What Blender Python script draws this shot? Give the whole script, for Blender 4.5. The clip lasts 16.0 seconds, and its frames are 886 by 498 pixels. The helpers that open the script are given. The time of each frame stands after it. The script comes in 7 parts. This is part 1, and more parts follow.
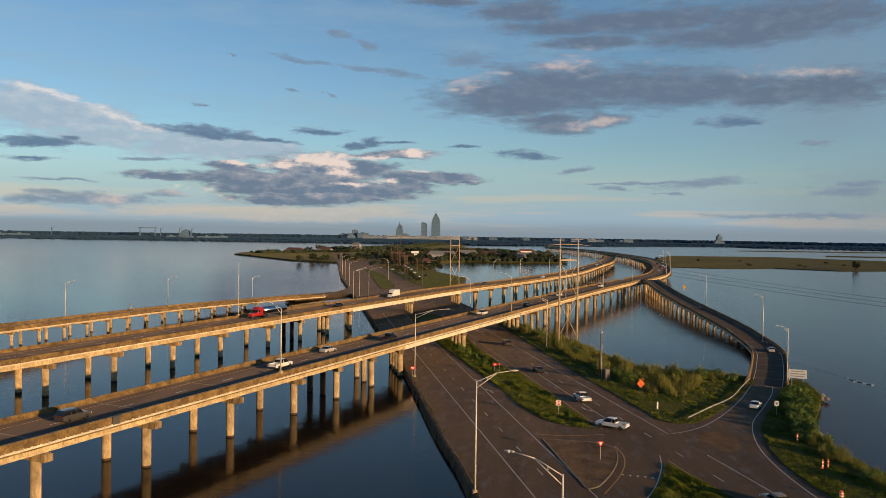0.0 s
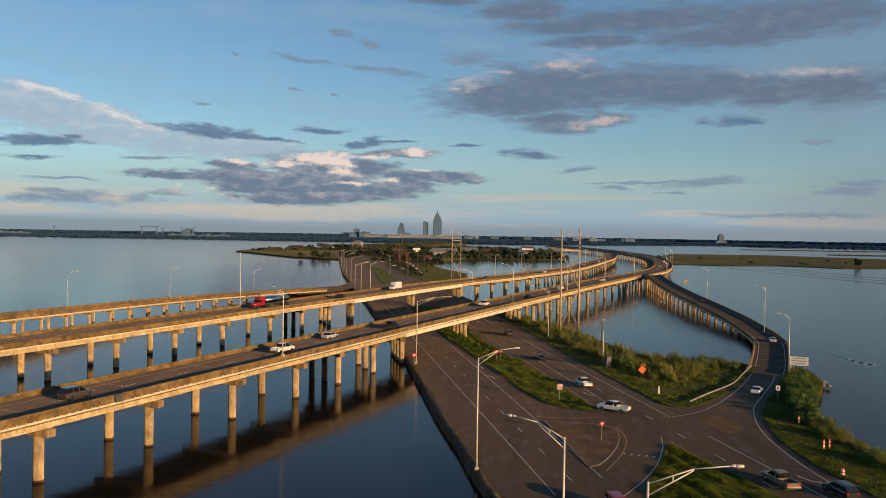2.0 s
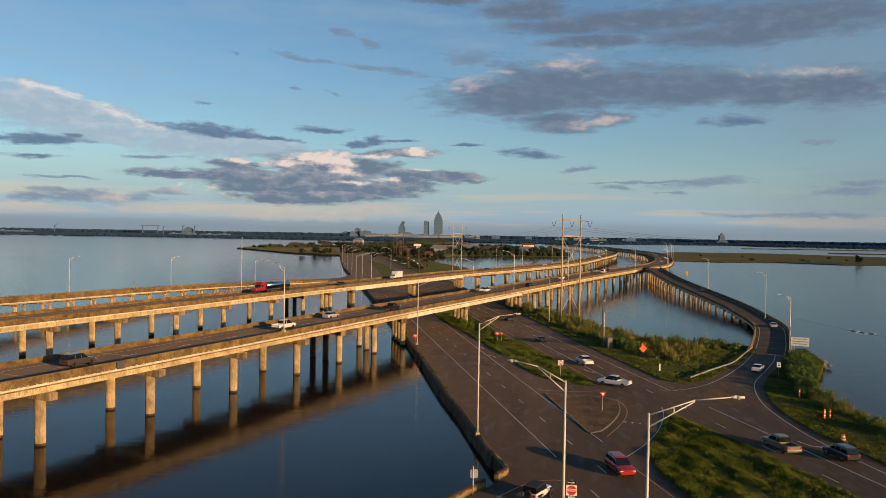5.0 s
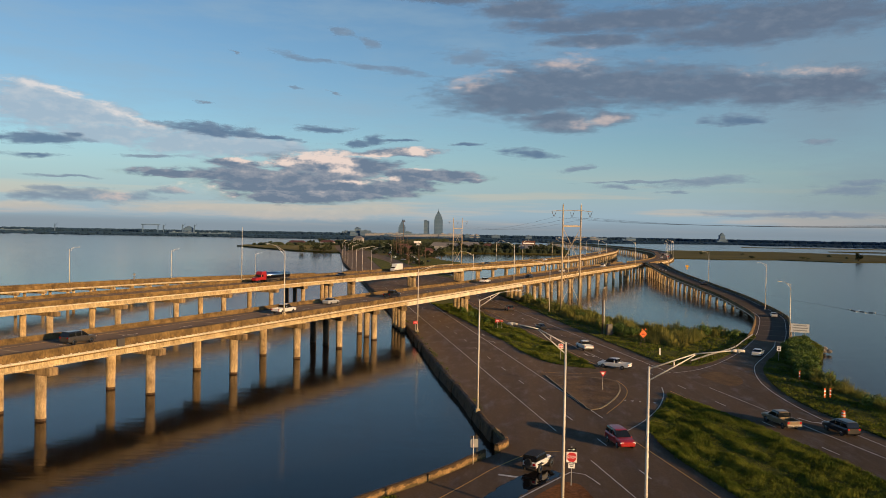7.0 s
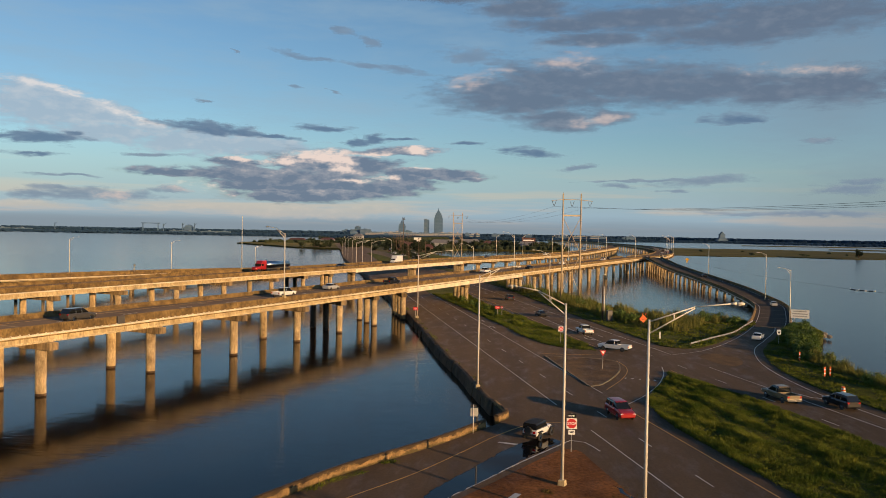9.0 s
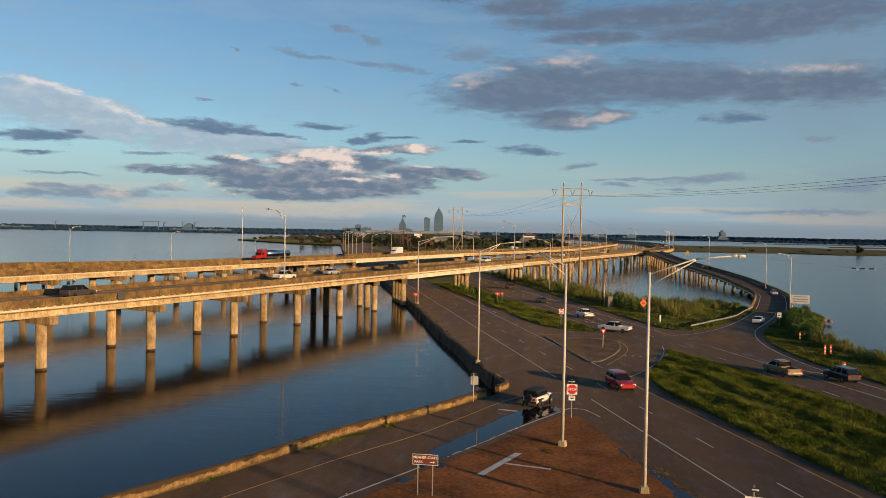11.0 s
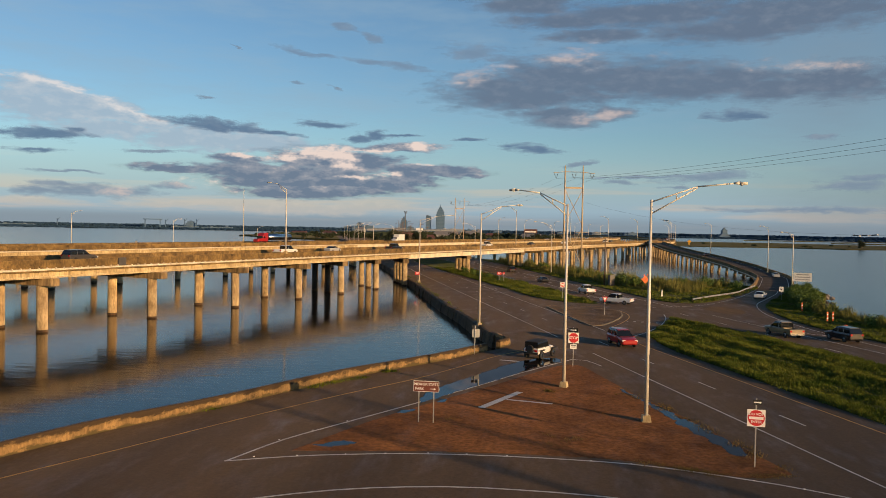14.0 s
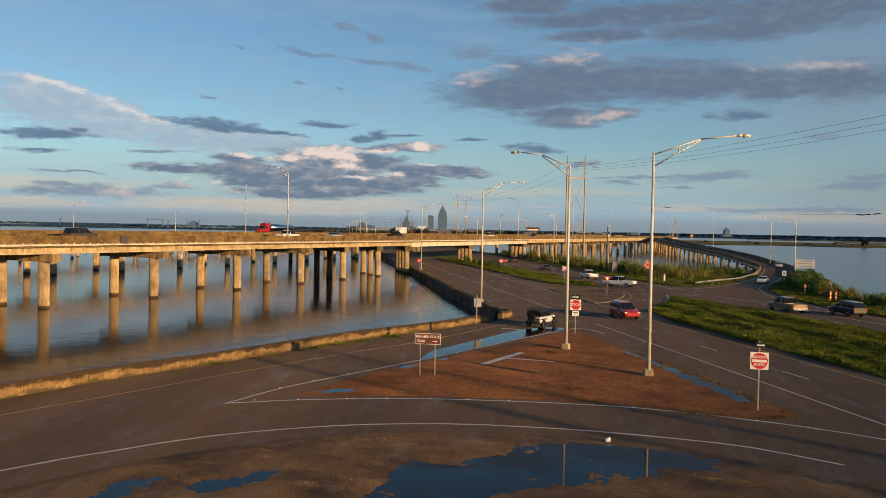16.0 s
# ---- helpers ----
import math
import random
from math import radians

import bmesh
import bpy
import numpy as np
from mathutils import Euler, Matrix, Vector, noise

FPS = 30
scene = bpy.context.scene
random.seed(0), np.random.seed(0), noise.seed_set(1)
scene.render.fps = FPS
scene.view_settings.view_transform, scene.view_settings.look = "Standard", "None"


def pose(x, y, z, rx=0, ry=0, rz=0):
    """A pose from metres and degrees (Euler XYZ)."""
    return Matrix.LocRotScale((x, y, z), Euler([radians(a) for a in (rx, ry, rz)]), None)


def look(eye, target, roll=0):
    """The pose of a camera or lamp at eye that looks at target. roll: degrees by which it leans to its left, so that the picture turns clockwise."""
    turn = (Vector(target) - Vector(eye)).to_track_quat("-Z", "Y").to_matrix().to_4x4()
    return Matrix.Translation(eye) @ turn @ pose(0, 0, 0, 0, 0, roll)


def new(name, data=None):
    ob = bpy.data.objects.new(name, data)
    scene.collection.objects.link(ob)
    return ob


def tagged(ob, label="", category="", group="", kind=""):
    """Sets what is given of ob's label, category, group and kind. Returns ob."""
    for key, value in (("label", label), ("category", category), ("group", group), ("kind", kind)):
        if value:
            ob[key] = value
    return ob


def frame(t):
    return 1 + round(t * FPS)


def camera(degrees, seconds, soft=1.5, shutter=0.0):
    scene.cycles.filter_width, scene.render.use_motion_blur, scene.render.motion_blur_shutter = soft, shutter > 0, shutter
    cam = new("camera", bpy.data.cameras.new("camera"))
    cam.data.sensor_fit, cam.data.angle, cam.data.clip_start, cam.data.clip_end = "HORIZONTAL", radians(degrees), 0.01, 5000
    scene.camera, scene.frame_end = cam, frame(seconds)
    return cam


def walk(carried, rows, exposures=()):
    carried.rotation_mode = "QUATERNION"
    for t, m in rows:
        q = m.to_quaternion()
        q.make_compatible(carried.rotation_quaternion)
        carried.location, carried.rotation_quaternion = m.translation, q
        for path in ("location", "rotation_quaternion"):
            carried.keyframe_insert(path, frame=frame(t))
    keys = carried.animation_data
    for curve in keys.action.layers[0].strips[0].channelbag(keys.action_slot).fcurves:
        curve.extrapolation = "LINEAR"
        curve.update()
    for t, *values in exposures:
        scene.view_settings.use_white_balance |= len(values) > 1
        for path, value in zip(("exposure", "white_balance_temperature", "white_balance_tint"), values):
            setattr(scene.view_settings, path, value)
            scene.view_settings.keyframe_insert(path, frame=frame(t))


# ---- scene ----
cam = camera(59.0, 16.0, soft=0.8)
PATH = [
    (0, -0.102, 0.626, 36.722, 88.818, -0.854, 5.389),
    (1, -0.096, 0.502, 35.262, 88.792, -0.889, 5.452),
    (2, -0.086, 0.390, 33.755, 88.785, -0.921, 5.499),
    (3, -0.074, 0.290, 32.218, 88.790, -0.949, 5.531),
    (4, -0.058, 0.204, 30.663, 88.799, -0.974, 5.552),
    (5, -0.040, 0.129, 29.098, 88.806, -0.996, 5.563),
    (6, -0.019, 0.067, 27.528, 88.807, -1.015, 5.569),
    (7, 0.004, 0.018, 25.956, 88.799, -1.031, 5.571),
    (8, 0.031, -0.019, 24.381, 88.781, -1.043, 5.572),
    (9, 0.060, -0.043, 22.803, 88.754, -1.052, 5.575),
    (10, 0.092, -0.055, 21.219, 88.719, -1.058, 5.583),
    (11, 0.127, -0.054, 19.630, 88.678, -1.061, 5.598),
    (12, 0.165, -0.041, 18.032, 88.638, -1.060, 5.624),
    (13, 0.205, -0.015, 16.428, 88.605, -1.057, 5.662),
    (14, 0.249, 0.024, 14.818, 88.585, -1.050, 5.715),
    (15, 0.295, 0.074, 13.208, 88.588, -1.040, 5.787),
    (16, 0.344, 0.138, 11.605, 88.625, -1.027, 5.879),
]
walk(cam, [(t, pose(x, y, z, rx, ry, rz)) for t, x, y, z, rx, ry, rz in PATH])

from mathutils.geometry import tessellate_polygon

# ---- sky, sun, exposure ----
SUN_EL = radians(8.6)
SUN_DIR = Vector((0.8 * math.cos(SUN_EL), -0.6 * math.cos(SUN_EL), math.sin(SUN_EL)))
world = bpy.data.worlds.new("sky")
scene.world = world
world.use_nodes = True
wn = world.node_tree
sky = wn.nodes.new("ShaderNodeTexSky")
sky.sky_type, sky.sun_disc = "NISHITA", False
sky.sun_elevation = SUN_EL
sky.sun_rotation = math.atan2(SUN_DIR.x, SUN_DIR.y)
sky.air_density, sky.dust_density, sky.ozone_density = 1.0, 0.15, 3.1
wn.links.new(sky.outputs[0], wn.nodes["Background"].inputs[0])
wn.nodes["Background"].inputs[1].default_value = 0.117
sun_lamp = new("sun", bpy.data.lights.new("sun", "SUN"))
sun_lamp.data.energy, sun_lamp.data.angle, sun_lamp.data.color = 5.0, radians(0.6), (1.0, 0.62, 0.29)
sun_lamp.matrix_world = look(SUN_DIR * 100, (0, 0, 0))
scene.view_settings.exposure = 0.26


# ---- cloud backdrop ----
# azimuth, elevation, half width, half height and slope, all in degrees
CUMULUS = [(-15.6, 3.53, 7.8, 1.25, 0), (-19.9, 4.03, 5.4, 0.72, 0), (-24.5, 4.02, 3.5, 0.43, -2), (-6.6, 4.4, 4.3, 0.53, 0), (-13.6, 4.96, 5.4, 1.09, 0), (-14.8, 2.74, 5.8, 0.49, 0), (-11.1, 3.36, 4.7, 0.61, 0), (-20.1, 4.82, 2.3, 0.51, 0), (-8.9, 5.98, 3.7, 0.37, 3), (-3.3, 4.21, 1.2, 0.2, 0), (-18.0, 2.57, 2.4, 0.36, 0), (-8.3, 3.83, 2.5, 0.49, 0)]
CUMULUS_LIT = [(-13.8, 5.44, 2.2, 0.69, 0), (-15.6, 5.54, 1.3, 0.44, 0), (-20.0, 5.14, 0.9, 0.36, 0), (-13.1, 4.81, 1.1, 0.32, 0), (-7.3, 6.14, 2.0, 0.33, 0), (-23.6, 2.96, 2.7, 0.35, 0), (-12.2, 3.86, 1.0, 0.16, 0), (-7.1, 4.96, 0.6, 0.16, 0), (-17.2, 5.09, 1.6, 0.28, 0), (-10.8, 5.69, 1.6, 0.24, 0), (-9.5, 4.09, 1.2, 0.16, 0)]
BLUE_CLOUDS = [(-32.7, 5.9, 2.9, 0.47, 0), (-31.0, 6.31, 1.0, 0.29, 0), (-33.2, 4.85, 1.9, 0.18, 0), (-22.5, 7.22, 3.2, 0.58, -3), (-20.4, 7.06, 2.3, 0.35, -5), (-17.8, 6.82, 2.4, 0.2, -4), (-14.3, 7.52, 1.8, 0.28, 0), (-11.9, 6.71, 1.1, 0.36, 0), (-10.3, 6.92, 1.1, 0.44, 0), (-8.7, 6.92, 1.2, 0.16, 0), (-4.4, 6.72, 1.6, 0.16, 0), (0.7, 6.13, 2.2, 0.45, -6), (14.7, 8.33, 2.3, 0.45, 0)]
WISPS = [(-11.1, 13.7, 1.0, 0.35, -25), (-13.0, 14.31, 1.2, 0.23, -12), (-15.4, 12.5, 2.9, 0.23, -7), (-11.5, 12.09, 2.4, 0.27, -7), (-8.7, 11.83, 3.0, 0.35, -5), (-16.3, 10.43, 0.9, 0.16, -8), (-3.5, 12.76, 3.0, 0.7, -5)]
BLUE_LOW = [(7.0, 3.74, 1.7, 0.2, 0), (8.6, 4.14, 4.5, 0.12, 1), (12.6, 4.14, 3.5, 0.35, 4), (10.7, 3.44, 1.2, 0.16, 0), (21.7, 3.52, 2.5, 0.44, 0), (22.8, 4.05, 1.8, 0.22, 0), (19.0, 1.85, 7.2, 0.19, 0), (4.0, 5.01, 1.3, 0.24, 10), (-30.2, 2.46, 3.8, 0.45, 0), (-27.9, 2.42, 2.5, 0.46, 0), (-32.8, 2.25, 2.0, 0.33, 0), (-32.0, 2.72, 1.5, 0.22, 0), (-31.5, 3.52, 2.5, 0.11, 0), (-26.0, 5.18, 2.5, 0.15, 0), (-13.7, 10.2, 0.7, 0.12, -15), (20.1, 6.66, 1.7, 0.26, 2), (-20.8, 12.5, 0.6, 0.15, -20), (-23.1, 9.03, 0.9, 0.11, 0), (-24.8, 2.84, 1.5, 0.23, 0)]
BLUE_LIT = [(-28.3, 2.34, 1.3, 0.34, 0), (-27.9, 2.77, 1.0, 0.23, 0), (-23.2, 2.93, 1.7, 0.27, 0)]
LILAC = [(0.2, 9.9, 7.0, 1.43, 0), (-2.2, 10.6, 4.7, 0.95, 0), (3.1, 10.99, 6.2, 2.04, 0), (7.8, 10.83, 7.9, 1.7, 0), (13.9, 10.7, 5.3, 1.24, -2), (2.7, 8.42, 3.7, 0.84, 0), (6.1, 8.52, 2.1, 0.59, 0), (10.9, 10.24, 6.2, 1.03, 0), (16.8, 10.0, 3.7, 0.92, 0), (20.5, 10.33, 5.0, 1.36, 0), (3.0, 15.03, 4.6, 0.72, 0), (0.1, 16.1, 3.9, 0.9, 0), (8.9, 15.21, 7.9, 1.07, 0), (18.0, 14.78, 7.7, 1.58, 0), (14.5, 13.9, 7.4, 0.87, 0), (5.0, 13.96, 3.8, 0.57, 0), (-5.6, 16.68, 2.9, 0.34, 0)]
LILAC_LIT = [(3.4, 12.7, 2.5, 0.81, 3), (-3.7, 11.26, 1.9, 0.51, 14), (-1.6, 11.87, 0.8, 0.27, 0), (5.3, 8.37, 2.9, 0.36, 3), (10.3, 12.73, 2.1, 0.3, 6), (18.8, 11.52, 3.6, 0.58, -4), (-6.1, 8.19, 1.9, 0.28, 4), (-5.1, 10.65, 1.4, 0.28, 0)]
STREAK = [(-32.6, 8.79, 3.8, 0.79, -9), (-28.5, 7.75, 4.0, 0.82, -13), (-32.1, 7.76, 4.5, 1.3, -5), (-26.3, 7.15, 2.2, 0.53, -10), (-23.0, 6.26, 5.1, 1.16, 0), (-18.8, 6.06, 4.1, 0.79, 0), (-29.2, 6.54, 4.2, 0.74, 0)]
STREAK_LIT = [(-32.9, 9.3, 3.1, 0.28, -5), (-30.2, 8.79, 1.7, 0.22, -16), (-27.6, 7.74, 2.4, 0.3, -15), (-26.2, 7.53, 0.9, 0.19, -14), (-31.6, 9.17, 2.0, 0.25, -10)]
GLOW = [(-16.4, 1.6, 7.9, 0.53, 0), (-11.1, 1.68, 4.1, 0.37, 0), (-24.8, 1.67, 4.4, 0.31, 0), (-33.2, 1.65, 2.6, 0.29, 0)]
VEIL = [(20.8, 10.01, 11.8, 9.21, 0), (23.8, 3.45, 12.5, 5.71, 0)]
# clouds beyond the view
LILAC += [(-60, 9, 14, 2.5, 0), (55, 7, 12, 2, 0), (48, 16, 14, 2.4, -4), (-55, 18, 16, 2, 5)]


def cloud_mat(groups, haze):
    m = bpy.data.materials.new("cloud_layer")
    m.use_nodes = True
    nt = m.node_tree
    nt.nodes.clear()
    N, K = nt.nodes.new, nt.links.new

    def math_node(op, a, b=None, clamp=False):
        n = N("ShaderNodeMath")
        n.operation, n.use_clamp = op, clamp
        for i, v in enumerate((a, b)):
            if v is None:
                continue
            if isinstance(v, (int, float)):
                n.inputs[i].default_value = v
            else:
                K(v, n.inputs[i])
        return n.outputs[0]

    def smooth(v, lo, hi):
        n = N("ShaderNodeMapRange")
        n.interpolation_type = "SMOOTHSTEP"
        n.inputs["From Min"].default_value, n.inputs["From Max"].default_value = lo, hi
        K(v, n.inputs["Value"])
        return n.outputs[0]

    uv = N("ShaderNodeUVMap").outputs[0]

    def fbm(sx, sy, off, det=7, rough=0.6):
        mp = N("ShaderNodeMapping")
        mp.inputs["Scale"].default_value, mp.inputs["Location"].default_value = (sx, sy, 1), (off, off * 0.7, 0)
        K(uv, mp.inputs[0])
        n = N("ShaderNodeTexNoise")
        n.inputs["Scale"].default_value, n.inputs["Detail"].default_value, n.inputs["Roughness"].default_value = 1, det, rough
        K(mp.outputs[0], n.inputs["Vector"])
        return n

    warp = fbm(0.28, 0.8, 3.1)
    sub = N("ShaderNodeVectorMath")
    sub.operation = "SUBTRACT"
    sub.inputs[1].default_value = (0.5, 0.5, 0.5)
    K(warp.outputs["Color"], sub.inputs[0])
    mul = N("ShaderNodeVectorMath")
    mul.operation = "MULTIPLY"
    mul.inputs[1].default_value = (4.0, 1.0, 0)
    K(sub.outputs[0], mul.inputs[0])
    add = N("ShaderNodeVectorMath")
    K(uv, add.inputs[0])
    K(mul.outputs[0], add.inputs[1])
    grain = fbm(0.5, 2.2, 9.0, 12, 0.62).outputs[0]
    relief = fbm(0.75, 1.6, 21.0, 12, 0.6).outputs[0]

    def group(clouds):
        dens = high = None
        for az, el, rx, ry, rot in clouds:
            mp = N("ShaderNodeMapping")
            mp.vector_type = "TEXTURE"
            mp.inputs["Location"].default_value, mp.inputs["Rotation"].default_value, mp.inputs["Scale"].default_value = (az, el, 0), (0, 0, radians(rot)), (rx, ry, 1)
            K(add.outputs[0], mp.inputs[0])
            ln = N("ShaderNodeVectorMath")
            ln.operation = "LENGTH"
            K(mp.outputs[0], ln.inputs[0])
            d = math_node("SUBTRACT", 1.1, ln.outputs["Value"])
            sep = N("ShaderNodeSeparateXYZ")
            K(mp.outputs[0], sep.inputs[0])
            h = math_node("MULTIPLY", sep.outputs[1], smooth(d, 0.0, 0.25))
            dens = d if dens is None else math_node("MAXIMUM", dens, d)
            high = h if high is None else math_node("MAXIMUM", high, h)
        return dens, high

    def cloud(clouds, lights, shades, lo, hi, hard, lift, lump, most=1.0, glow=0.75):
        """Opacity and colour of a group; shades: dark, middle and sunlit colour."""
        dens, high = group(clouds)
        a = math_node("MULTIPLY", smooth(math_node("ADD", dens, math_node("ADD", math_node("MULTIPLY", math_node("SUBTRACT", grain, 0.5), hard), math_node("MULTIPLY", math_node("SUBTRACT", relief, 0.5), 0.5 * hard))), lo, hi), most)
        l = math_node("ADD", math_node("MULTIPLY", math_node("SUBTRACT", relief, 0.5), lump), math_node("MULTIPLY", high, lift))
        if lights:
            spot = math_node("MULTIPLY", smooth(math_node("ADD", group(lights)[0], math_node("MULTIPLY", math_node("SUBTRACT", relief, 0.5), 1.6)), -0.45, 1.15), glow)
            l = math_node("ADD", l, spot)
        ramp = N("ShaderNodeValToRGB")
        el = ramp.color_ramp.elements
        el[0].position, el[0].color = 0.0, (*shades[0], 1)
        el[1].position, el[1].color = 0.85, (*shades[2], 1)
        mid = el.new(0.34)
        mid.color = (*shades[1], 1)
        K(l, ramp.inputs[0])
        return a, ramp.outputs[0]

    def low_haze():
        sep = N("ShaderNodeSeparateXYZ")
        K(uv, sep.inputs[0])
        bank = fbm(0.06, 0.9, 40.0, 5, 0.55).outputs[0]
        veil = math_node("MULTIPLY", math_node("SUBTRACT", 1.0, smooth(sep.outputs[1], 0.3, 7.5)), 0.97)
        veil = math_node("MAXIMUM", veil, math_node("MULTIPLY", smooth(fbm(0.10, 0.45, 55.0, 7, 0.62).outputs[0], 0.38, 0.75), 0.42))
        pink = math_node("MULTIPLY", smooth(bank, 0.46, 0.64), math_node("SUBTRACT", 1.0, smooth(sep.outputs[1], 2.0, 6.0)))
        band = N("ShaderNodeMixRGB")
        band.inputs[1].default_value, band.inputs[2].default_value = (0.31, 0.44, 0.55, 1), (0.52, 0.48, 0.46, 1)
        K(pink, band.inputs[0])
        low = N("ShaderNodeMixRGB")
        low.inputs[1].default_value = (0.235, 0.30, 0.36, 1)
        K(smooth(math_node("ADD", sep.outputs[1], math_node("MULTIPLY", bank, 0.9)), 0.95, 2.0), low.inputs[0])
        K(band.outputs[0], low.inputs[2])
        return low.outputs[0], veil

    layers = [cloud(*q) for q in groups]
    c = alpha = None
    if haze:
        c, alpha = low_haze()
    for a, col in layers:
        if c is None:
            c, alpha = col, a
            continue
        mix = N("ShaderNodeMixRGB")
        K(a, mix.inputs[0])
        K(c, mix.inputs[1])
        K(col, mix.inputs[2])
        c = mix.outputs[0]
        alpha = math_node("MAXIMUM", alpha, a)
    em, tr, sh, out = N("ShaderNodeEmission"), N("ShaderNodeBsdfTransparent"), N("ShaderNodeMixShader"), N("ShaderNodeOutputMaterial")
    em.inputs[1].default_value = CLOUD_GAIN
    K(c, em.inputs[0])
    K(alpha, sh.inputs[0])
    K(tr.outputs[0], sh.inputs[1])
    K(em.outputs[0], sh.inputs[2])
    K(sh.outputs[0], out.inputs[0])
    return m


CLOUD_GAIN = 0.82
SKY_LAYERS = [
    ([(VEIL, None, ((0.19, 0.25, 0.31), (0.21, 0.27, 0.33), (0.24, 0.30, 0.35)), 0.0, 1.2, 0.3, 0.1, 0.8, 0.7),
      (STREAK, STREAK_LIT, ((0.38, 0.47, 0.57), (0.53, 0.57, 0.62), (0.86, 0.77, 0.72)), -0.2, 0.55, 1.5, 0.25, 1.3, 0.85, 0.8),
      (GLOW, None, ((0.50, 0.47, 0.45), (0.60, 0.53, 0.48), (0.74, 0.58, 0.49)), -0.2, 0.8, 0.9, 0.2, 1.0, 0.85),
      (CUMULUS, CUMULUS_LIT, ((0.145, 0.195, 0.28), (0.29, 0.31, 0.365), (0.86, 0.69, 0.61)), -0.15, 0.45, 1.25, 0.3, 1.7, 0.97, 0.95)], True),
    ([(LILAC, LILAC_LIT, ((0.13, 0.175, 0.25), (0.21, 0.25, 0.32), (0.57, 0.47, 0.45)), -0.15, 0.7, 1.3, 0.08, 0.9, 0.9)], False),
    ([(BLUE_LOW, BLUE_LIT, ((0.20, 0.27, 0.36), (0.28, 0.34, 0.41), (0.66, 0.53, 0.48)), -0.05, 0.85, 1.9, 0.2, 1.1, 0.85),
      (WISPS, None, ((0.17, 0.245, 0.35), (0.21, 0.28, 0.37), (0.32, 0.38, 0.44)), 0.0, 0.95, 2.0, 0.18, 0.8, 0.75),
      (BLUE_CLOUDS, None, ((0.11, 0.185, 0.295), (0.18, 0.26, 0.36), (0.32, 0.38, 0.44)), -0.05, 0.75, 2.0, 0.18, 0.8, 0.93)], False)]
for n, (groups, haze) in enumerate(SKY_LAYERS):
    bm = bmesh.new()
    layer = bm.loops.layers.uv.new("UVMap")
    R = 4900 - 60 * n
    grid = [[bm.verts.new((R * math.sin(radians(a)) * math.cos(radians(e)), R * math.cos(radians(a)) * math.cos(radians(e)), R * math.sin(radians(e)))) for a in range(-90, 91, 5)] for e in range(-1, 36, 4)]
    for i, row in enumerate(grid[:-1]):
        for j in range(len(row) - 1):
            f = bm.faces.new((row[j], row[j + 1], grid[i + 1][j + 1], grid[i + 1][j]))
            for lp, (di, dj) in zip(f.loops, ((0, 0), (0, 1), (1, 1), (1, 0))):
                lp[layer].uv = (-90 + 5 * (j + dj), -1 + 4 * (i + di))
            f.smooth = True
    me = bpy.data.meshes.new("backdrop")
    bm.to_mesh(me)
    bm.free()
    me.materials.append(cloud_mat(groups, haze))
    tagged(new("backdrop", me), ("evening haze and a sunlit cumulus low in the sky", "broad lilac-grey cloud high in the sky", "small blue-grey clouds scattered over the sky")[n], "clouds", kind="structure")


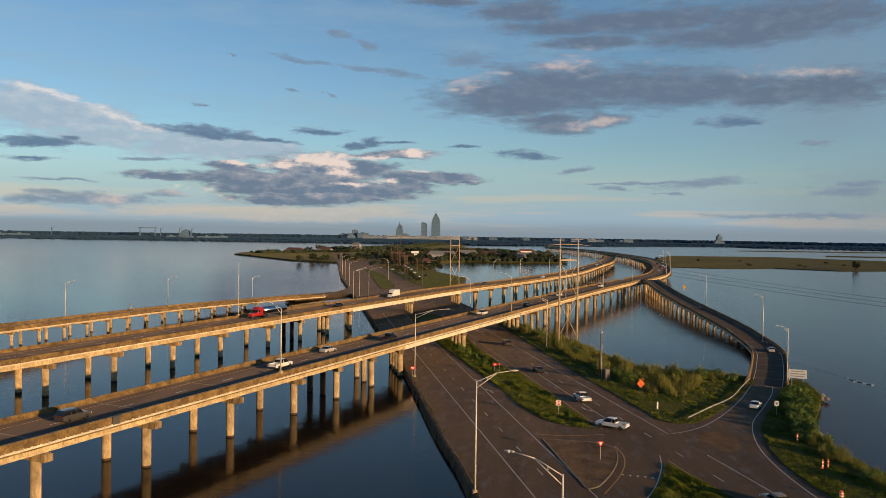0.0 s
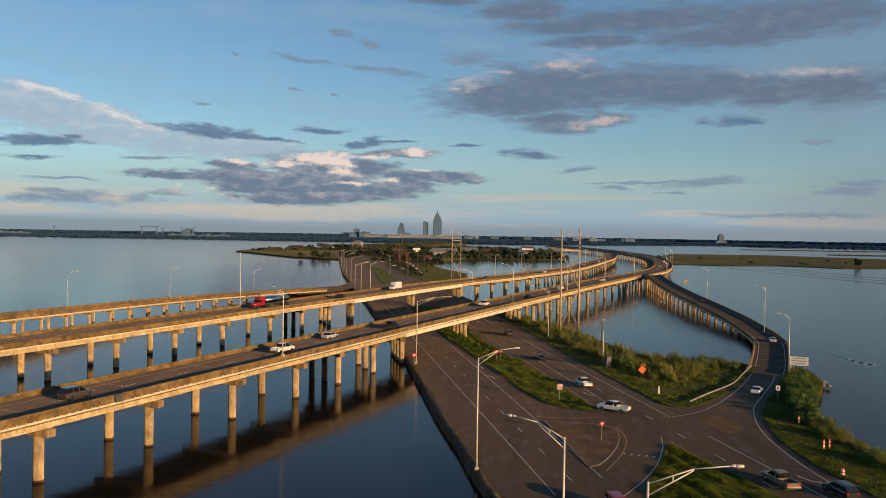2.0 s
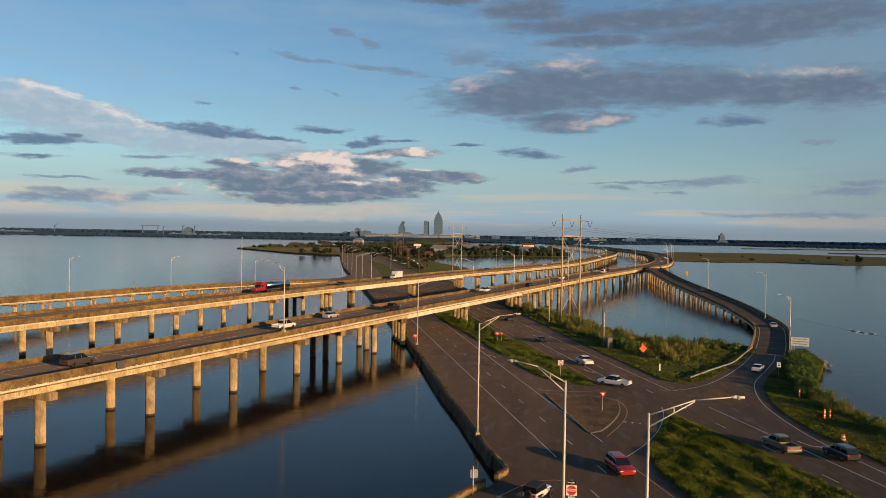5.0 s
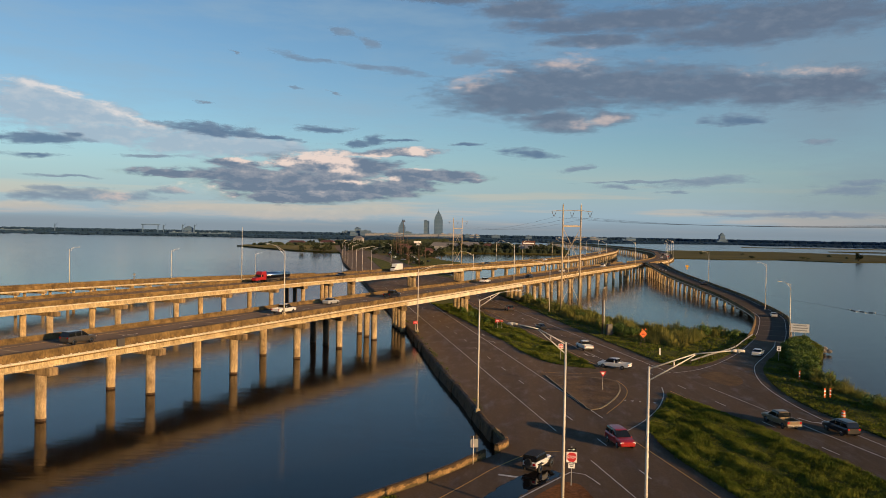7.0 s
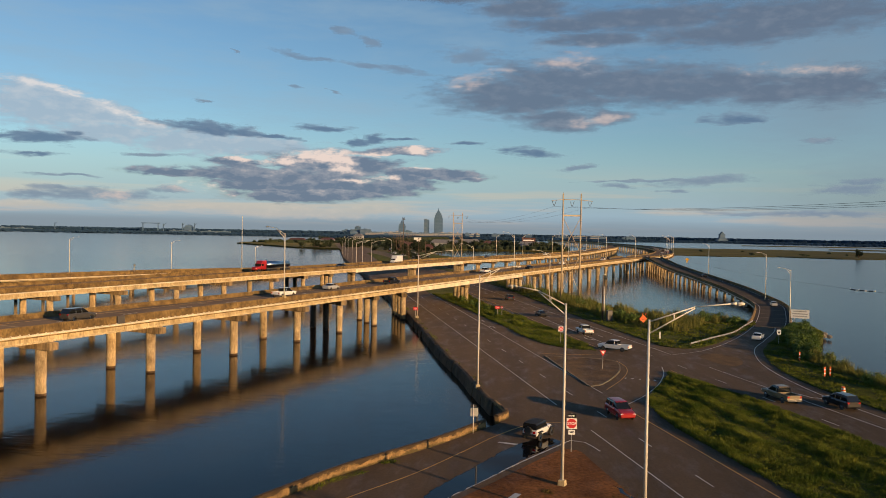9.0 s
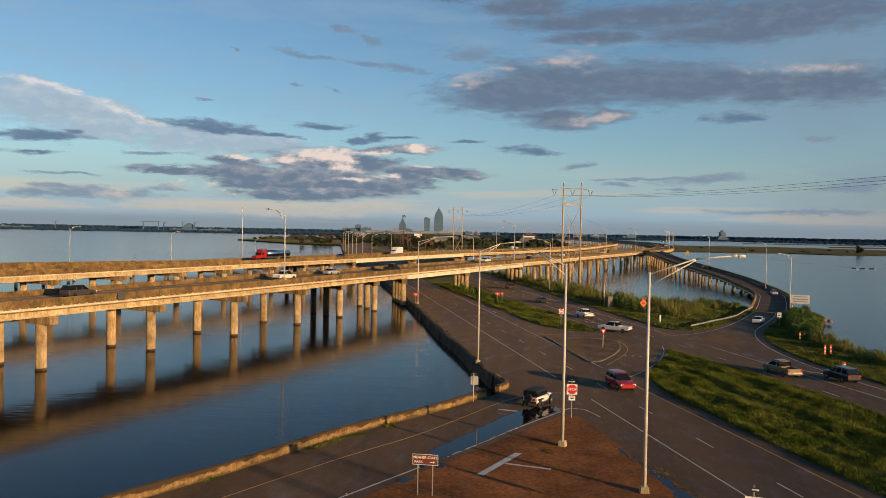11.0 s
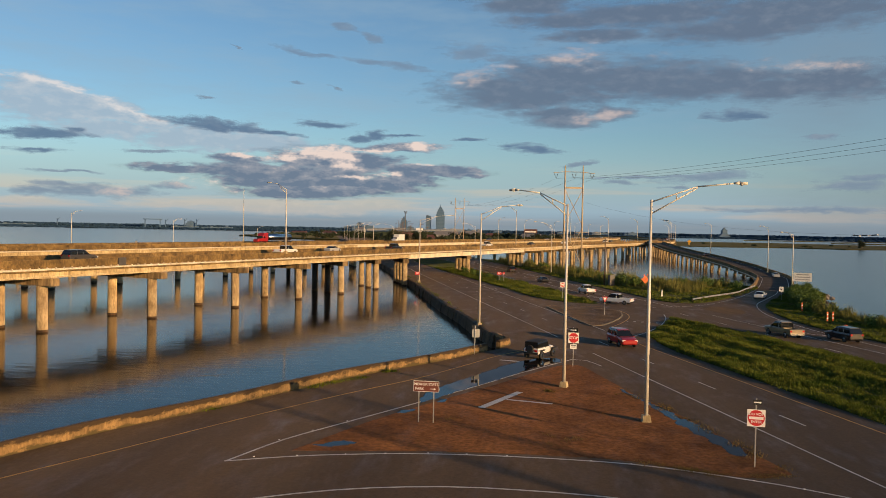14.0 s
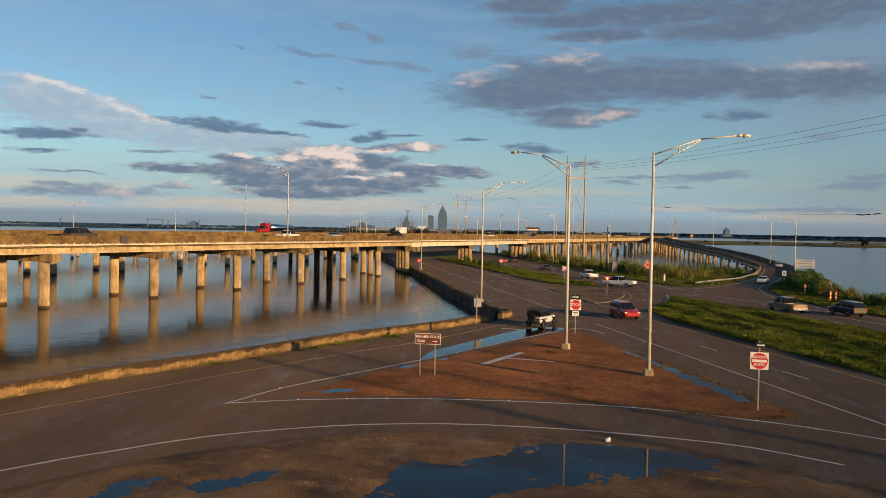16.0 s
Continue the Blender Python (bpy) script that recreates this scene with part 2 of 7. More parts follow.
# ---- materials ----
def mat(name, base, rough=0.8, metal=0.0, var=0.0, scale=1.0, bump=0.0, second=None, fine=8.0, spec=0.5, coat=0.0, piece=0.0, streak=None, grain=None, wet=0.0):
    """A surface whose colour varies at two scales between base and second, with fine relief."""
    m = bpy.data.materials.new(name)
    m.use_nodes = True
    nt = m.node_tree
    p = nt.nodes["Principled BSDF"]
    p.inputs["Roughness"].default_value, p.inputs["Metallic"].default_value = rough, metal
    p.inputs["Specular IOR Level"].default_value = spec
    p.inputs["Coat Weight"].default_value = coat
    p.inputs["Diffuse Roughness"].default_value = 1.0 if rough > 0.84 else 0.0
    if not (var or second or bump):
        p.inputs["Base Color"].default_value = (*base, 1)
        return m
    geo = nt.nodes.new("ShaderNodeNewGeometry")
    big, small = nt.nodes.new("ShaderNodeTexNoise"), nt.nodes.new("ShaderNodeTexNoise")
    for n, sc, det in ((big, scale, 6), (small, scale * fine, 4)):
        way = (grain if n is small else streak)
        if way:
            mp = nt.nodes.new("ShaderNodeMapping")
            mp.inputs["Scale"].default_value, mp.inputs["Rotation"].default_value = way[:3], (0, 0, radians(way[3]))
            nt.links.new(geo.outputs["Position"], mp.inputs[0])
            nt.links.new(mp.outputs[0], n.inputs["Vector"])
        else:
            nt.links.new(geo.outputs["Position"], n.inputs["Vector"])
        n.inputs["Scale"].default_value, n.inputs["Detail"].default_value, n.inputs["Roughness"].default_value = sc, det, 0.62
    ramp = nt.nodes.new("ShaderNodeValToRGB")
    ramp.color_ramp.elements[0].position, ramp.color_ramp.elements[1].position = 0.32, 0.68
    ramp.color_ramp.elements[0].color = (*base, 1)
    ramp.color_ramp.elements[1].color = (*(second or [min(1, c * (1 + var)) for c in base]), 1)
    nt.links.new(big.outputs[0], ramp.inputs[0])
    mul = nt.nodes.new("ShaderNodeMixRGB")
    mul.blend_type = "MULTIPLY"
    mul.inputs[0].default_value = 1.0
    gain = nt.nodes.new("ShaderNodeMapRange")
    gain.inputs["From Min"].default_value, gain.inputs["From Max"].default_value = 0.3, 0.7
    gain.inputs["To Min"].default_value, gain.inputs["To Max"].default_value = 1 - 0.5 * var, 1 + 0.35 * var
    nt.links.new(small.outputs[0], gain.inputs[0])
    nt.links.new(ramp.outputs[0], mul.inputs[1])
    nt.links.new(gain.outputs[0], mul.inputs[2])
    colour = mul.outputs[0]
    if piece:
        info = nt.nodes.new("ShaderNodeObjectInfo")
        mr = nt.nodes.new("ShaderNodeMapRange")
        mr.inputs["To Min"].default_value, mr.inputs["To Max"].default_value = 1 - piece, 1 + piece
        nt.links.new(info.outputs["Random"], mr.inputs[0])
        m2 = nt.nodes.new("ShaderNodeMixRGB")
        m2.blend_type, m2.inputs[0].default_value = "MULTIPLY", 1.0
        nt.links.new(colour, m2.inputs[1])
        nt.links.new(mr.outputs[0], m2.inputs[2])
        colour = m2.outputs[0]
    nt.links.new(colour, p.inputs["Base Color"])
    if wet:
        damp, mr = nt.nodes.new("ShaderNodeTexNoise"), nt.nodes.new("ShaderNodeMapRange")
        mp = nt.nodes.new("ShaderNodeMapping")
        mp.inputs["Scale"].default_value, mp.inputs["Rotation"].default_value = (0.5, 0.16, 1), (0, 0, radians(-14.7))
        nt.links.new(geo.outputs["Position"], mp.inputs[0])
        nt.links.new(mp.outputs[0], damp.inputs["Vector"])
        damp.inputs["Scale"].default_value, damp.inputs["Detail"].default_value, damp.inputs["Roughness"].default_value = 1.0, 8, 0.65
        mr.inputs["From Min"].default_value, mr.inputs["From Max"].default_value = 0.48, 0.72
        mr.inputs["To Min"].default_value, mr.inputs["To Max"].default_value = rough, rough - wet
        nt.links.new(damp.outputs[0], mr.inputs[0])
        nt.links.new(mr.outputs[0], p.inputs["Roughness"])
    if bump:
        b = nt.nodes.new("ShaderNodeBump")
        b.inputs["Strength"].default_value, b.inputs["Distance"].default_value = min(1, bump), 0.05
        nt.links.new(small.outputs[0], b.inputs["Height"])
        nt.links.new(b.outputs[0], p.inputs["Normal"])
    return m


def water_mat():
    m = bpy.data.materials.new("bay_water")
    m.use_nodes = True
    nt = m.node_tree
    p = nt.nodes["Principled BSDF"]
    p.inputs["Base Color"].default_value = (0.012, 0.0082, 0.0055, 1)
    p.inputs["IOR"].default_value = 1.33
    p.inputs["Specular IOR Level"].default_value = 0.21
    geo = nt.nodes.new("ShaderNodeNewGeometry")

    def waves(sx, sy, turn, detail):
        mp, n = nt.nodes.new("ShaderNodeMapping"), nt.nodes.new("ShaderNodeTexNoise")
        mp.inputs["Rotation"].default_value, mp.inputs["Scale"].default_value = (0, 0, radians(turn)), (sx, sy, 1)
        n.inputs["Scale"].default_value, n.inputs["Detail"].default_value = 1, detail
        nt.links.new(geo.outputs["Position"], mp.inputs[0])
        nt.links.new(mp.outputs[0], n.inputs["Vector"])
        return n.outputs[0]

    st = nt.nodes.new("ShaderNodeMapRange")
    st.inputs["From Min"].default_value, st.inputs["From Max"].default_value = 0.40, 0.62
    st.inputs["To Min"].default_value, st.inputs["To Max"].default_value = 0.02, 0.085
    nt.links.new(waves(0.008, 0.02, 20, 3), st.inputs[0])
    fine, swell = nt.nodes.new("ShaderNodeBump"), nt.nodes.new("ShaderNodeBump")
    for b in (fine, swell):
        b.inputs["Distance"].default_value = 0.25
    sep, wind = nt.nodes.new("ShaderNodeSeparateXYZ"), nt.nodes.new("ShaderNodeMapRange")
    nt.links.new(geo.outputs["Position"], sep.inputs[0])
    nt.links.new(sep.outputs[0], wind.inputs[0])
    wind.inputs["From Min"].default_value, wind.inputs["From Max"].default_value = 5.0, 70.0
    wind.inputs["To Min"].default_value, wind.inputs["To Max"].default_value = 0.10, 0.16
    nt.links.new(wind.outputs[0], p.inputs["Roughness"])
    nt.links.new(st.outputs[0], fine.inputs["Strength"])
    nt.links.new(waves(0.5, 1.5, -15, 2), fine.inputs["Height"])
    swell.inputs["Strength"].default_value = 0.09
    nt.links.new(waves(0.045, 0.24, -14, 2), swell.inputs["Height"])
    nt.links.new(fine.outputs[0], swell.inputs["Normal"])
    nt.links.new(swell.outputs[0], p.inputs["Normal"])
    return m


ASPHALT = mat("asphalt", (0.046, 0.032, 0.020), 0.9, var=0.5, scale=0.12, bump=0.2, second=(0.082, 0.056, 0.033), fine=40, spec=0.3, streak=(1.6, 0.2, 1, -14.7), wet=0.45)
RAMP = mat("ramp_asphalt", (0.036, 0.029, 0.024), 0.92, var=0.4, scale=0.12, bump=0.15, second=(0.056, 0.044, 0.035), fine=40, spec=0.2)
DECK = mat("bridge_deck", (0.062, 0.046, 0.036), 0.92, var=0.35, scale=0.12, bump=0.15, second=(0.098, 0.074, 0.056), fine=40, spec=0.25, streak=(2.2, 0.14, 1, 18.4))
CONCRETE = mat("pale_concrete", (0.30, 0.22, 0.11), 0.88, var=0.9, scale=0.5, bump=0.2, second=(0.60, 0.49, 0.30), fine=9, piece=0.08, grain=(1, 1, 0.2, 0))
GIRDER = mat("white_girder", (0.50, 0.43, 0.31), 0.8, var=0.45, scale=0.5, bump=0.15, second=(0.78, 0.71, 0.56), fine=7, piece=0.06, grain=(1, 1, 0.3, 0))
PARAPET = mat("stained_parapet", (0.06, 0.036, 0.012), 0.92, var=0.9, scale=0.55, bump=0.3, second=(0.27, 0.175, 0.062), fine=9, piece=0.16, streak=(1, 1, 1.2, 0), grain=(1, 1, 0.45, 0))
COLUMN = mat("column_concrete", (0.29, 0.205, 0.105), 0.9, var=0.8, scale=0.6, bump=0.3, second=(0.56, 0.43, 0.25), fine=8, piece=0.1, grain=(1, 1, 0.25, 0))
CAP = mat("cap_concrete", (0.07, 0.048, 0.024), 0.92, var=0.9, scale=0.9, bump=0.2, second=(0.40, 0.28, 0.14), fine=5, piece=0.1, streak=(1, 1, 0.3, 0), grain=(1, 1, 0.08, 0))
GRASS = mat("mown_grass", (0.028, 0.04, 0.007), 0.95, var=0.7, scale=0.16, bump=0.6, second=(0.07, 0.07, 0.016), fine=30, spec=0.1)
BLADE = mat("grass_blades", (0.034, 0.066, 0.006), 0.82, var=0.9, scale=0.35, second=(0.17, 0.18, 0.026), fine=9, spec=0.12)
REED = mat("marsh_reed", (0.10, 0.12, 0.022), 0.8, var=0.6, scale=0.2, second=(0.22, 0.19, 0.05), fine=12, spec=0.2)
LEAF = mat("shrub_leaves", (0.045, 0.085, 0.012), 0.7, var=0.7, scale=0.6, second=(0.10, 0.15, 0.02), fine=8, spec=0.3)
TREE = mat("far_foliage", (0.026, 0.036, 0.022), 0.95, var=0.6, scale=0.05, second=(0.045, 0.056, 0.03), fine=10, spec=0.1)
# Aerial haze over the far shore, put into the base colour as blue.
HAZY = mat("haze_blue_shore", (0.019, 0.042, 0.080), 1.0, var=0.2, scale=0.006, second=(0.025, 0.052, 0.094), fine=10, spec=0.0)
KERB = mat("dirty_kerb", (0.10, 0.085, 0.06), 0.9, var=0.5, scale=0.5, second=(0.2, 0.165, 0.11), fine=8)
DARKWALL = mat("dark_stained_wall", (0.035, 0.021, 0.011), 0.95, var=0.9, scale=0.7, bump=0.5, second=(0.14, 0.085, 0.038), fine=7, piece=0.1)
MARSH = mat("marsh_grass", (0.045, 0.047, 0.016), 0.95, var=0.5, scale=0.012, bump=0.3, second=(0.085, 0.075, 0.026), fine=20, spec=0.1)
DIRT = mat("red_dirt", (0.062, 0.028, 0.011), 0.95, var=0.9, scale=0.22, bump=0.6, second=(0.195, 0.086, 0.03), fine=14, spec=0.12, wet=0.35)
# Brown road dirt, lightened to carry a sunlit glow in its colour.
LIT_DIRT = mat("sunlit_dirt", (0.060, 0.042, 0.027), 0.95, var=0.6, scale=0.5, bump=0.2, second=(0.12, 0.084, 0.05), fine=20, spec=0.1)
GRAVEL = mat("wet_gravel", (0.034, 0.021, 0.011), 0.92, var=0.9, scale=0.35, bump=0.8, second=(0.14, 0.088, 0.04), fine=30, spec=0.3, wet=0.5)
PEBBLE = mat("gravel_stones", (0.15, 0.09, 0.035), 0.8, var=0.7, scale=0.5, second=(0.36, 0.235, 0.11), fine=30, spec=0.3)
DRY = mat("dry_weeds", (0.10, 0.075, 0.02), 0.9, var=0.6, scale=0.5, second=(0.24, 0.165, 0.06), fine=9, spec=0.1)
PYLON = mat("weathered_pylon_steel", (0.40, 0.31, 0.21), 0.75, 0.1, var=0.3, scale=0.5, second=(0.50, 0.40, 0.28), fine=8)
PUDDLE = mat("standing_water", (0.005, 0.005, 0.006), 0.02, spec=0.1)
WHITE = mat("road_paint_white", (0.62, 0.60, 0.55), 0.7, var=0.5, scale=1.2, second=(0.42, 0.40, 0.36), fine=10)
YELLOW = mat("road_paint_yellow", (0.55, 0.32, 0.06), 0.7, var=0.5, scale=1.2, second=(0.4, 0.22, 0.05), fine=10)
STEEL = mat("galvanised_steel", (0.56, 0.52, 0.45), 0.6, 0.15, var=0.2, scale=0.8, fine=10)
DARKSTEEL = mat("dark_steel", (0.09, 0.085, 0.08), 0.6, 0.4, var=0.2, scale=1)
WOOD = mat("creosote_timber", (0.10, 0.065, 0.04), 0.85, var=0.5, scale=0.8, bump=0.3, second=(0.16, 0.11, 0.07), fine=8)
LENS = mat("lamp_glass", (0.55, 0.53, 0.48), 0.2)
SIGN_WHITE = mat("sign_white", (0.75, 0.74, 0.70), 0.5, var=0.1, scale=2)
SIGN_BLACK = mat("sign_black", (0.004, 0.004, 0.004), 0.7, spec=0.2)
SIGN_RED = mat("sign_red", (0.45, 0.018, 0.02), 0.45, var=0.15, scale=2)
SIGN_BROWN = mat("sign_brown", (0.13, 0.035, 0.02), 0.5, var=0.15, scale=2)
SIGN_BACK = mat("sign_back", (0.35, 0.34, 0.32), 0.5, 0.5, var=0.2, scale=2)
SIGN_YELLOW = mat("sign_yellow", (0.7, 0.36, 0.02), 0.5, var=0.1, scale=2)
SIGN_ORANGE = mat("sign_orange", (0.8, 0.13, 0.015), 0.5, var=0.1, scale=2)
BLACK = mat("black_rubber", (0.018, 0.018, 0.018), 0.8)
GLASS = mat("tinted_glass", (0.01, 0.012, 0.014), 0.06, spec=0.6)
CHROME = mat("chrome", (0.6, 0.6, 0.6), 0.15, 1.0)
TAIL = mat("red_lamp_lens", (0.4, 0.01, 0.01), 0.2)
HEAD = mat("clear_lamp_lens", (0.75, 0.75, 0.72), 0.12)
ROCK = mat("riprap_rock", (0.16, 0.14, 0.12), 0.9, var=0.5, scale=1.0, bump=0.4, second=(0.28, 0.25, 0.21), fine=6, piece=0.15)
PILE = mat("dark_steel_pile", (0.055, 0.045, 0.036), 0.7, 0.2, var=0.6, scale=0.5, bump=0.2, second=(0.10, 0.078, 0.055), fine=6, grain=(1, 1, 0.2, 0))
WATER = water_mat()


def stained_wall(name, top, pale, dirt, moss):
    """Old concrete with dark runs from its top edge, pale washed streaks and moss at its foot."""
    m = mat(name, pale, 0.94, var=0.8, scale=0.9, bump=0.5, second=[0.5 * c for c in pale], fine=7, piece=0.06, streak=(1, 1, 0.6, 0), grain=(1, 1, 0.3, 0))
    nt = m.node_tree
    p = nt.nodes["Principled BSDF"]
    base = p.inputs["Base Color"].links[0].from_socket
    geo, sep = nt.nodes.new("ShaderNodeNewGeometry"), nt.nodes.new("ShaderNodeSeparateXYZ")
    nt.links.new(geo.outputs["Position"], sep.inputs[0])

    def cover(sx, sz, detail, z0, z1, gain, lo):
        mp, n = nt.nodes.new("ShaderNodeMapping"), nt.nodes.new("ShaderNodeTexNoise")
        mp.inputs["Scale"].default_value = (sx, sx, sz)
        n.inputs["Scale"].default_value, n.inputs["Detail"].default_value, n.inputs["Roughness"].default_value = 1.0, detail, 0.65
        nt.links.new(geo.outputs["Position"], mp.inputs[0])
        nt.links.new(mp.outputs[0], n.inputs["Vector"])
        h, a, r = nt.nodes.new("ShaderNodeMapRange"), nt.nodes.new("ShaderNodeMath"), nt.nodes.new("ShaderNodeMapRange")
        h.inputs["From Min"].default_value, h.inputs["From Max"].default_value = z0, z1
        nt.links.new(sep.outputs[2], h.inputs[0])
        a.operation = "MULTIPLY_ADD"
        nt.links.new(n.outputs[0], a.inputs[0])
        a.inputs[1].default_value = gain
        nt.links.new(h.outputs[0], a.inputs[2])
        r.interpolation_type = "SMOOTHSTEP"
        r.inputs["From Min"].default_value, r.inputs["From Max"].default_value = 0.5 * gain + lo, 0.5 * gain + lo + 0.4
        nt.links.new(a.outputs[0], r.inputs[0])
        return r.outputs[0]

    for f, col in ((cover(0.8, 1.8, 5, top - 0.6, top - 0.02, 2.2, 0.34), dirt), (cover(0.8, 1.5, 5, ROAD_Z + 0.42, ROAD_Z - 0.05, 2.4, 0.42), moss)):
        mix = nt.nodes.new("ShaderNodeMixRGB")
        mix.inputs[2].default_value = (*col, 1)
        nt.links.new(f, mix.inputs[0])
        nt.links.new(base, mix.inputs[1])
        base = mix.outputs[0]
    nt.links.new(base, p.inputs["Base Color"])
    return m


WATER_Z, ROAD_Z = 0.55, 2.0
SEAWALL = stained_wall("seawall_concrete", 2.78, (0.36, 0.225, 0.088), (0.05, 0.03, 0.013), (0.085, 0.062, 0.02))


def paint(name, c):
    return mat("paint_" + name, c, 0.3, 0.1, coat=0.6)


CAR_TAN, CAR_WHITE, CAR_BLACK, CAR_SILVER, CAR_RED, CAR_GREY = (paint(n, c) for n, c in (
    ("tan", (0.20, 0.15, 0.09)), ("white", (0.75, 0.74, 0.72)), ("black", (0.012, 0.012, 0.014)), ("silver", (0.42, 0.42, 0.42)), ("red", (0.35, 0.015, 0.015)), ("grey", (0.06, 0.055, 0.05))))


# ---- mesh helpers ----
def box(bm, c, s, rz=0.0, taper=1.0):
    """A box at centre c with sizes s, turned rz radians; taper narrows its top."""
    out = []
    for dz in (-0.5, 0.5):
        k = taper if dz > 0 else 1.0
        for dx, dy in ((-0.5, -0.5), (0.5, -0.5), (0.5, 0.5), (-0.5, 0.5)):
            x, y = dx * s[0] * k, dy * s[1] * k
            out.append(bm.verts.new((c[0] + x * math.cos(rz) - y * math.sin(rz), c[1] + x * math.sin(rz) + y * math.cos(rz), c[2] + dz * s[2])))
    a = out
    for f in ((3, 2, 1, 0), (4, 5, 6, 7), (0, 1, 5, 4), (1, 2, 6, 5), (2, 3, 7, 6), (3, 0, 4, 7)):
        bm.faces.new([a[i] for i in f])


def tube(bm, p, q, r0, r1=None, n=8, caps=True):
    p, q = Vector(p), Vector(q)
    r1 = r0 if r1 is None else r1
    z = (q - p).normalized()
    x = z.orthogonal().normalized()
    y = z.cross(x)
    rings = []
    for c, r in ((p, r0), (q, r1)):
        rings.append([bm.verts.new(c + (x * math.cos(2 * math.pi * i / n) + y * math.sin(2 * math.pi * i / n)) * r) for i in range(n)])
    for i in range(n):
        f = bm.faces.new((rings[0][i], rings[0][(i + 1) % n], rings[1][(i + 1) % n], rings[1][i]))
        f.smooth = n > 6
    if caps:
        bm.faces.new(rings[0][::-1])
        bm.faces.new(rings[1])


def prism(bm, poly, z0, z1):
    """An upright solid over a flat outline."""
    a = sum(p[0] * q[1] - q[0] * p[1] for p, q in zip(poly, poly[1:] + poly[:1]))
    if a < 0:
        poly = poly[::-1]
    lo = [bm.verts.new((x, y, z0)) for x, y in poly]
    hi = [bm.verts.new((x, y, z1)) for x, y in poly]
    n = len(poly)
    for i in range(n):
        bm.faces.new((lo[i], lo[(i + 1) % n], hi[(i + 1) % n], hi[i]))
    for tri in tessellate_polygon([[Vector((x, y, 0)) for x, y in poly]]):
        bm.faces.new([hi[i] for i in tri])


def smooth_path(pts, step):
    """Points every step metres along a smooth line through pts (two or three numbers each)."""
    v = [Vector((*p, 0)[:3]) for p in pts]
    v = [v[0] * 2 - v[1], *v, v[-1] * 2 - v[-2]]
    out = []
    for i in range(1, len(v) - 2):
        n = max(1, int((v[i + 1] - v[i]).length / step))
        for k in range(n):
            t = k / n
            out.append(0.5 * (2 * v[i] + (v[i + 1] - v[i - 1]) * t + (2 * v[i - 1] - 5 * v[i] + 4 * v[i + 1] - v[i + 2]) * t * t
                              + (3 * v[i] - v[i - 1] - 3 * v[i + 1] + v[i + 2]) * t ** 3))
    out.append(v[-2])
    return out


def sides(path):
    """The level unit vectors to the right of the way along a path."""
    out = []
    for i in range(len(path)):
        d = path[min(i + 1, len(path) - 1)] - path[max(i - 1, 0)]
        d.z = 0
        d.normalize()
        out.append(Vector((d.y, -d.x, 0)))
    return out


def sweep(bm, path, profile, closed=True):
    """A profile of (offset to the right, height) swept along a path."""
    rings = []
    for p, s in zip(path, sides(path)):
        rings.append([bm.verts.new(p + s * o + Vector((0, 0, h))) for o, h in profile])
    n = len(profile)
    for a, b in zip(rings, rings[1:]):
        for i in range(n if closed else n - 1):
            bm.faces.new((a[i], b[i], b[(i + 1) % n], a[(i + 1) % n]))
    if closed:
        bm.faces.new(rings[0])
        bm.faces.new(rings[-1][::-1])


def part(name, bm, material, parent=None, label="", smooth=False, keep=False):
    if not keep:
        bmesh.ops.recalc_face_normals(bm, faces=bm.faces[:])
    me = bpy.data.meshes.new(name)
    bm.to_mesh(me)
    bm.free()
    for m in material if isinstance(material, (list, tuple)) else (material,):
        me.materials.append(m)
    if smooth:
        me.polygons.foreach_set("use_smooth", [True] * len(me.polygons))
    ob = new(name, me)
    if parent:
        ob.parent = parent
    if label:
        ob["label"] = label
    return ob


def share(name, ob, parent, m):
    """Another piece on the mesh of ob."""
    o = new(name, ob.data)
    o.parent = parent
    o.matrix_basis = m
    return o


def thing(name, label, category, at=(0, 0, 0), rz=0.0, group="", kind=""):
    ob = new(name)
    ob.empty_display_size = 0.1
    ob.matrix_basis = pose(*at, 0, 0, rz)
    return tagged(ob, label, category, group, kind)


def cross(u, y):
    """A place on the causeway: u metres across it, y metres along."""
    return (u - 0.262 * y, y)



# ---- water and land ----
bm = bmesh.new()
ring = [bm.verts.new((4850 * math.sin(2 * math.pi * i / 96), 4850 * math.cos(2 * math.pi * i / 96), WATER_Z)) for i in range(96)]
bm.faces.new(ring[::-1])
tagged(part("water", bm, WATER, keep=True), "calm brown-blue bay water reaching the horizon", "water", kind="structure")

LAND = [(-176, 764), (-133, 586), (-103, 476), (-103, 445), (-121, 402), (-113, 394), (-92, 432), (-80, 396), (-25.6, 190.7), (-13.2, 139), (-3.7, 100), (-1.9, 91), (-1.6, 85.6),
        (-7.3, 75.9), (-14.4, 65.3), (-20.3, 53.8), (-24.8, 46.2), (-27.7, 39.6), (-33, 26), (-42, 0), (-60, -60), (110, -60), (86, 20), (64, 90), (54, 118),
        (52, 127), (51.5, 136), (52.5, 144), (55, 154), (60, 166), (66, 181), (68, 199), (58, 200), (44, 203), (33, 204), (24.5, 226), (17.6, 255.6),
        (1.7, 287), (-30, 400), (-46, 480), (-36, 540), (-39, 609), (-67, 687), (-101, 790)]
bm = bmesh.new()
prism(bm, LAND, -1.0, ROAD_Z)
tagged(part("road", bm, ASPHALT), "worn brown-grey asphalt causeway road and crossover", "road", kind="structure")

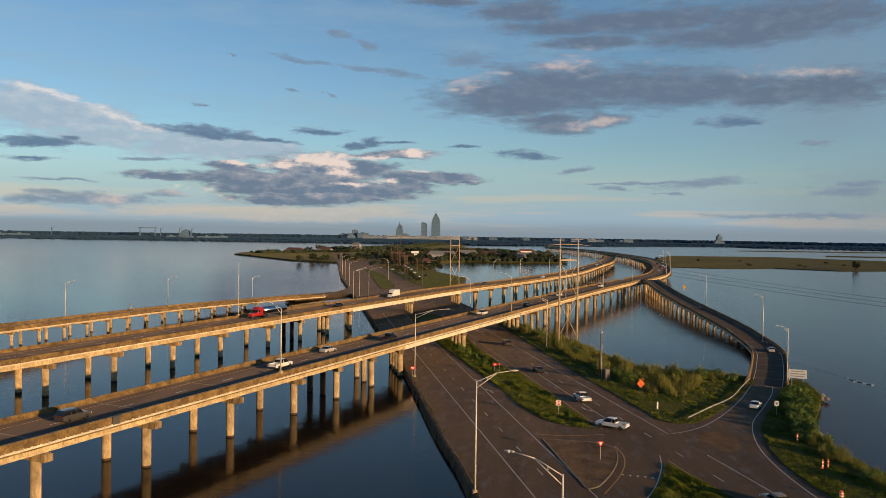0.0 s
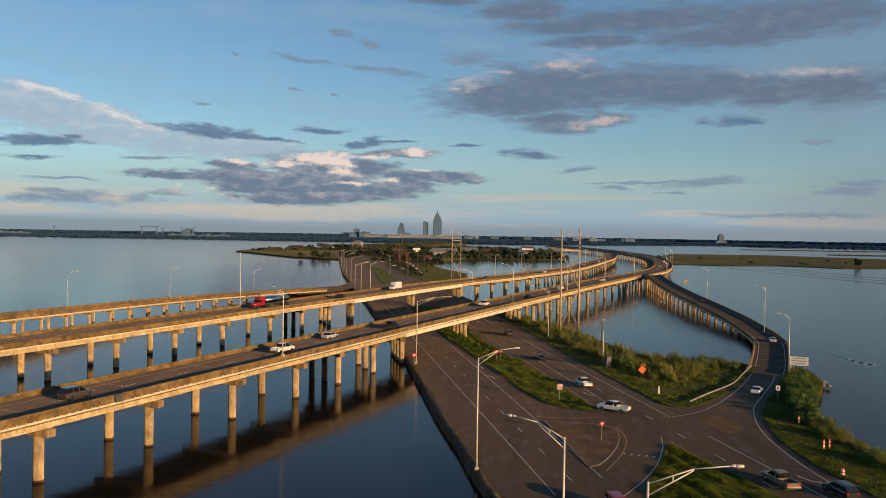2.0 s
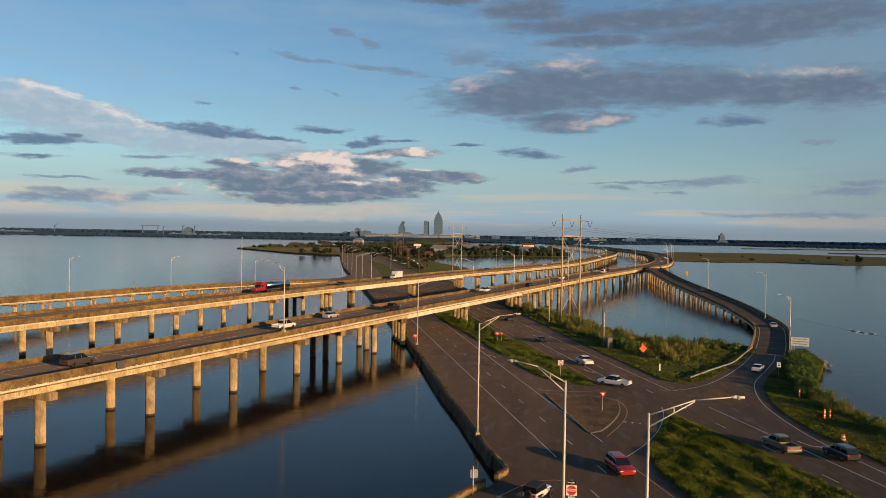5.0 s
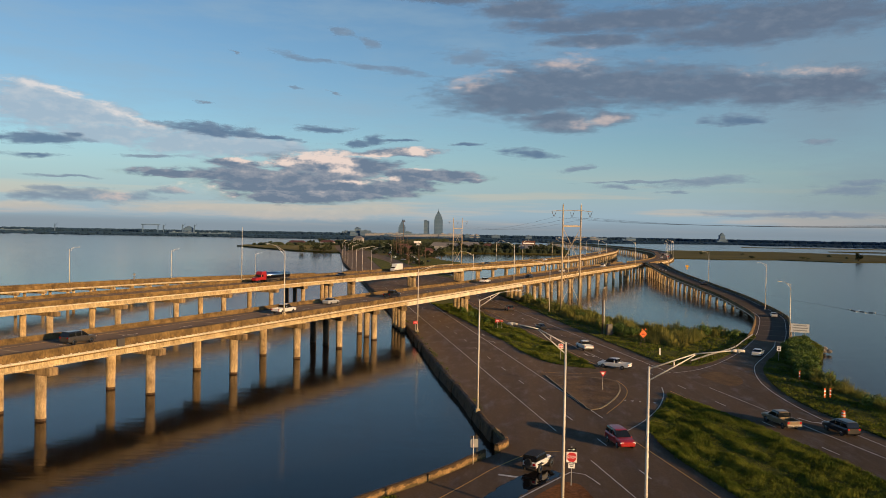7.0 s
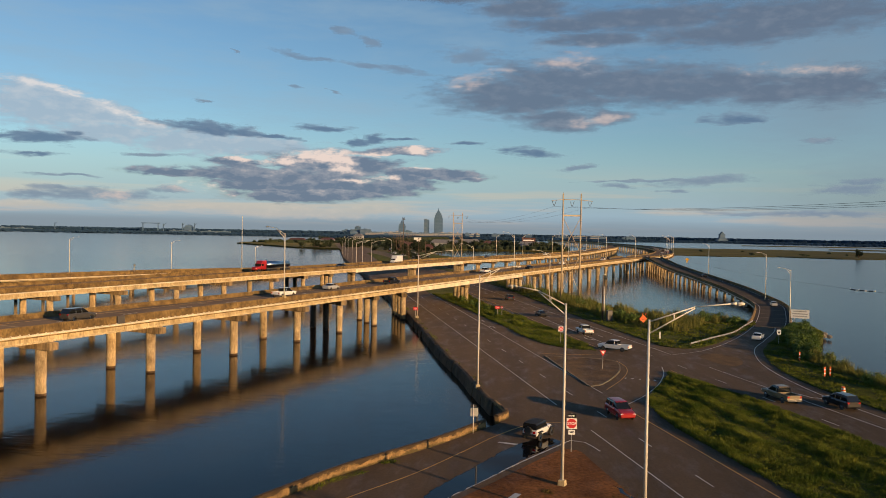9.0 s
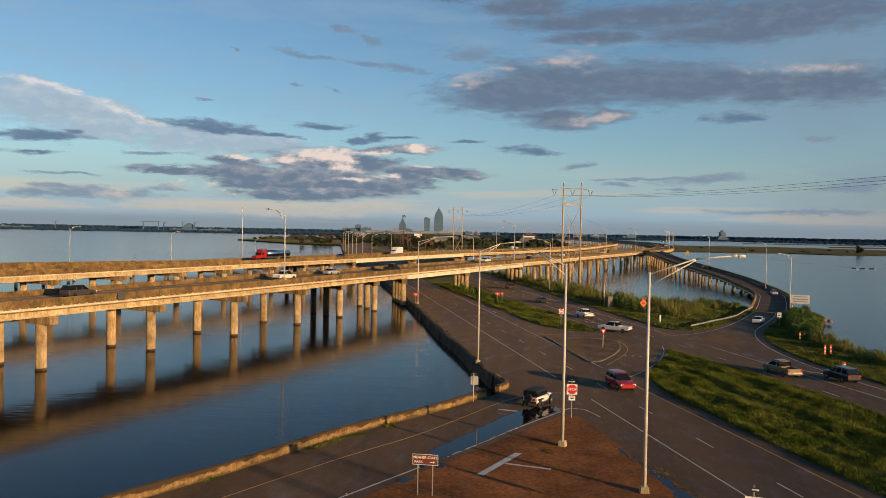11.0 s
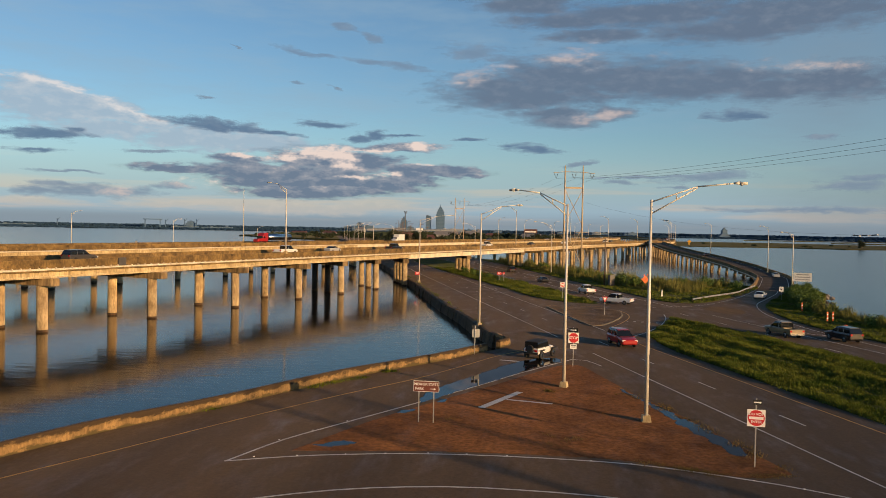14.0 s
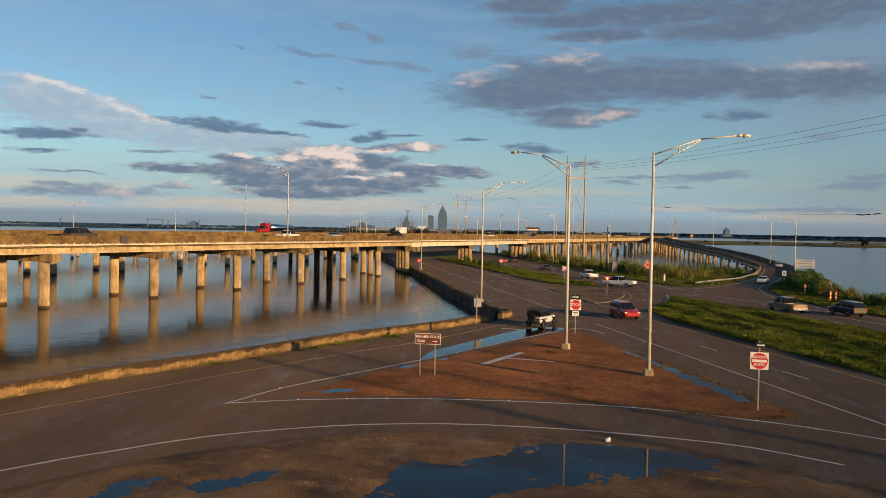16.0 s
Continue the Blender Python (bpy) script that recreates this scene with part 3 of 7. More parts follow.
FAR_LAND = [(-176, 764), (-201, 875), (-267, 917), (-411, 1112), (-425, 1180), (-419, 1252), (-330, 1434), (-260, 1700), (-240, 2330), (-150, 2330), (-130, 1925), (-20, 1750), (40, 1500),
            (70, 1150), (60, 985), (-10, 985), (-65, 990), (-90, 912), (-101, 790)]
bm = bmesh.new()
prism(bm, FAR_LAND, -1.0, 1.9)
tagged(part("ground", bm, MARSH), "low grassy causeway land with scattered trees", "ground", kind="structure")
bm = bmesh.new()
prism(bm, [(172, 935), (231, 921), (302, 952), (358, 907), (416, 931), (620, 900), (1500, 940), (1500, 1300), (597, 1335), (470, 1484), (277, 1452), (200, 1200)], -1.0, 1.3)
tagged(part("ground", bm, MARSH), "flat olive-brown marsh island across the bay", "marsh", kind="structure")
for o, pts in enumerate(([(573, 2093), (800, 2120), (1500, 2240), (1500, 2270), (800, 2150)], [(612, 1623), (1400, 1540), (1400, 1560), (640, 1640)])):
    bm = bmesh.new()
    prism(bm, pts, -1.0, 2.2)
    tagged(part("ground", bm, MARSH), "thin dark spit of marsh on the bay", "marsh", kind="structure")

bm = bmesh.new()
prism(bm, [cross(26, 762), cross(66, 780), cross(60, 1000), cross(52, 1400), cross(30, 1400), cross(26, 1000)], 1.0, 1.94)
tagged(part("road", bm, ASPHALT), "causeway road running on toward the city", "road", kind="structure")

# far shore, wooded, and hills behind it
rng = random.Random(3)
bm = bmesh.new()
shore = [(-4300, 2150), (-1571, 2254), (-1363, 2310), (-914, 2330), (-300, 2360), (100, 2420), (754, 2857), (1130, 2526), (4000, 2500)]
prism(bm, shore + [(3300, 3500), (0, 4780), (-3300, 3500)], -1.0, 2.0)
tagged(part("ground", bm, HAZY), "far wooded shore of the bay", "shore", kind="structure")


def woods(name, label, path, height, depth, step, seed, material=None, heap=3):
    """A far belt of trees: a ragged heap of small crowns."""
    r = random.Random(seed)
    bm = bmesh.new()
    for p, s in zip(path, sides(path)):
        for _ in range(heap):
            c = p + s * r.uniform(-depth, depth)
            w, h = step * r.uniform(0.6, 1.3), height * r.uniform(0.6, 1.0)
            n = 6
            base = [bm.verts.new((c.x + w * math.cos(2 * math.pi * i / n), c.y + w * math.sin(2 * math.pi * i / n), c.z - 0.5)) for i in range(n)]
            mid = [bm.verts.new((c.x + w * r.uniform(0.6, 1.1) * math.cos(2 * math.pi * (i + 0.5) / n), c.y + w * r.uniform(0.6, 1.1) * math.sin(2 * math.pi * (i + 0.5) / n), c.z + h * r.uniform(0.4, 0.8))) for i in range(n)]
            tip = bm.verts.new((c.x, c.y, c.z + h))
            for i in range(n):
                bm.faces.new((base[i], base[(i + 1) % n], mid[i]))
                bm.faces.new((base[(i + 1) % n], mid[(i + 1) % n], mid[i]))
                bm.faces.new((mid[i], mid[(i + 1) % n], tip))
    return tagged(part(name, bm, material or TREE), label, "woods", kind="stuff")


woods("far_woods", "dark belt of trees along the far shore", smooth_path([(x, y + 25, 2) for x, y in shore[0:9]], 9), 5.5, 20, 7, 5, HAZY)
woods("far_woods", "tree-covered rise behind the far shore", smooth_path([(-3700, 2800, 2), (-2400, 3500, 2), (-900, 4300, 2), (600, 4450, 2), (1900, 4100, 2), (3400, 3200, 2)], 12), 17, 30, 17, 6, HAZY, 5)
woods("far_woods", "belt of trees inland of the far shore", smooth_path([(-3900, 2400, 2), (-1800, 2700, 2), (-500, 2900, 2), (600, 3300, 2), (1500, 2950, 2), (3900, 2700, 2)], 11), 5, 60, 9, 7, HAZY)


# ---- bridges ----
def bridge(name, label, cols, z, width, bents, ncol, spread, cut=(0, 1e9), colr=0.69, near=1.6, parapet=0.8, girder=1.25, deep=(), batter=0.0, lanes=True, capz=1.0, surface=None, first=0.0, skew={}, steel={}):
    """A viaduct over a line of near columns: deck, parapets and girders span by span, and a cap on columns at each bent.
    bents: metres along the line; deep: spans with long pale steel girders."""
    th = thing(name, label, "bridge")
    surface = surface or DECK
    path = smooth_path(cols, 2.0)
    cum = [0.0]
    for a, b in zip(path, path[1:]):
        cum.append(cum[-1] + (b - a).length)

    def point(s):
        s = min(max(s, 0), cum[-1])
        i = max(0, min(len(cum) - 2, int(np.searchsorted(cum, s)) - 1))
        k = (s - cum[i]) / max(1e-6, cum[i + 1] - cum[i])
        p = path[i].lerp(path[i + 1], k)
        d = path[i + 1] - path[i]
        d.z = 0
        d.normalize()
        return p, Vector((d.y, -d.x, 0)), d

    far = near - width
    for i, (s0, s1) in enumerate(zip(bents, bents[1:])):
        n = max(1, int((s1 - s0) / 8))
        span = [point(s0 + 0.03 + (s1 - s0 - 0.06) * k / n)[0] for k in range(n + 1)]
        if len(span) < 2:
            continue
        bm = bmesh.new()
        sweep(bm, span, [(far, -0.28), (near, -0.28), (near, 0), (far, 0)])
        part("deck", bm, surface, th)
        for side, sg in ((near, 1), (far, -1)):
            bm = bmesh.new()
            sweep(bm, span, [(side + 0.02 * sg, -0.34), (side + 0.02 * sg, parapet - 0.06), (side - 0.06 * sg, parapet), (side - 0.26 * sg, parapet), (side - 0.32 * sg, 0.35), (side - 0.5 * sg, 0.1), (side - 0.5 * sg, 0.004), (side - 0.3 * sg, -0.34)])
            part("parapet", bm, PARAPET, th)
            bm = bmesh.new()
            sweep(bm, span, [(side + 0.03 * sg, -0.56), (side + 0.16 * sg, -0.54), (side + 0.16 * sg, -0.36), (side + 0.03 * sg, -0.3)])
            part("deck_ledge", bm, GIRDER, th)
        isdeep = i in deep
        g = girder + (0.3 if isdeep else 0)
        for k in range(4 if s0 < 320 else 2):
            o = near - 0.55 - (width - 1.1) * k / (3 if s0 < 320 else 1)
            bm = bmesh.new()
            if isdeep:
                sweep(bm, span, [(o + 0.16, -0.29), (o + 0.16, -0.36), (o + 0.04, -0.38), (o + 0.04, -g - 0.25), (o + 0.22, -g - 0.28), (o + 0.22, -g - 0.33), (o - 0.22, -g - 0.33), (o - 0.22, -g - 0.28), (o - 0.04, -g - 0.25), (o - 0.04, -0.38), (o - 0.16, -0.36), (o - 0.16, -0.29)])
            else:
                sweep(bm, span, [(o + 0.3, -0.29), (o + 0.3, -0.45), (o + 0.1, -0.6), (o + 0.1, -g - 0.05), (o + 0.3, -g - 0.18), (o + 0.3, -g - 0.34), (o - 0.3, -g - 0.34), (o - 0.3, -g - 0.18), (o - 0.1, -g - 0.05), (o - 0.1, -0.6), (o - 0.3, -0.45), (o - 0.3, -0.29)])
            part("girder", bm, GIRDER if isdeep else CONCRETE, th)
    if lanes:
        for o, dash in ((near - 2.9, False), (near - 2.9 - 3.66, True), (near - 2.9 - 7.32, False)) if width > 10 else ((near - 1.3, False), (near - width + 1.4, False)):
            bm = bmesh.new()
            s = bents[0]
            while s < bents[-1] - 4:
                e = s + (3.05 if dash else 11.9)
                run = [point(s + (e - s) * k / 3)[0] for k in range(4)]
                sweep(bm, run, [(o - 0.07, 0.004), (o + 0.07, 0.004), (o + 0.07, 0.009), (o - 0.07, 0.009)])
                s += 12.19 if dash else 11.9
            tagged(part("lane_line", bm, YELLOW if (o < near - 9 and width > 10) else WHITE, th, "painted lane line"), kind="stuff")
    for s in bents:
        if s > 520:
            break
        p, side, d = point(s)
        c = p + side * (near - width / 2)
        bm = bmesh.new()
        box(bm, (c.x, c.y, p.z + 0.006), (width - 1.05, 0.34, 0.012), math.atan2(side.y, side.x))
        part("expansion_joint", bm, KERB, th)
    for i, s in enumerate(bents):
        if not cut[0] <= s <= cut[1]:
            continue
        p, side, d = point(s)
        nc = ncol[i] if isinstance(ncol, (list, tuple)) else ncol
        rz = math.atan2(side.y, side.x)
        top = p.z - 0.28 - girder - 0.06 - (0.3 if (i in deep or i - 1 in deep) else 0)
        bm = bmesh.new()
        over = 0.8 if width > 10 else 0.1
        w = spread + 2 * (near + over) if width > 10 else width - 0.4
        c = p + side * ((near + over - w / 2) if width > 10 else (near - 0.2 - w / 2))
        turn = skew.get(i)
        if turn:
            turn = Vector((*turn, 0))
            c, w, rz = p + turn * 0.5, turn.length + 3.4, math.atan2(turn.y, turn.x)
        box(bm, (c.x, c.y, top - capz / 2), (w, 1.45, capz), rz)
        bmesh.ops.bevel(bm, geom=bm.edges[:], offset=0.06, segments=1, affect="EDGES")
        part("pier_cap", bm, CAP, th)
        ground = ROAD_Z - 0.3 if (p.x > -0.262 * p.y + 23 and p.y < 300 and p.x < -0.262 * p.y + 80) else -1.0
        for k in range(nc):
            q = p + turn * (k / (nc - 1)) if turn else p + side * (first - spread * k / max(1, nc - 1))
            out = side * (batter if k == 0 else -batter)
            bm = bmesh.new()
            tube(bm, (q.x + out.x, q.y + out.y, ground), (q.x, q.y, top - capz + 0.03), colr, colr, 16 if s < 250 else 8)
            shaft = part("column", bm, PILE if k in steel.get(i, ()) else COLUMN, th, "dark steel pipe column" if k in steel.get(i, ()) else "")
            if s < 330 and ground < 0:
                bm = bmesh.new()
                tube(bm, (q.x + out.x, q.y + out.y, -0.5), (q.x + out.x, q.y + out.y, WATER_Z + 0.32 + 0.1 * noise.noise(q)), colr + 0.015, colr + 0.012, 16)
                part("tide_stain", bm, DARKWALL, shaft, "dark wet tide mark")
    return th, point


def arc(cols, ys):
    """Metres along the line of columns at which it passes each y."""
    path = smooth_path(cols, 2.0)
    out, s, k = [], 0.0, 0
    for a, b in zip(path, path[1:]):
        l = (b - a).length
        while k < len(ys) and a.y <= ys[k] < b.y:
            out.append(s + l * (ys[k] - a.y) / (b.y - a.y))
            k += 1
        s += l
    return out


Z1 = 9.2
B1 = [(-90.4, 10, Z1), (-61.6, 96, Z1), (-33.5, 181, Z1), (1.5, 284, Z1), (36.8, 388, Z1), (56.6, 442, Z1), (76.3, 496, Z1)]
# bents turned to the line of the causeway, from the near column to the last
SKEW = [(-7.6, 7.0), (-5.6, 10.4), (-4.2, 12.6), (-4.4, 15.0), (-4.4, 15.0)]
BENTS1 = [21, 39.5, 58, 77, 96, 114.2, 132.8, 151.2, 166.3, 181.0, 195, 234, 281]
BENTS1 += [281 + 16.1 * k for k in range(1, 14)]
bridge1, at1 = bridge("highway_bridge", "long concrete highway viaduct with stained parapets on paired columns", B1, Z1, 12.8, arc(B1, BENTS1),
                      [2] * 8 + [3, 3, 4, 4, 4] + [2] * 13, 8.15, deep=(10, 11), skew={8 + k: v for k, v in enumerate(SKEW)}, steel={8: (1, 2)})
B2 = [(-140, 34, Z1), (-99.7, 158.4, Z1), (-75.9, 235.2, Z1), (-49, 318, Z1), (-27.5, 382, Z1), (0.5, 450, Z1), (40.5, 564, Z1), (72, 703, Z1), (105, 870, Z1), (123, 1047, Z1), (125, 1294, Z1)]
y2 = [48, 66, 84.5, 103, 121.5, 140, 158.4, 176.4, 195.2, 213.6, 235.2, 252, 268, 283, 332, 381]
y2 += [381 + 17 * k for k in range(1, 40)]
bridge2, at2 = bridge("highway_bridge", "second concrete highway viaduct behind the first, partly in its shade", B2, Z1, 12.8, arc(B2, y2),
                      [2] * 11 + [3, 3, 4, 4, 4] + [2] * 39, 8.15, deep=(13, 14), skew={11 + k: v for k, v in enumerate(SKEW)}, steel={11: (1, 2)})
J1 = [(76.3, 496, Z1), (102, 570, Z1), (122, 660, Z1), (140, 770, Z1), (152, 870, Z1), (158, 990, Z1), (152, 1150, Z1), (130, 1414, Z1), (60, 1800, Z1)]
yj = [497 + 18 * k for k in range(70)]
bridge3, at3 = bridge("highway_bridge", "wide curving viaduct beyond the ramp junction", J1, Z1, 14.5, arc(J1, yj), 2, 11.0, near=4.5)
R1 = [(54.7, 189.1, 2.04), (60, 204, 2.05), (66.6, 224.6, 2.1), (72, 243, 2.2), (74.6, 260, 2.45), (75.4, 274, 2.85), (75.7, 288, 3.6), (75.6, 303, 4.2), (75.2, 325, 4.95), (75, 346, 5.5), (75.2, 372, 6.0), (75.6, 402, 6.7), (76.3, 430, 7.4), (78, 460, 8.2), (80, 500, 9.2)]
sr = [1 + 11.2 * k for k in range(0, 29)]
bridge4, at4 = bridge("ramp_bridge", "curving concrete on-ramp viaduct on short battered columns", R1, 5, 9.4, sr, 2, 5.8, cut=(78, 1e9), colr=0.45, near=8.2, girder=0.55, capz=0.6, batter=0.3, surface=RAMP, first=6.6)
R3 = [(-167, 100, 9.0), (-156, 150, 8.4), (-147, 200, 7.4), (-141, 250, 6.2), (-135, 300, 4.9), (-123, 350, 3.6), (-108, 395, 2.5), (-95, 425, 2.05)]
s3 = [4 + 11.2 * k for k in range(0, 29)]
bridge5, at5 = bridge("ramp_bridge", "low concrete off-ramp viaduct descending to the causeway", R3, 5, 9.0, s3, 2, 6.5, colr=0.45, near=1.0, girder=0.55, capz=0.7, cut=(0, 270))


# ---- street lamps ----
def street_lamp(name, label, x, y, z, h, arm, rz, rise=1.2):
    th = thing(name, label, "street lamp", (x, y, z), rz, group="street lamps")
    bm = bmesh.new()
    tube(bm, (0, 0, 0.3), (0, 0, h), 0.14, 0.08, 12)
    part("pole", bm, STEEL, th)
    bm = bmesh.new()
    box(bm, (0, 0, 0.2), (0.62, 0.62, 0.5), 0, 0.8)
    part("base", bm, CONCRETE, th, "concrete foundation block")
    if arm:
        bm = bmesh.new()
        for a, b in (((0, 0, h - 0.15), (arm * 0.55, 0, h + rise * 0.78)), ((arm * 0.55, 0, h + rise * 0.78), (arm, 0, h + rise)), ((0, 0, h - 0.95), (arm * 0.55, 0, h + rise * 0.7)), ((arm * 0.3, 0, h + rise * 0.32), (arm * 0.3, 0, h + rise * 0.02))):
            tube(bm, a, b, 0.05, 0.045, 8)
        part("arm", bm, STEEL, th)
        bm = bmesh.new()
        for a, b, r0, r1 in (((arm - 0.1, 0, h + rise), (arm + 0.25, 0, h + rise + 0.02), 0.06, 0.12), ((arm + 0.25, 0, h + rise + 0.02), (arm + 0.8, 0, h + rise), 0.12, 0.09)):
            tube(bm, a, b, r0, r1, 10)
        head = part("lamp_head", bm, STEEL, th)
        bm = bmesh.new()
        tube(bm, (arm + 0.42, 0, h + rise - 0.05), (arm + 0.42, 0, h + rise - 0.15), 0.11, 0.07, 10)
        part("lens", bm, LENS, head)
    return th


for x, y, z, h, arm, rz in ((8.96, 54.2, ROAD_Z, 15.1, 5.6, 4), (4.0, 65.1, ROAD_Z, 15.1, 4.4, 158), (-5.1, 104.5, ROAD_Z, 15.1, 5.0, 20), (-24, 187, ROAD_Z, 15.1, 7.5, 14)):
    street_lamp("street_lamp", "tall galvanised street lamp with truss arm on the causeway", x, y, z, h, arm, rz)

# ---- pieces of the road: islands, lines, dirt ----
def ribbon(name, pts, w, material, z=0.005, dash=None, label="", step=1.5):
    """A painted line on the road; dash: length and period."""
    path = smooth_path([(*p, ROAD_Z + z) for p in pts], step)
    bm = bmesh.new()
    prof = [(-w / 2, 0), (w / 2, 0), (w / 2, 0.004), (-w / 2, 0.004)]
    if dash:
        total = sum((b - a).length for a, b in zip(path, path[1:]))
        d = (path[-1] - path[0]).normalized()
        s = 0.0
        while s < total:
            a = path[0] + d * s
            sweep(bm, [a, a + d * dash[0]], prof)
            s += dash[1]
    else:
        sweep(bm, path, prof)
    return tagged(part(name, bm, material), label or "thin painted road line", "road marking", kind="structure")


def line_u(name, u0, y0, u1, y1, material, **k):
    return ribbon(name, [cross(u0, y0), cross((u0 + u1) / 2, (y0 + y1) / 2), cross(u1, y1)], 0.14, material, step=6, **k)


def island(name, label, poly, material, h=0.13, cat="traffic island", kerb=True, z=ROAD_Z, foot=0.1):
    v = smooth_path(poly + poly[:1], 1.2)[:-1]
    out = [(p.x, p.y) for p in v]
    bm = bmesh.new()
    prism(bm, out, z - foot, z + h)
    ob = tagged(part(name, bm, material), label, cat, kind="structure")
    if kerb:
        bm = bmesh.new()
        ring = [Vector((x, y, z)) for x, y in out + out[:1]]
        sweep(bm, ring, [(-0.1, -0.05), (0.1, -0.05), (0.1, h + 0.01), (-0.1, h + 0.02)])
        tagged(part("kerb", bm, KERB), "worn concrete kerb round the island", "kerb", kind="structure")
    return out


line_u("lane_marking", 30.1, 20, 30.1, 84, WHITE)
line_u("lane_marking", 30.1, 96, 30.1, 330, WHITE)
line_u("lane_marking", 34.0, 19.5, 34.2, 330, WHITE, dash=(3.05, 12.19))
line_u("lane_marking", 38.2, 18, 38.2, 96.5, YELLOW)
line_u("lane_marking", 38.6, 104, 39.6, 330, WHITE)
line_u("lane_marking", 56.3, 20, 56.3, 124, YELLOW)
line_u("lane_marking", 53.0, 142, 55, 330, YELLOW)
line_u("lane_marking", 59.8, 20, 59.6, 330, WHITE, dash=(3.05, 12.19))
line_u("lane_marking", 56.6, 146, 57.2, 200, WHITE)
line_u("lane_marking", 64.1, 20, 64.2, 128, WHITE)
line_u("lane_marking", 63.8, 140.5, 63.3, 330, WHITE)
ribbon("lane_marking", [(27.3, 140.5), (32.8, 145.2), (39.3, 155.0), (47.6, 171.6), (55.3, 189.9)], 0.14, WHITE, label="white edge line into the on-ramp")
ribbon("lane_marking", [(62.0, 196), (57.1, 180.6), (50, 164), (44.1, 150.3), (40.5, 134.5), (39.8, 119.4), (41.2, 104), (45.5, 84), (52, 60), (60, 20)], 0.14, WHITE, label="white edge line round the bend to the on-ramp")
ribbon("lane_marking", [(-24.5, 20), (-19.6, 28.3), (-16.8, 31.5), (-13.7, 34.5), (-8.6, 37.3), (-3.5, 38.6), (0.4, 38.7), (4.1, 38.4), (7.6, 37.7), (10.8, 36.7), (14, 34.5)], 0.15, WHITE, label="white edge line round the curved slip road")
ribbon("lane_marking", [(-15.6, 41.0), (-12.4, 42.4), (-9.4, 43.3), (-5.5, 44.1), (-1.2, 44.4), (1.6, 44.4), (6.7, 44.0), (11.3, 42.6), (13.7, 41.6), (17.7, 39.2), (22, 35)], 0.15, WHITE, label="white line round the point of the dirt island")
ribbon("lane_marking", [(-15.5, 41.1), (-13.7, 45.8), (-11.0, 50.5), (-7.2, 57.0), (-2.9, 64.6), (0.2, 70.4), (4.7, 78.0), (5.6, 79.5), (7.0, 79.0), (8.2, 76)], 0.15, WHITE, label="white line along the dirt island")
ribbon("lane_marking", [(-36, 10), (-30, 27), (-25.3, 36.6), (-22.2, 42.3), (-18.4, 49.6), (-13.0, 59.2), (-8.4, 66.5), (-4.2, 75.1), (-1.8, 80.2), (2.5, 86.5), (6.5, 86.5)], 0.13, YELLOW, label="yellow edge line beside the seawall")
ribbon("lane_marking", [(-1.6, 77.6), (1.3, 76.8)], 0.45, WHITE, label="white stop bar")
ribbon("lane_marking", [(-2.4, 56.3), (0.4, 62.4)], 0.55, WHITE, 0.016, label="old white bar painted on the dirt")
ribbon("lane_marking", [(-0.6, 59.4), (2.8, 58.5)], 0.3, WHITE, 0.016, label="old white bar painted on the dirt")
ribbon("lane_marking", [(13.0, 96.3), (16.6, 103.2), (19.4, 110.2), (20.9, 115.2), (22.3, 121.1), (23.0, 126.7)], 0.14, WHITE, label="white line at the mouth of the crossover")
ribbon("lane_marking", [(12.2, 106.6), (15.1, 114.3), (16.8, 120.9), (17.2, 126.2), (16.5, 131.2)], 0.14, YELLOW, label="yellow line beside the small island")
ribbon("lane_marking", [(3.6, 137), (9, 136.6), (15.4, 138.5)], 0.13, YELLOW, label="faded yellow line by the island")
for k in range(5):
    tri = bmesh.new()
    c0 = Vector((15.6 + 1.02 * k, 115.9 - 0.25 * k, ROAD_Z + 0.006))
    tri.faces.new([tri.verts.new(c0 + Vector(d)) for d in ((0, 0, 0), (0.5, 0.15, 0), (0.2, -0.7, 0))])
    tagged(part("yield_mark", tri, WHITE), "white give-way triangle on the road", "road marking", group="give-way marks", kind="structure")


def road_arrow(x, y, rz):
    bm = bmesh.new()
    for poly in ([(-0.09, -1.2), (0.09, -1.2), (0.09, 0.3), (-0.09, 0.3)], [(-0.09, 0.3), (0.09, 0.3), (-0.5, 0.9), (-0.6, 0.75)], [(-0.35, 1.25), (-0.95, 0.9), (-0.4, 0.45)]):
        bm.faces.new([bm.verts.new((a, b, 0)) for a, b in poly])
    ob = part("turn_arrow", bm, WHITE)
    ob.matrix_basis = pose(x, y, ROAD_Z + 0.006, 0, 0, rz) @ Matrix.Diagonal((1.3, 1.6, 1, 1))
    tagged(ob, "white turn arrow painted on the road", "road marking", group="turn arrows", kind="structure")


for x, y, rz in ((38.4, 106.8, 205), (-5.2, 173, 14), (-8.2, 185, 14), (14, 158, 195)):
    road_arrow(x, y, rz)

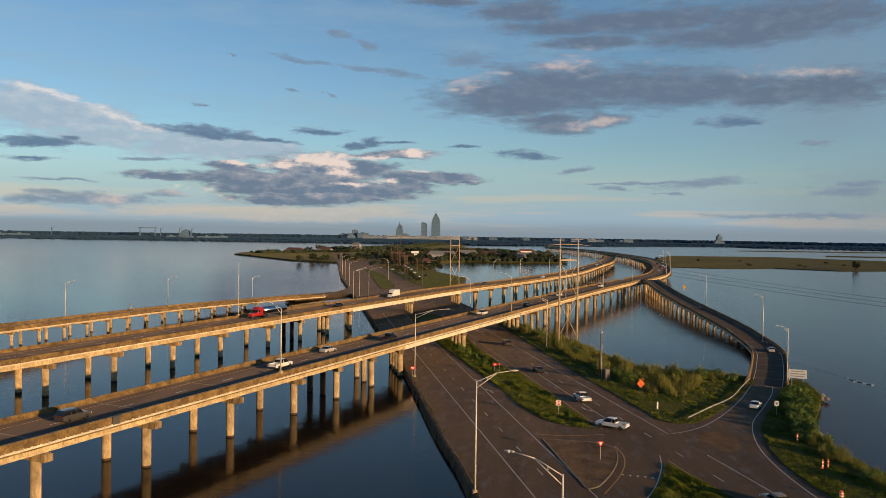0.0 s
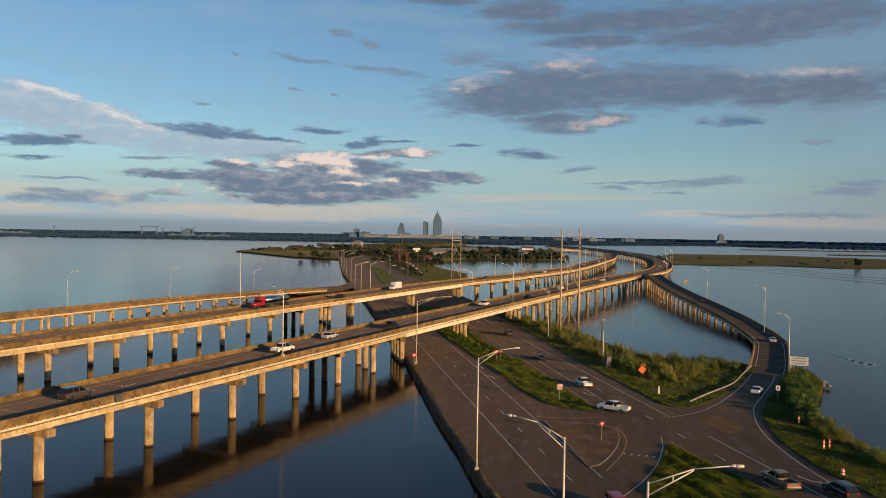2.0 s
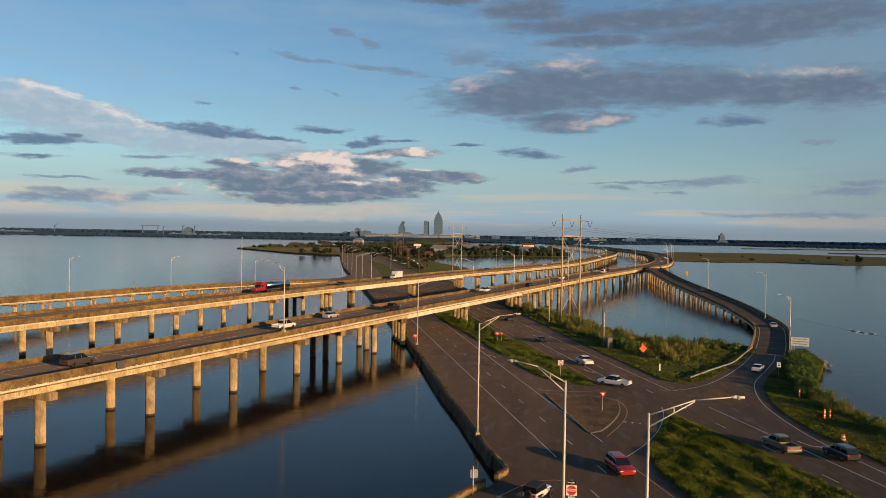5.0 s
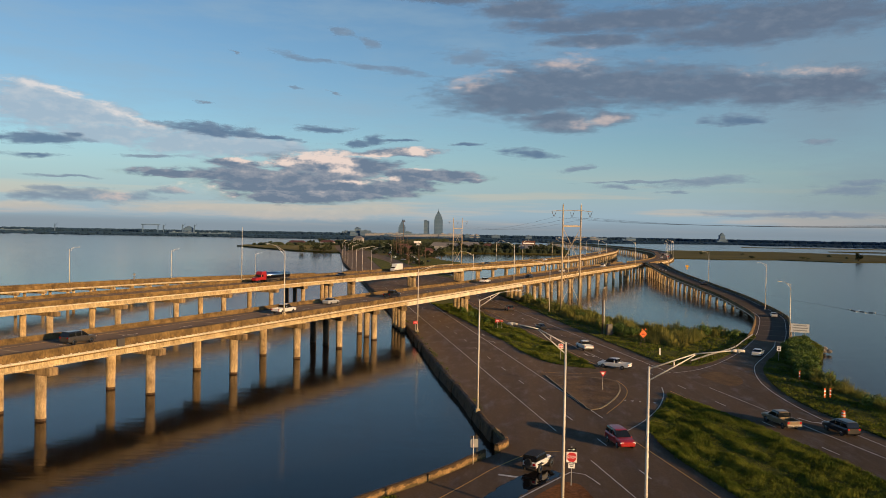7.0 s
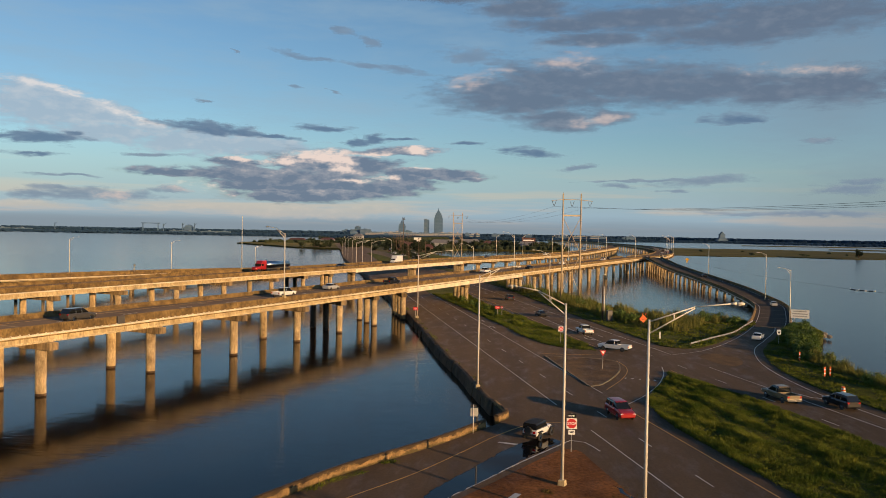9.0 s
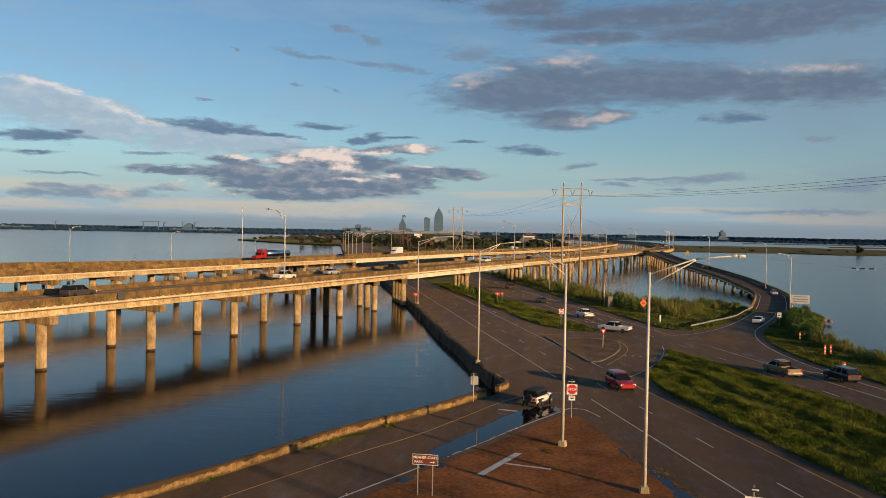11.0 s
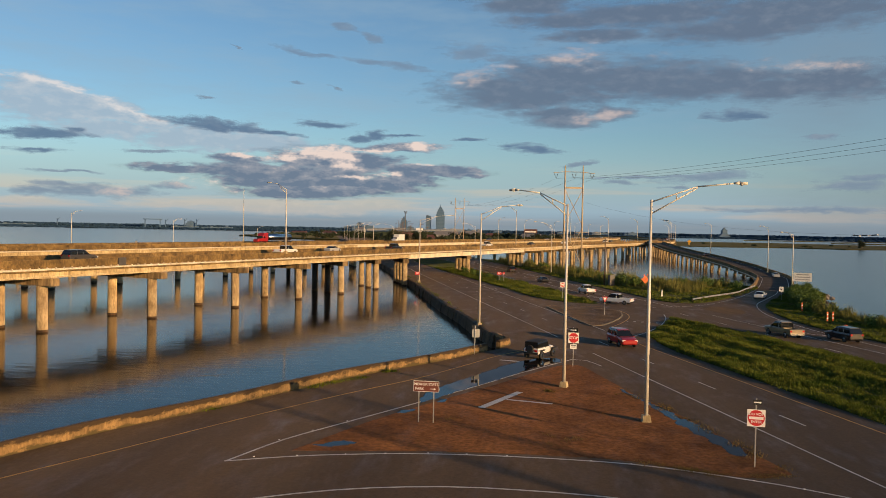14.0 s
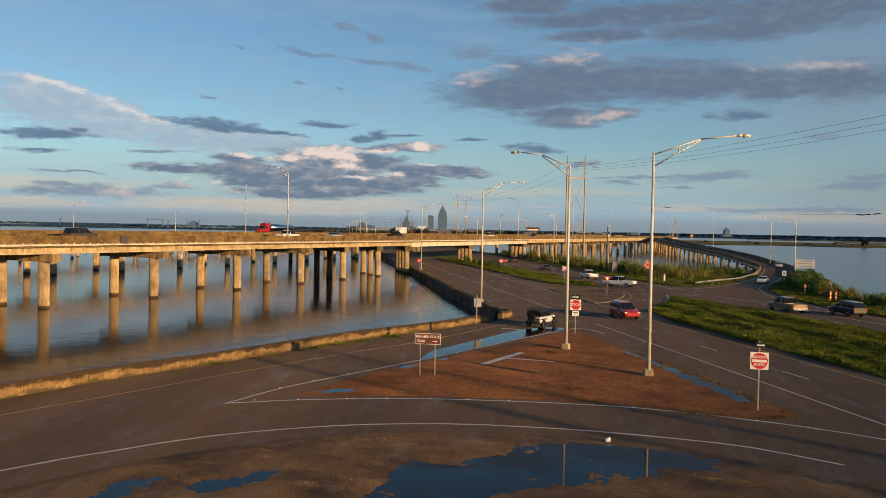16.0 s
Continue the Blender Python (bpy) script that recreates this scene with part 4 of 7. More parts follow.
BIG = island("grass_island", "rough green grass median between the carriageways", [(23.2, 121.6), (27.0, 113), (31.6, 100.5), (34.6, 90), (37.2, 78), (41, 62), (50, 30), (60, -5), (44, -5), (34, 25), (24.6, 59), (19.8, 77.5), (17.4, 87), (16.6, 95), (16.8, 101), (18.4, 106.5), (21, 114)], GRASS, 0.07, kerb=False)
NARROW = island("grass_island", "narrow grass median under the bridges", [(14.2, 142.2), (13.6, 147.5), (11.4, 156), (7.2, 173.5), (2.2, 192), (-4.4, 213), (-13, 245), (-31, 325), (-44, 325), (-32, 272), (-24.4, 246), (-14.8, 215), (-8.4, 193.3), (-2.6, 173.9), (0.9, 160.6), (4.0, 151.5), (6.9, 146.5), (10.6, 143.2)], GRASS, 0.07, kerb=False)
# Sunlit glow on the asphalt, drawn as a thin patch of lighter dirt.
island("sunlit_dirt_patch", "thin brown dirt patch with a sunlit glow in its colour", [(31.2, 139), (33.4, 142.6), (36.2, 142.8), (38.0, 139.4), (37.6, 134), (35.4, 130.4), (33.2, 131.6)], LIT_DIRT, 0.005, "dust", kerb=False)
SMALL = island("dirt_island", "bare kerbed dirt island at the crossover", [(4.9, 133.6), (7.2, 122), (9.2, 112.5), (10.2, 108.2), (11.6, 109.4), (13.9, 115), (15.7, 121.4), (16.4, 127), (16.2, 130.5), (14.8, 132.4), (8.5, 133.4)], GRAVEL, 0.1)
MED = [(-12.6, 43.6), (-9.5, 51.0), (-6.0, 57.5), (-1.8, 64.7), (1.2, 70.3), (4.8, 76.4), (6.2, 75.8), (7.6, 70.5), (9.6, 63.0), (12.0, 55.4), (14.0, 47.5), (15.0, 43.5), (13.4, 42.6), (10.7, 42.9), (6.7, 44.6), (1.6, 45.0), (-5.5, 44.7), (-10, 43.9)]
island("dirt_island", "bare red-brown dirt island with puddled edges", MED, DIRT, 0.012, kerb=False)
STRIP = island("grass_verge", "grassy verge between the road and the lagoon", [(27.0, 151.6), (29.4, 148.8), (33.2, 149.2), (38.2, 156), (44, 166.5), (52, 183), (58, 199), (51, 205.5), (44, 206), (35, 208), (27, 229), (19.5, 258), (4.5, 290), (-9, 340), (-17, 340), (-5.6, 296), (10.4, 223), (15.8, 198), (23.4, 167)], GRASS, 0.12, "verge", kerb=False, foot=3)
BANK = island("grass_verge", "grassy bank with shrubs beside the bend", [(63.0, 191), (56.6, 175), (46.8, 153), (43.9, 144), (41.8, 131.4), (41.4, 118.6), (43.2, 106), (48, 84), (55, 58), (64, 20), (88, 20), (66, 90), (55.5, 119), (53.4, 128), (53, 137), (54, 145), (56.5, 154), (61.5, 166), (67.5, 181), (69.5, 200)], GRASS, 0.12, "verge", kerb=False, foot=3)
island("grass_median", "far green median of the causeway", [(-81, 470), (-84, 480), (-112, 600), (-140, 715), (-131, 700), (-103.7, 614), (-82, 520), (-76, 485)], GRASS, 0.12, "median", kerb=False)
island("grass_verge", "rough grass beside the far causeway", [(-28, 400), (-47, 478), (-38, 540), (-41, 607), (-68, 684), (-100, 780), (-131, 770), (-118, 715), (-96, 629), (-73, 542), (-60, 500), (-47, 440)], GRASS, 0.12, "verge", kerb=False)
LOT = [(-26, 10), (-18.1, 26.1), (-16.4, 28.4), (-13.8, 31.5), (-9.9, 34.7), (-6.8, 36.1), (-3.2, 37.0), (0.6, 37.3), (5.8, 36.6), (10.1, 35.2), (16, 31), (30, 12), (20, 0), (-15, 0)]


def puddle(poly, z, label="shallow puddle of rain water"):
    v = smooth_path(poly + poly[:1], 0.16)[:-1]
    r = random.Random(len(poly))
    bm = bmesh.new()
    f = bm.faces.new([bm.verts.new((p.x + 0.3 * noise.noise(p * 0.9) + 0.16 * noise.noise(p * 3.3), p.y + 0.45 * noise.noise(p * 0.8 + Vector((9, 0, 0))) + 0.25 * noise.noise(p * 3.1 + Vector((5, 0, 0))), z)) for p in v])
    bmesh.ops.triangulate(bm, faces=[f])
    for face in bm.faces:
        if face.normal.z < 0:
            face.normal_flip()
    tagged(part("puddle", bm, PUDDLE), label, "puddle", kind="structure")


puddle([(-7.1, 57.0), (-6.9, 60.8), (-5.6, 64.4), (-4.2, 67.3), (-2.8, 70.6), (-1.2, 74.2), (0.6, 77.4), (2.6, 79.4), (4.4, 79.6), (4.4, 77.9), (2.9, 75.6), (1.4, 73.0), (-0.4, 69.4), (-2.2, 66.0), (-4.2, 62.4), (-5.6, 59.4)], ROAD_Z + 0.012, "long puddle along the dirt island")
puddle([(8.3, 66.2), (9.6, 62.4), (11.6, 56.0), (13.2, 50.6), (13.7, 47.3), (13.0, 46.9), (12.2, 49.6), (11.2, 53.4), (10.4, 57.6), (9.2, 62.0)], ROAD_Z + 0.016, "narrow puddle at the edge of the dirt island")
puddle([(-11.9, 44.7), (-10.4, 44.9), (-9.2, 45.6), (-9.6, 46.0), (-10.8, 45.5)], ROAD_Z + 0.016)

for poly in ([(-8.3, 53.8), (-7.6, 54.7), (-6.9, 54.9), (-7.4, 53.9)], [(-5.8, 57.6), (-5.4, 58.5), (-4.9, 58.6), (-5.2, 57.8)]):
    puddle(poly, ROAD_Z + 0.016, "small puddle on the dirt island")

# ---- gravel lot: uneven ground, its hollows filled with rain water ----
POOLS = [[(-5.6, 27.4), (-5.2, 28.6), (-4.3, 29.7), (-4.5, 31.8), (-1.8, 32.0), (-0.4, 33.3), (-0.1, 35.2), (1.9, 36.0), (4.5, 36.3), (7.0, 35.7), (8.3, 33.7), (8.1, 32.7), (4.8, 31.6), (4.1, 30.4), (1.1, 29.2), (-0.5, 28.5), (-1.9, 27.5), (-3.5, 26)],
         [(-14.3, 26.1), (-14.1, 27.1), (-13.5, 27.9), (-13.0, 29.3), (-12.2, 29.9), (-11.8, 29.6), (-12.8, 28.4), (-13.4, 27.0), (-13.6, 26.1)],
         [(-9.5, 24), (-8.8, 26.2), (-7.2, 26.8), (-6.2, 25.4), (-6.5, 23)], [(-11.6, 27.6), (-10.6, 29.2), (-9.2, 29.8), (-9.4, 28.8), (-10.6, 27.4)]]


def lot_distance(poly, X, Y):
    """Signed distance of points to an outline, negative inside."""
    d, inn = np.full(X.shape, 1e9), np.zeros(X.shape, bool)
    for (x0, y0), (x1, y1) in zip(poly, poly[1:] + poly[:1]):
        ex, ey = x1 - x0, y1 - y0
        k = np.clip(((X - x0) * ex + (Y - y0) * ey) / (ex * ex + ey * ey), 0, 1)
        d = np.minimum(d, np.hypot(X - x0 - k * ex, Y - y0 - k * ey))
        if y0 != y1:
            inn ^= ((y0 > Y) != (y1 > Y)) & (X < ex * (Y - y0) / ey + x0)
    return np.where(inn, -d, d)


def lot_relief(x, y):
    q = Vector((x, y, 0))
    return 0.55 * noise.noise(q * 0.45) + 0.35 * noise.noise(q * 1.3) + 0.22 * noise.noise(q * 3.4) + 0.12 * noise.noise(q * 8)


LOT_X, LOT_Y, STEP = -24.0, 16.0, 0.13
nx, ny = int(44 / STEP), int(22.5 / STEP)
GX, GY = np.meshgrid(LOT_X + STEP * np.arange(nx), LOT_Y + STEP * np.arange(ny), indexing="ij")
edge = lot_distance(LOT, GX, GY)
pool = np.min([lot_distance(q, GX, GY) if k == 0 else np.maximum(lot_distance(q, GX, GY), 0.02) for k, q in enumerate(POOLS)], axis=0)
rough_ground = np.array([[lot_relief(x, y) for y in GY[0]] for x in GX[:, 0]])
height = 0.03 + 0.05 * np.clip(pool / 1.6, -0.35, 1.0) + 0.05 * rough_ground
height = np.minimum(np.maximum(height, 0.006), 0.006 + 0.045 * np.clip(-edge + 0.5 * rough_ground, 0, None))
index, verts, faces = -np.ones(GX.shape, int), [], []
keep = edge < 0.3
for i, j in zip(*np.nonzero(keep)):
    index[i, j] = len(verts)
    verts.append((GX[i, j], GY[i, j], ROAD_Z + height[i, j] - (0.03 if edge[i, j] > 0.1 else 0)))
for i in range(nx - 1):
    for j in range(ny - 1):
        q = (index[i, j], index[i + 1, j], index[i + 1, j + 1], index[i, j + 1])
        if min(q) >= 0:
            faces.append(tuple(int(v) for v in q))
me = bpy.data.meshes.new("gravel_lot")
me.from_pydata(verts, [], faces)
me.shade_smooth()
me.materials.append(GRAVEL)
tagged(new("gravel_lot", me), "wet uneven gravel lot with puddles beside the slip road", "gravel", kind="structure")
bm = bmesh.new()
f = bm.faces.new([bm.verts.new((x * 0.985, y - 0.9, ROAD_Z + 0.029)) for x, y in LOT if y > 20] + [bm.verts.new((x, 16.5, ROAD_Z + 0.029)) for x in (18, -19)])
f.normal_update()
if f.normal.z < 0:
    f.normal_flip()
bmesh.ops.triangulate(bm, faces=[f])
tagged(part("puddle", bm, PUDDLE), "large dark puddles of rain water on the gravel lot", "puddle", kind="structure")
r = random.Random(31)
verts, faces = [], []
while len(faces) < 200000:
    x, y = r.uniform(-22, 18), r.uniform(22, 37.5)
    i, j = int((x - LOT_X) / STEP), int((y - LOT_Y) / STEP)
    if edge[i, j] > -0.15 or height[i, j] < 0.031 or noise.noise(Vector((x * 0.5, y * 0.9, 4))) + 0.35 * noise.noise(Vector((x * 2, y * 2, 4))) < r.uniform(-0.15, 0.4):
        continue
    z, s0, a = ROAD_Z + height[i, j] - 0.006, r.uniform(0.008, 0.023), r.uniform(0, 6.283)
    k = len(verts)
    for q in range(4):
        verts.append((x + s0 * r.uniform(0.7, 1.3) * math.cos(a + 1.571 * q), y + s0 * r.uniform(0.7, 1.3) * math.sin(a + 1.571 * q), z))
    verts.append((x + r.uniform(-0.4, 0.4) * s0, y + r.uniform(-0.4, 0.4) * s0, z + s0 * r.uniform(0.7, 1.2)))
    faces += [(k, k + 1, k + 4), (k + 1, k + 2, k + 4), (k + 2, k + 3, k + 4), (k + 3, k, k + 4)]
me = bpy.data.meshes.new("gravel")
me.from_pydata(verts, [], faces)
me.materials.append(PEBBLE)
tagged(new("gravel", me), "loose golden-brown gravel stones on the lot", "gravel", kind="stuff")

# ---- seawall ----
wall_line = smooth_path([(-60.2, -60), (-42.2, 0), (-33.2, 26), (-27.7, 39.6), (-24.8, 46.2), (-20.3, 53.8), (-14.4, 65.3), (-7.3, 75.9), (-1.9, 86.0)], 0.5)
wall = thing("seawall", "low stained concrete seawall along the water", "seawall", kind="structure")
run = [p for p in wall_line if p.y > -20]
for a in range(0, len(run) - 12, 12):
    bm = bmesh.new()
    seg = [Vector((p.x, p.y, 0)) for p in run[a:a + 13]]
    seg[0] = seg[0].lerp(seg[1], 0.015)
    seg[-1] = seg[-1].lerp(seg[-2], 0.015)
    h = 2.78 + 0.03 * noise.noise(seg[0] * 0.4)
    sweep(bm, seg, [(-0.36, -0.8), (0.0, -0.8), (0.0, h - 0.05), (-0.05, h), (-0.31, h), (-0.36, h - 0.05)])
    part("wall_panel", bm, SEAWALL, wall)
berm_line = smooth_path([(-1.9, 86.0, 0), (-0.9, 88.2, 0), (-1.0, 90.6, 0), (-2.0, 94, 0), (-3.6, 99.8, 0), (-8.2, 119, 0), (-13.5, 139, 0), (-26, 191, 0), (-40, 245, 0), (-80, 396, 0)], 0.75)
wall2 = thing("seawall", "dark weathered seawall between the road and the water", "seawall", kind="structure")
for a in range(0, len(berm_line) - 4, 4):
    bm = bmesh.new()
    seg = berm_line[a:a + 5]
    h = (2.74, 2.6, 2.44, 2.3, 2.2)[min(a // 4, 4)] + 0.12 * noise.noise(seg[0] * 0.37)
    seg = [seg[0].lerp(seg[1], 0.03), *seg[1:-1], seg[-1].lerp(seg[-2], 0.03)]
    w = 0.3 + 0.25 * noise.noise(seg[0] * 0.6) if a > 8 else 0.0
    sweep(bm, seg, [(-0.4 - 2.2 * w, -0.8), (0.12, -0.8), (0.12, ROAD_Z + 0.1), (0.04, h - 0.05), (-0.02, h), (-0.32 - 0.5 * w, h - 0.3 * w), (-0.4 - 0.8 * w, h - 0.2 - 0.6 * w)])
    part("wall_panel", bm, DARKWALL if a > 8 else SEAWALL, wall2)


# ---- plants ----
def inside(poly, x, y):
    c = False
    for (x0, y0), (x1, y1) in zip(poly, poly[1:] + poly[:1]):
        if (y0 > y) != (y1 > y) and x < (x1 - x0) * (y - y0) / (y1 - y0) + x0:
            c = not c
    return c


def tufts(name, label, poly, count, h, material, z, seed, w=0.03, yr=None, keep=0.0, lean=0.5, patch=0.0):
    """Grass or reeds over an outline: many narrow leaning blades in loose clumps."""
    r = random.Random(seed)
    xs, ys = [p[0] for p in poly], [p[1] for p in poly]
    lo, hi = (min(ys), max(ys)) if yr is None else yr
    verts, faces, tries = [], [], 0
    while len(faces) < count and tries < count * 3:
        tries += 1
        x, y = r.uniform(min(xs), max(xs)), r.uniform(lo, hi)
        if not inside(poly, x, y) or (patch and noise.noise(Vector((x, y, 0)) * patch) < keep):
            continue
        u, v = x * 0.967 + y * 0.254, y * 0.967 - x * 0.254
        k = max(0.18, 0.6 + 1.2 * noise.noise(Vector((u * 0.42, v * 0.13, 3))) + 0.9 * noise.noise(Vector((u * 0.9, v * 0.7, 8))))
        for _ in range(7):
            a = r.uniform(0, 6.283)
            bx, by = x + r.gauss(0, 0.16), y + r.gauss(0, 0.16)
            hh = h * k * r.uniform(0.5, 1.25)
            dx, dy = math.cos(a) * hh * lean * r.random(), math.sin(a) * hh * lean * r.random()
            i = len(verts)
            verts += [(bx - w * math.sin(a), by + w * math.cos(a), z), (bx + w * math.sin(a), by - w * math.cos(a), z), (bx + dx, by + dy, z + hh)]
            faces.append((i, i + 1, i + 2))
    me = bpy.data.meshes.new(name)
    me.from_pydata(verts, [], faces)
    me.materials.append(material)
    return tagged(new(name, me), label, "grass", kind="stuff")


tufts("grass", "rough green grass of the median", BIG, 260000, 0.38, BLADE, ROAD_Z + 0.05, 1, 0.032, (48, 122))
tufts("grass", "green grass of the narrow median", NARROW, 90000, 0.42, BLADE, ROAD_Z + 0.05, 2, 0.05, (143, 260))
tufts("grass", "green grass along the verge", STRIP, 60000, 0.4, BLADE, ROAD_Z + 0.11, 3, 0.05, (148, 300))
tufts("grass", "green grass on the bank", BANK, 70000, 0.3, BLADE, ROAD_Z + 0.11, 4, 0.045, (85, 195))
REEDS = [(36, 172), (44, 190), (56, 199), (44, 206), (33, 208), (25, 231), (17, 259), (3, 292), (-6, 325), (-11, 325), (3.5, 268), (16.5, 216), (25, 188), (30, 176)]
tufts("reeds", "tall yellow-green reeds along the lagoon", REEDS, 110000, 2.4, REED, 1.2, 5, 0.07, None, lean=0.25)
tufts("reeds", "tall golden reeds on the bank", [(53.4, 142), (52.6, 136), (52.4, 128), (54.6, 118), (65, 90), (70, 70), (65, 70), (58.5, 95), (50.5, 115), (48.5, 128), (49.8, 142)], 60000, 1.7, REED, 1.5, 6, 0.05, None, lean=0.3)
tufts("weeds", "dry weeds along the edge of the dirt island", [(9.2, 66.4), (10.2, 63), (12.6, 55.2), (14.6, 47.4), (15.4, 43.6), (14.6, 43.8), (13.6, 47.6), (11.6, 55.2), (9.2, 62.8), (8.2, 66)], 1500, 0.14, DRY, ROAD_Z + 0.01, 27, 0.016, patch=0.5, keep=0.0)
tufts("weeds", "dry weeds along the dirt island", [(6.7, 44.2), (10.7, 42.5), (13.4, 42.3), (15.3, 43.3), (13.4, 43.3), (10.7, 43.4), (6.7, 44.9)], 1800, 0.13, DRY, ROAD_Z + 0.01, 7, 0.014)
tufts("weeds", "weeds at the foot of the seawall", [(-22, 51), (-20, 54.2), (-14.1, 65.4), (-11, 70), (-10.2, 69.4), (-13.6, 64.6), (-19.5, 53.6)], 2600, 0.26, BLADE, ROAD_Z, 8, 0.02, patch=0.35, keep=0.05)
tufts("weeds", "weeds on the dark bank", [(p.x + 0.3, p.y) for p in berm_line[12:180]] + [(p.x + 0.9, p.y + 0.2) for p in berm_line[12:180]][::-1], 5000, 0.3, BLADE, ROAD_Z, 9, 0.03, patch=0.2, keep=0.0)
for n, (x, y, s) in enumerate(((3, 48.5, 1.6), (8.6, 62, 1.1), (-4.4, 53, 1.0), (10.5, 58, 1.2), (3.2, 63.2, 0.8), (12.4, 46, 1.2))):
    tufts("weeds", "sparse dry weeds on the dirt", [(x - s, y - s), (x + s, y - s * 0.6), (x + s, y + s), (x - s * 0.7, y + s)], 260, 0.10, DRY, ROAD_Z + 0.01, 20 + n, 0.014, patch=0.9, keep=0.1)


def shrub(x, y, z, w, h, seed, label="dense green shrub on the bank", material=LEAF, leaf=0.2, count=1500, trunk=0.5):
    """A bush: limbs from the ground and a crown of leaves in uneven lobes."""
    r = random.Random(seed)
    th = thing("shrub" if trunk < 1 else "tree", label, "shrub" if trunk < 1 else "tree", (x, y, z))
    bm = bmesh.new()
    lobes = []
    for k in range(7):
        a, d = r.uniform(0, 6.283), w * r.uniform(0.15, 0.55)
        c = Vector((math.cos(a) * d, math.sin(a) * d, h * r.uniform(0.3, 0.82)))
        lobes.append((c, w * r.uniform(0.25, 0.5)))
        tube(bm, (0, 0, -0.3), c * 0.5, 0.05 * h / 2 + 0.02, 0.03 * h / 2, 5)
        tube(bm, c * 0.5, c, 0.03 * h / 2, 0.01, 5)
    part("limbs" if trunk < 1 else "trunk", bm, WOOD, th)
    verts, faces = [], []
    for _ in range(count):
        c, q = r.choice(lobes)
        d = Vector((r.gauss(0, 1), r.gauss(0, 1), r.gauss(0, 0.85))).normalized() * q * r.uniform(0.55, 1.08)
        p = c + d
        p.z = max(0.02, p.z)
        n = (d.normalized() + Vector((r.gauss(0, 0.5), r.gauss(0, 0.5), r.gauss(0.3, 0.5)))).normalized()
        u = n.orthogonal().normalized()
        v = n.cross(u)
        s = leaf * r.uniform(0.6, 1.3)
        i = len(verts)
        verts += [tuple(p - u * s), tuple(p + v * s * 0.5), tuple(p + u * s), tuple(p - v * s * 0.5)]
        faces.append((i, i + 1, i + 2, i + 3))
    me = bpy.data.meshes.new("crown")
    me.from_pydata(verts, [], faces)
    me.materials.append(material)
    ob = new("crown", me)
    ob.parent = th
    return th


r = random.Random(11)
for k in range(34):
    f = (k // 2) / 16
    x, y = 64.0 - 12.6 * f ** 0.85 + (r.uniform(-3.0, -1.6) if k % 2 else r.uniform(-0.8, 0.6)), 182 - 43 * f
    shrub(x, y, ROAD_Z - 0.3, r.uniform(1.7, 2.6), r.uniform(1.6, 2.9) * (1 - 0.2 * f), 40 + k, count=1900, leaf=0.15)
for k, (x, y) in enumerate(((51.8, 137), (50.5, 131), (51, 117), (58, 95))):
    shrub(x, y, ROAD_Z - 0.4, 2.4, 1.8, 70 + k, "low green scrub among the reeds", count=700)
for k, (x, y, w, h) in enumerate(((24.5, 193, 3.2, 3.2), (27, 188, 2.6, 2.6), (22, 205, 2.8, 2.5), (45, 196, 3.2, 2.4), (49, 199, 2.6, 2.2), (40, 197, 2.6, 2.0), (18, 228, 2.5, 2.4), (8, 264, 3, 2.6), (4, 282, 3, 2.8), (52, 194, 2.4, 1.8))):
    shrub(x, y, ROAD_Z - 0.2, w, h, 90 + k, "green shrub among the reeds by the lagoon", count=1100)
for k, (x, y, w, h) in enumerate(((-8, 207, 1.5, 1.3), (-11, 216, 1.6, 1.5), (-16, 232, 2.0, 1.8), (-5, 196, 1.2, 1.0), (-13, 222, 1.5, 1.3))):
    shrub(x, y, ROAD_Z + 0.05, w, h, 110 + k, "low bush on the median under the bridge", count=500)


# ---- more lamps along the bridges and the causeway ----
def on_bridge(at, s, o, z, h, arm, turn, label):
    p, side, d = at(s)
    q = p + side * o
    return street_lamp("street_lamp", label, q.x, q.y, p.z + z, h, arm, math.degrees(math.atan2(side.y, side.x)) + turn)


for y in (145, 271, 338, 405, 470):
    on_bridge(at1, arc(B1, [y])[0], 1.45, 0.6, 12.2, 3.6, 180, "street lamp standing on the viaduct parapet")
for y in (85,):
    on_bridge(at1, arc(B1, [y])[0], -11.05, 0.6, 12.2, 3.6, 0, "street lamp on the median-side parapet of the viaduct")
for y in (235, 442, 482, 540, 610, 690, 780):
    on_bridge(at2, arc(B2, [y])[0], -11.05, 0.6, 16.8 if y == 235 else 11.2, 0 if y == 235 else 3.4, 0, "lamp pole on the far parapet of the second viaduct")
for y in (560, 640, 730, 840):
    on_bridge(at3, arc(J1, [y])[0], 4.3, 0.6, 12.2, 3.4, 180, "street lamp on the curving viaduct")
for x, y, z, h, rz in ((84.2, 452, 9.4, 12.0, 190), (84.0, 357.5, 5.6, 13.6, 178), (80.9, 266, 2.6, 14.8, 165), (64.6, 193.5, 2.0, 13.2, 170)):
    street_lamp("street_lamp", "street lamp on the outer side of the on-ramp", x, y, z, h, 2.2, rz, 0.5)
for x, y, z, h in ((-149.6, 248.5, 6.3, 11.9), (-141.6, 308.2, 4.7, 11.9), (-126.3, 366.4, 3.3, 10.6)):
    street_lamp("street_lamp", "street lamp on the far side of the off-ramp", x, y, z, h, 2.6, 10, 0.7)
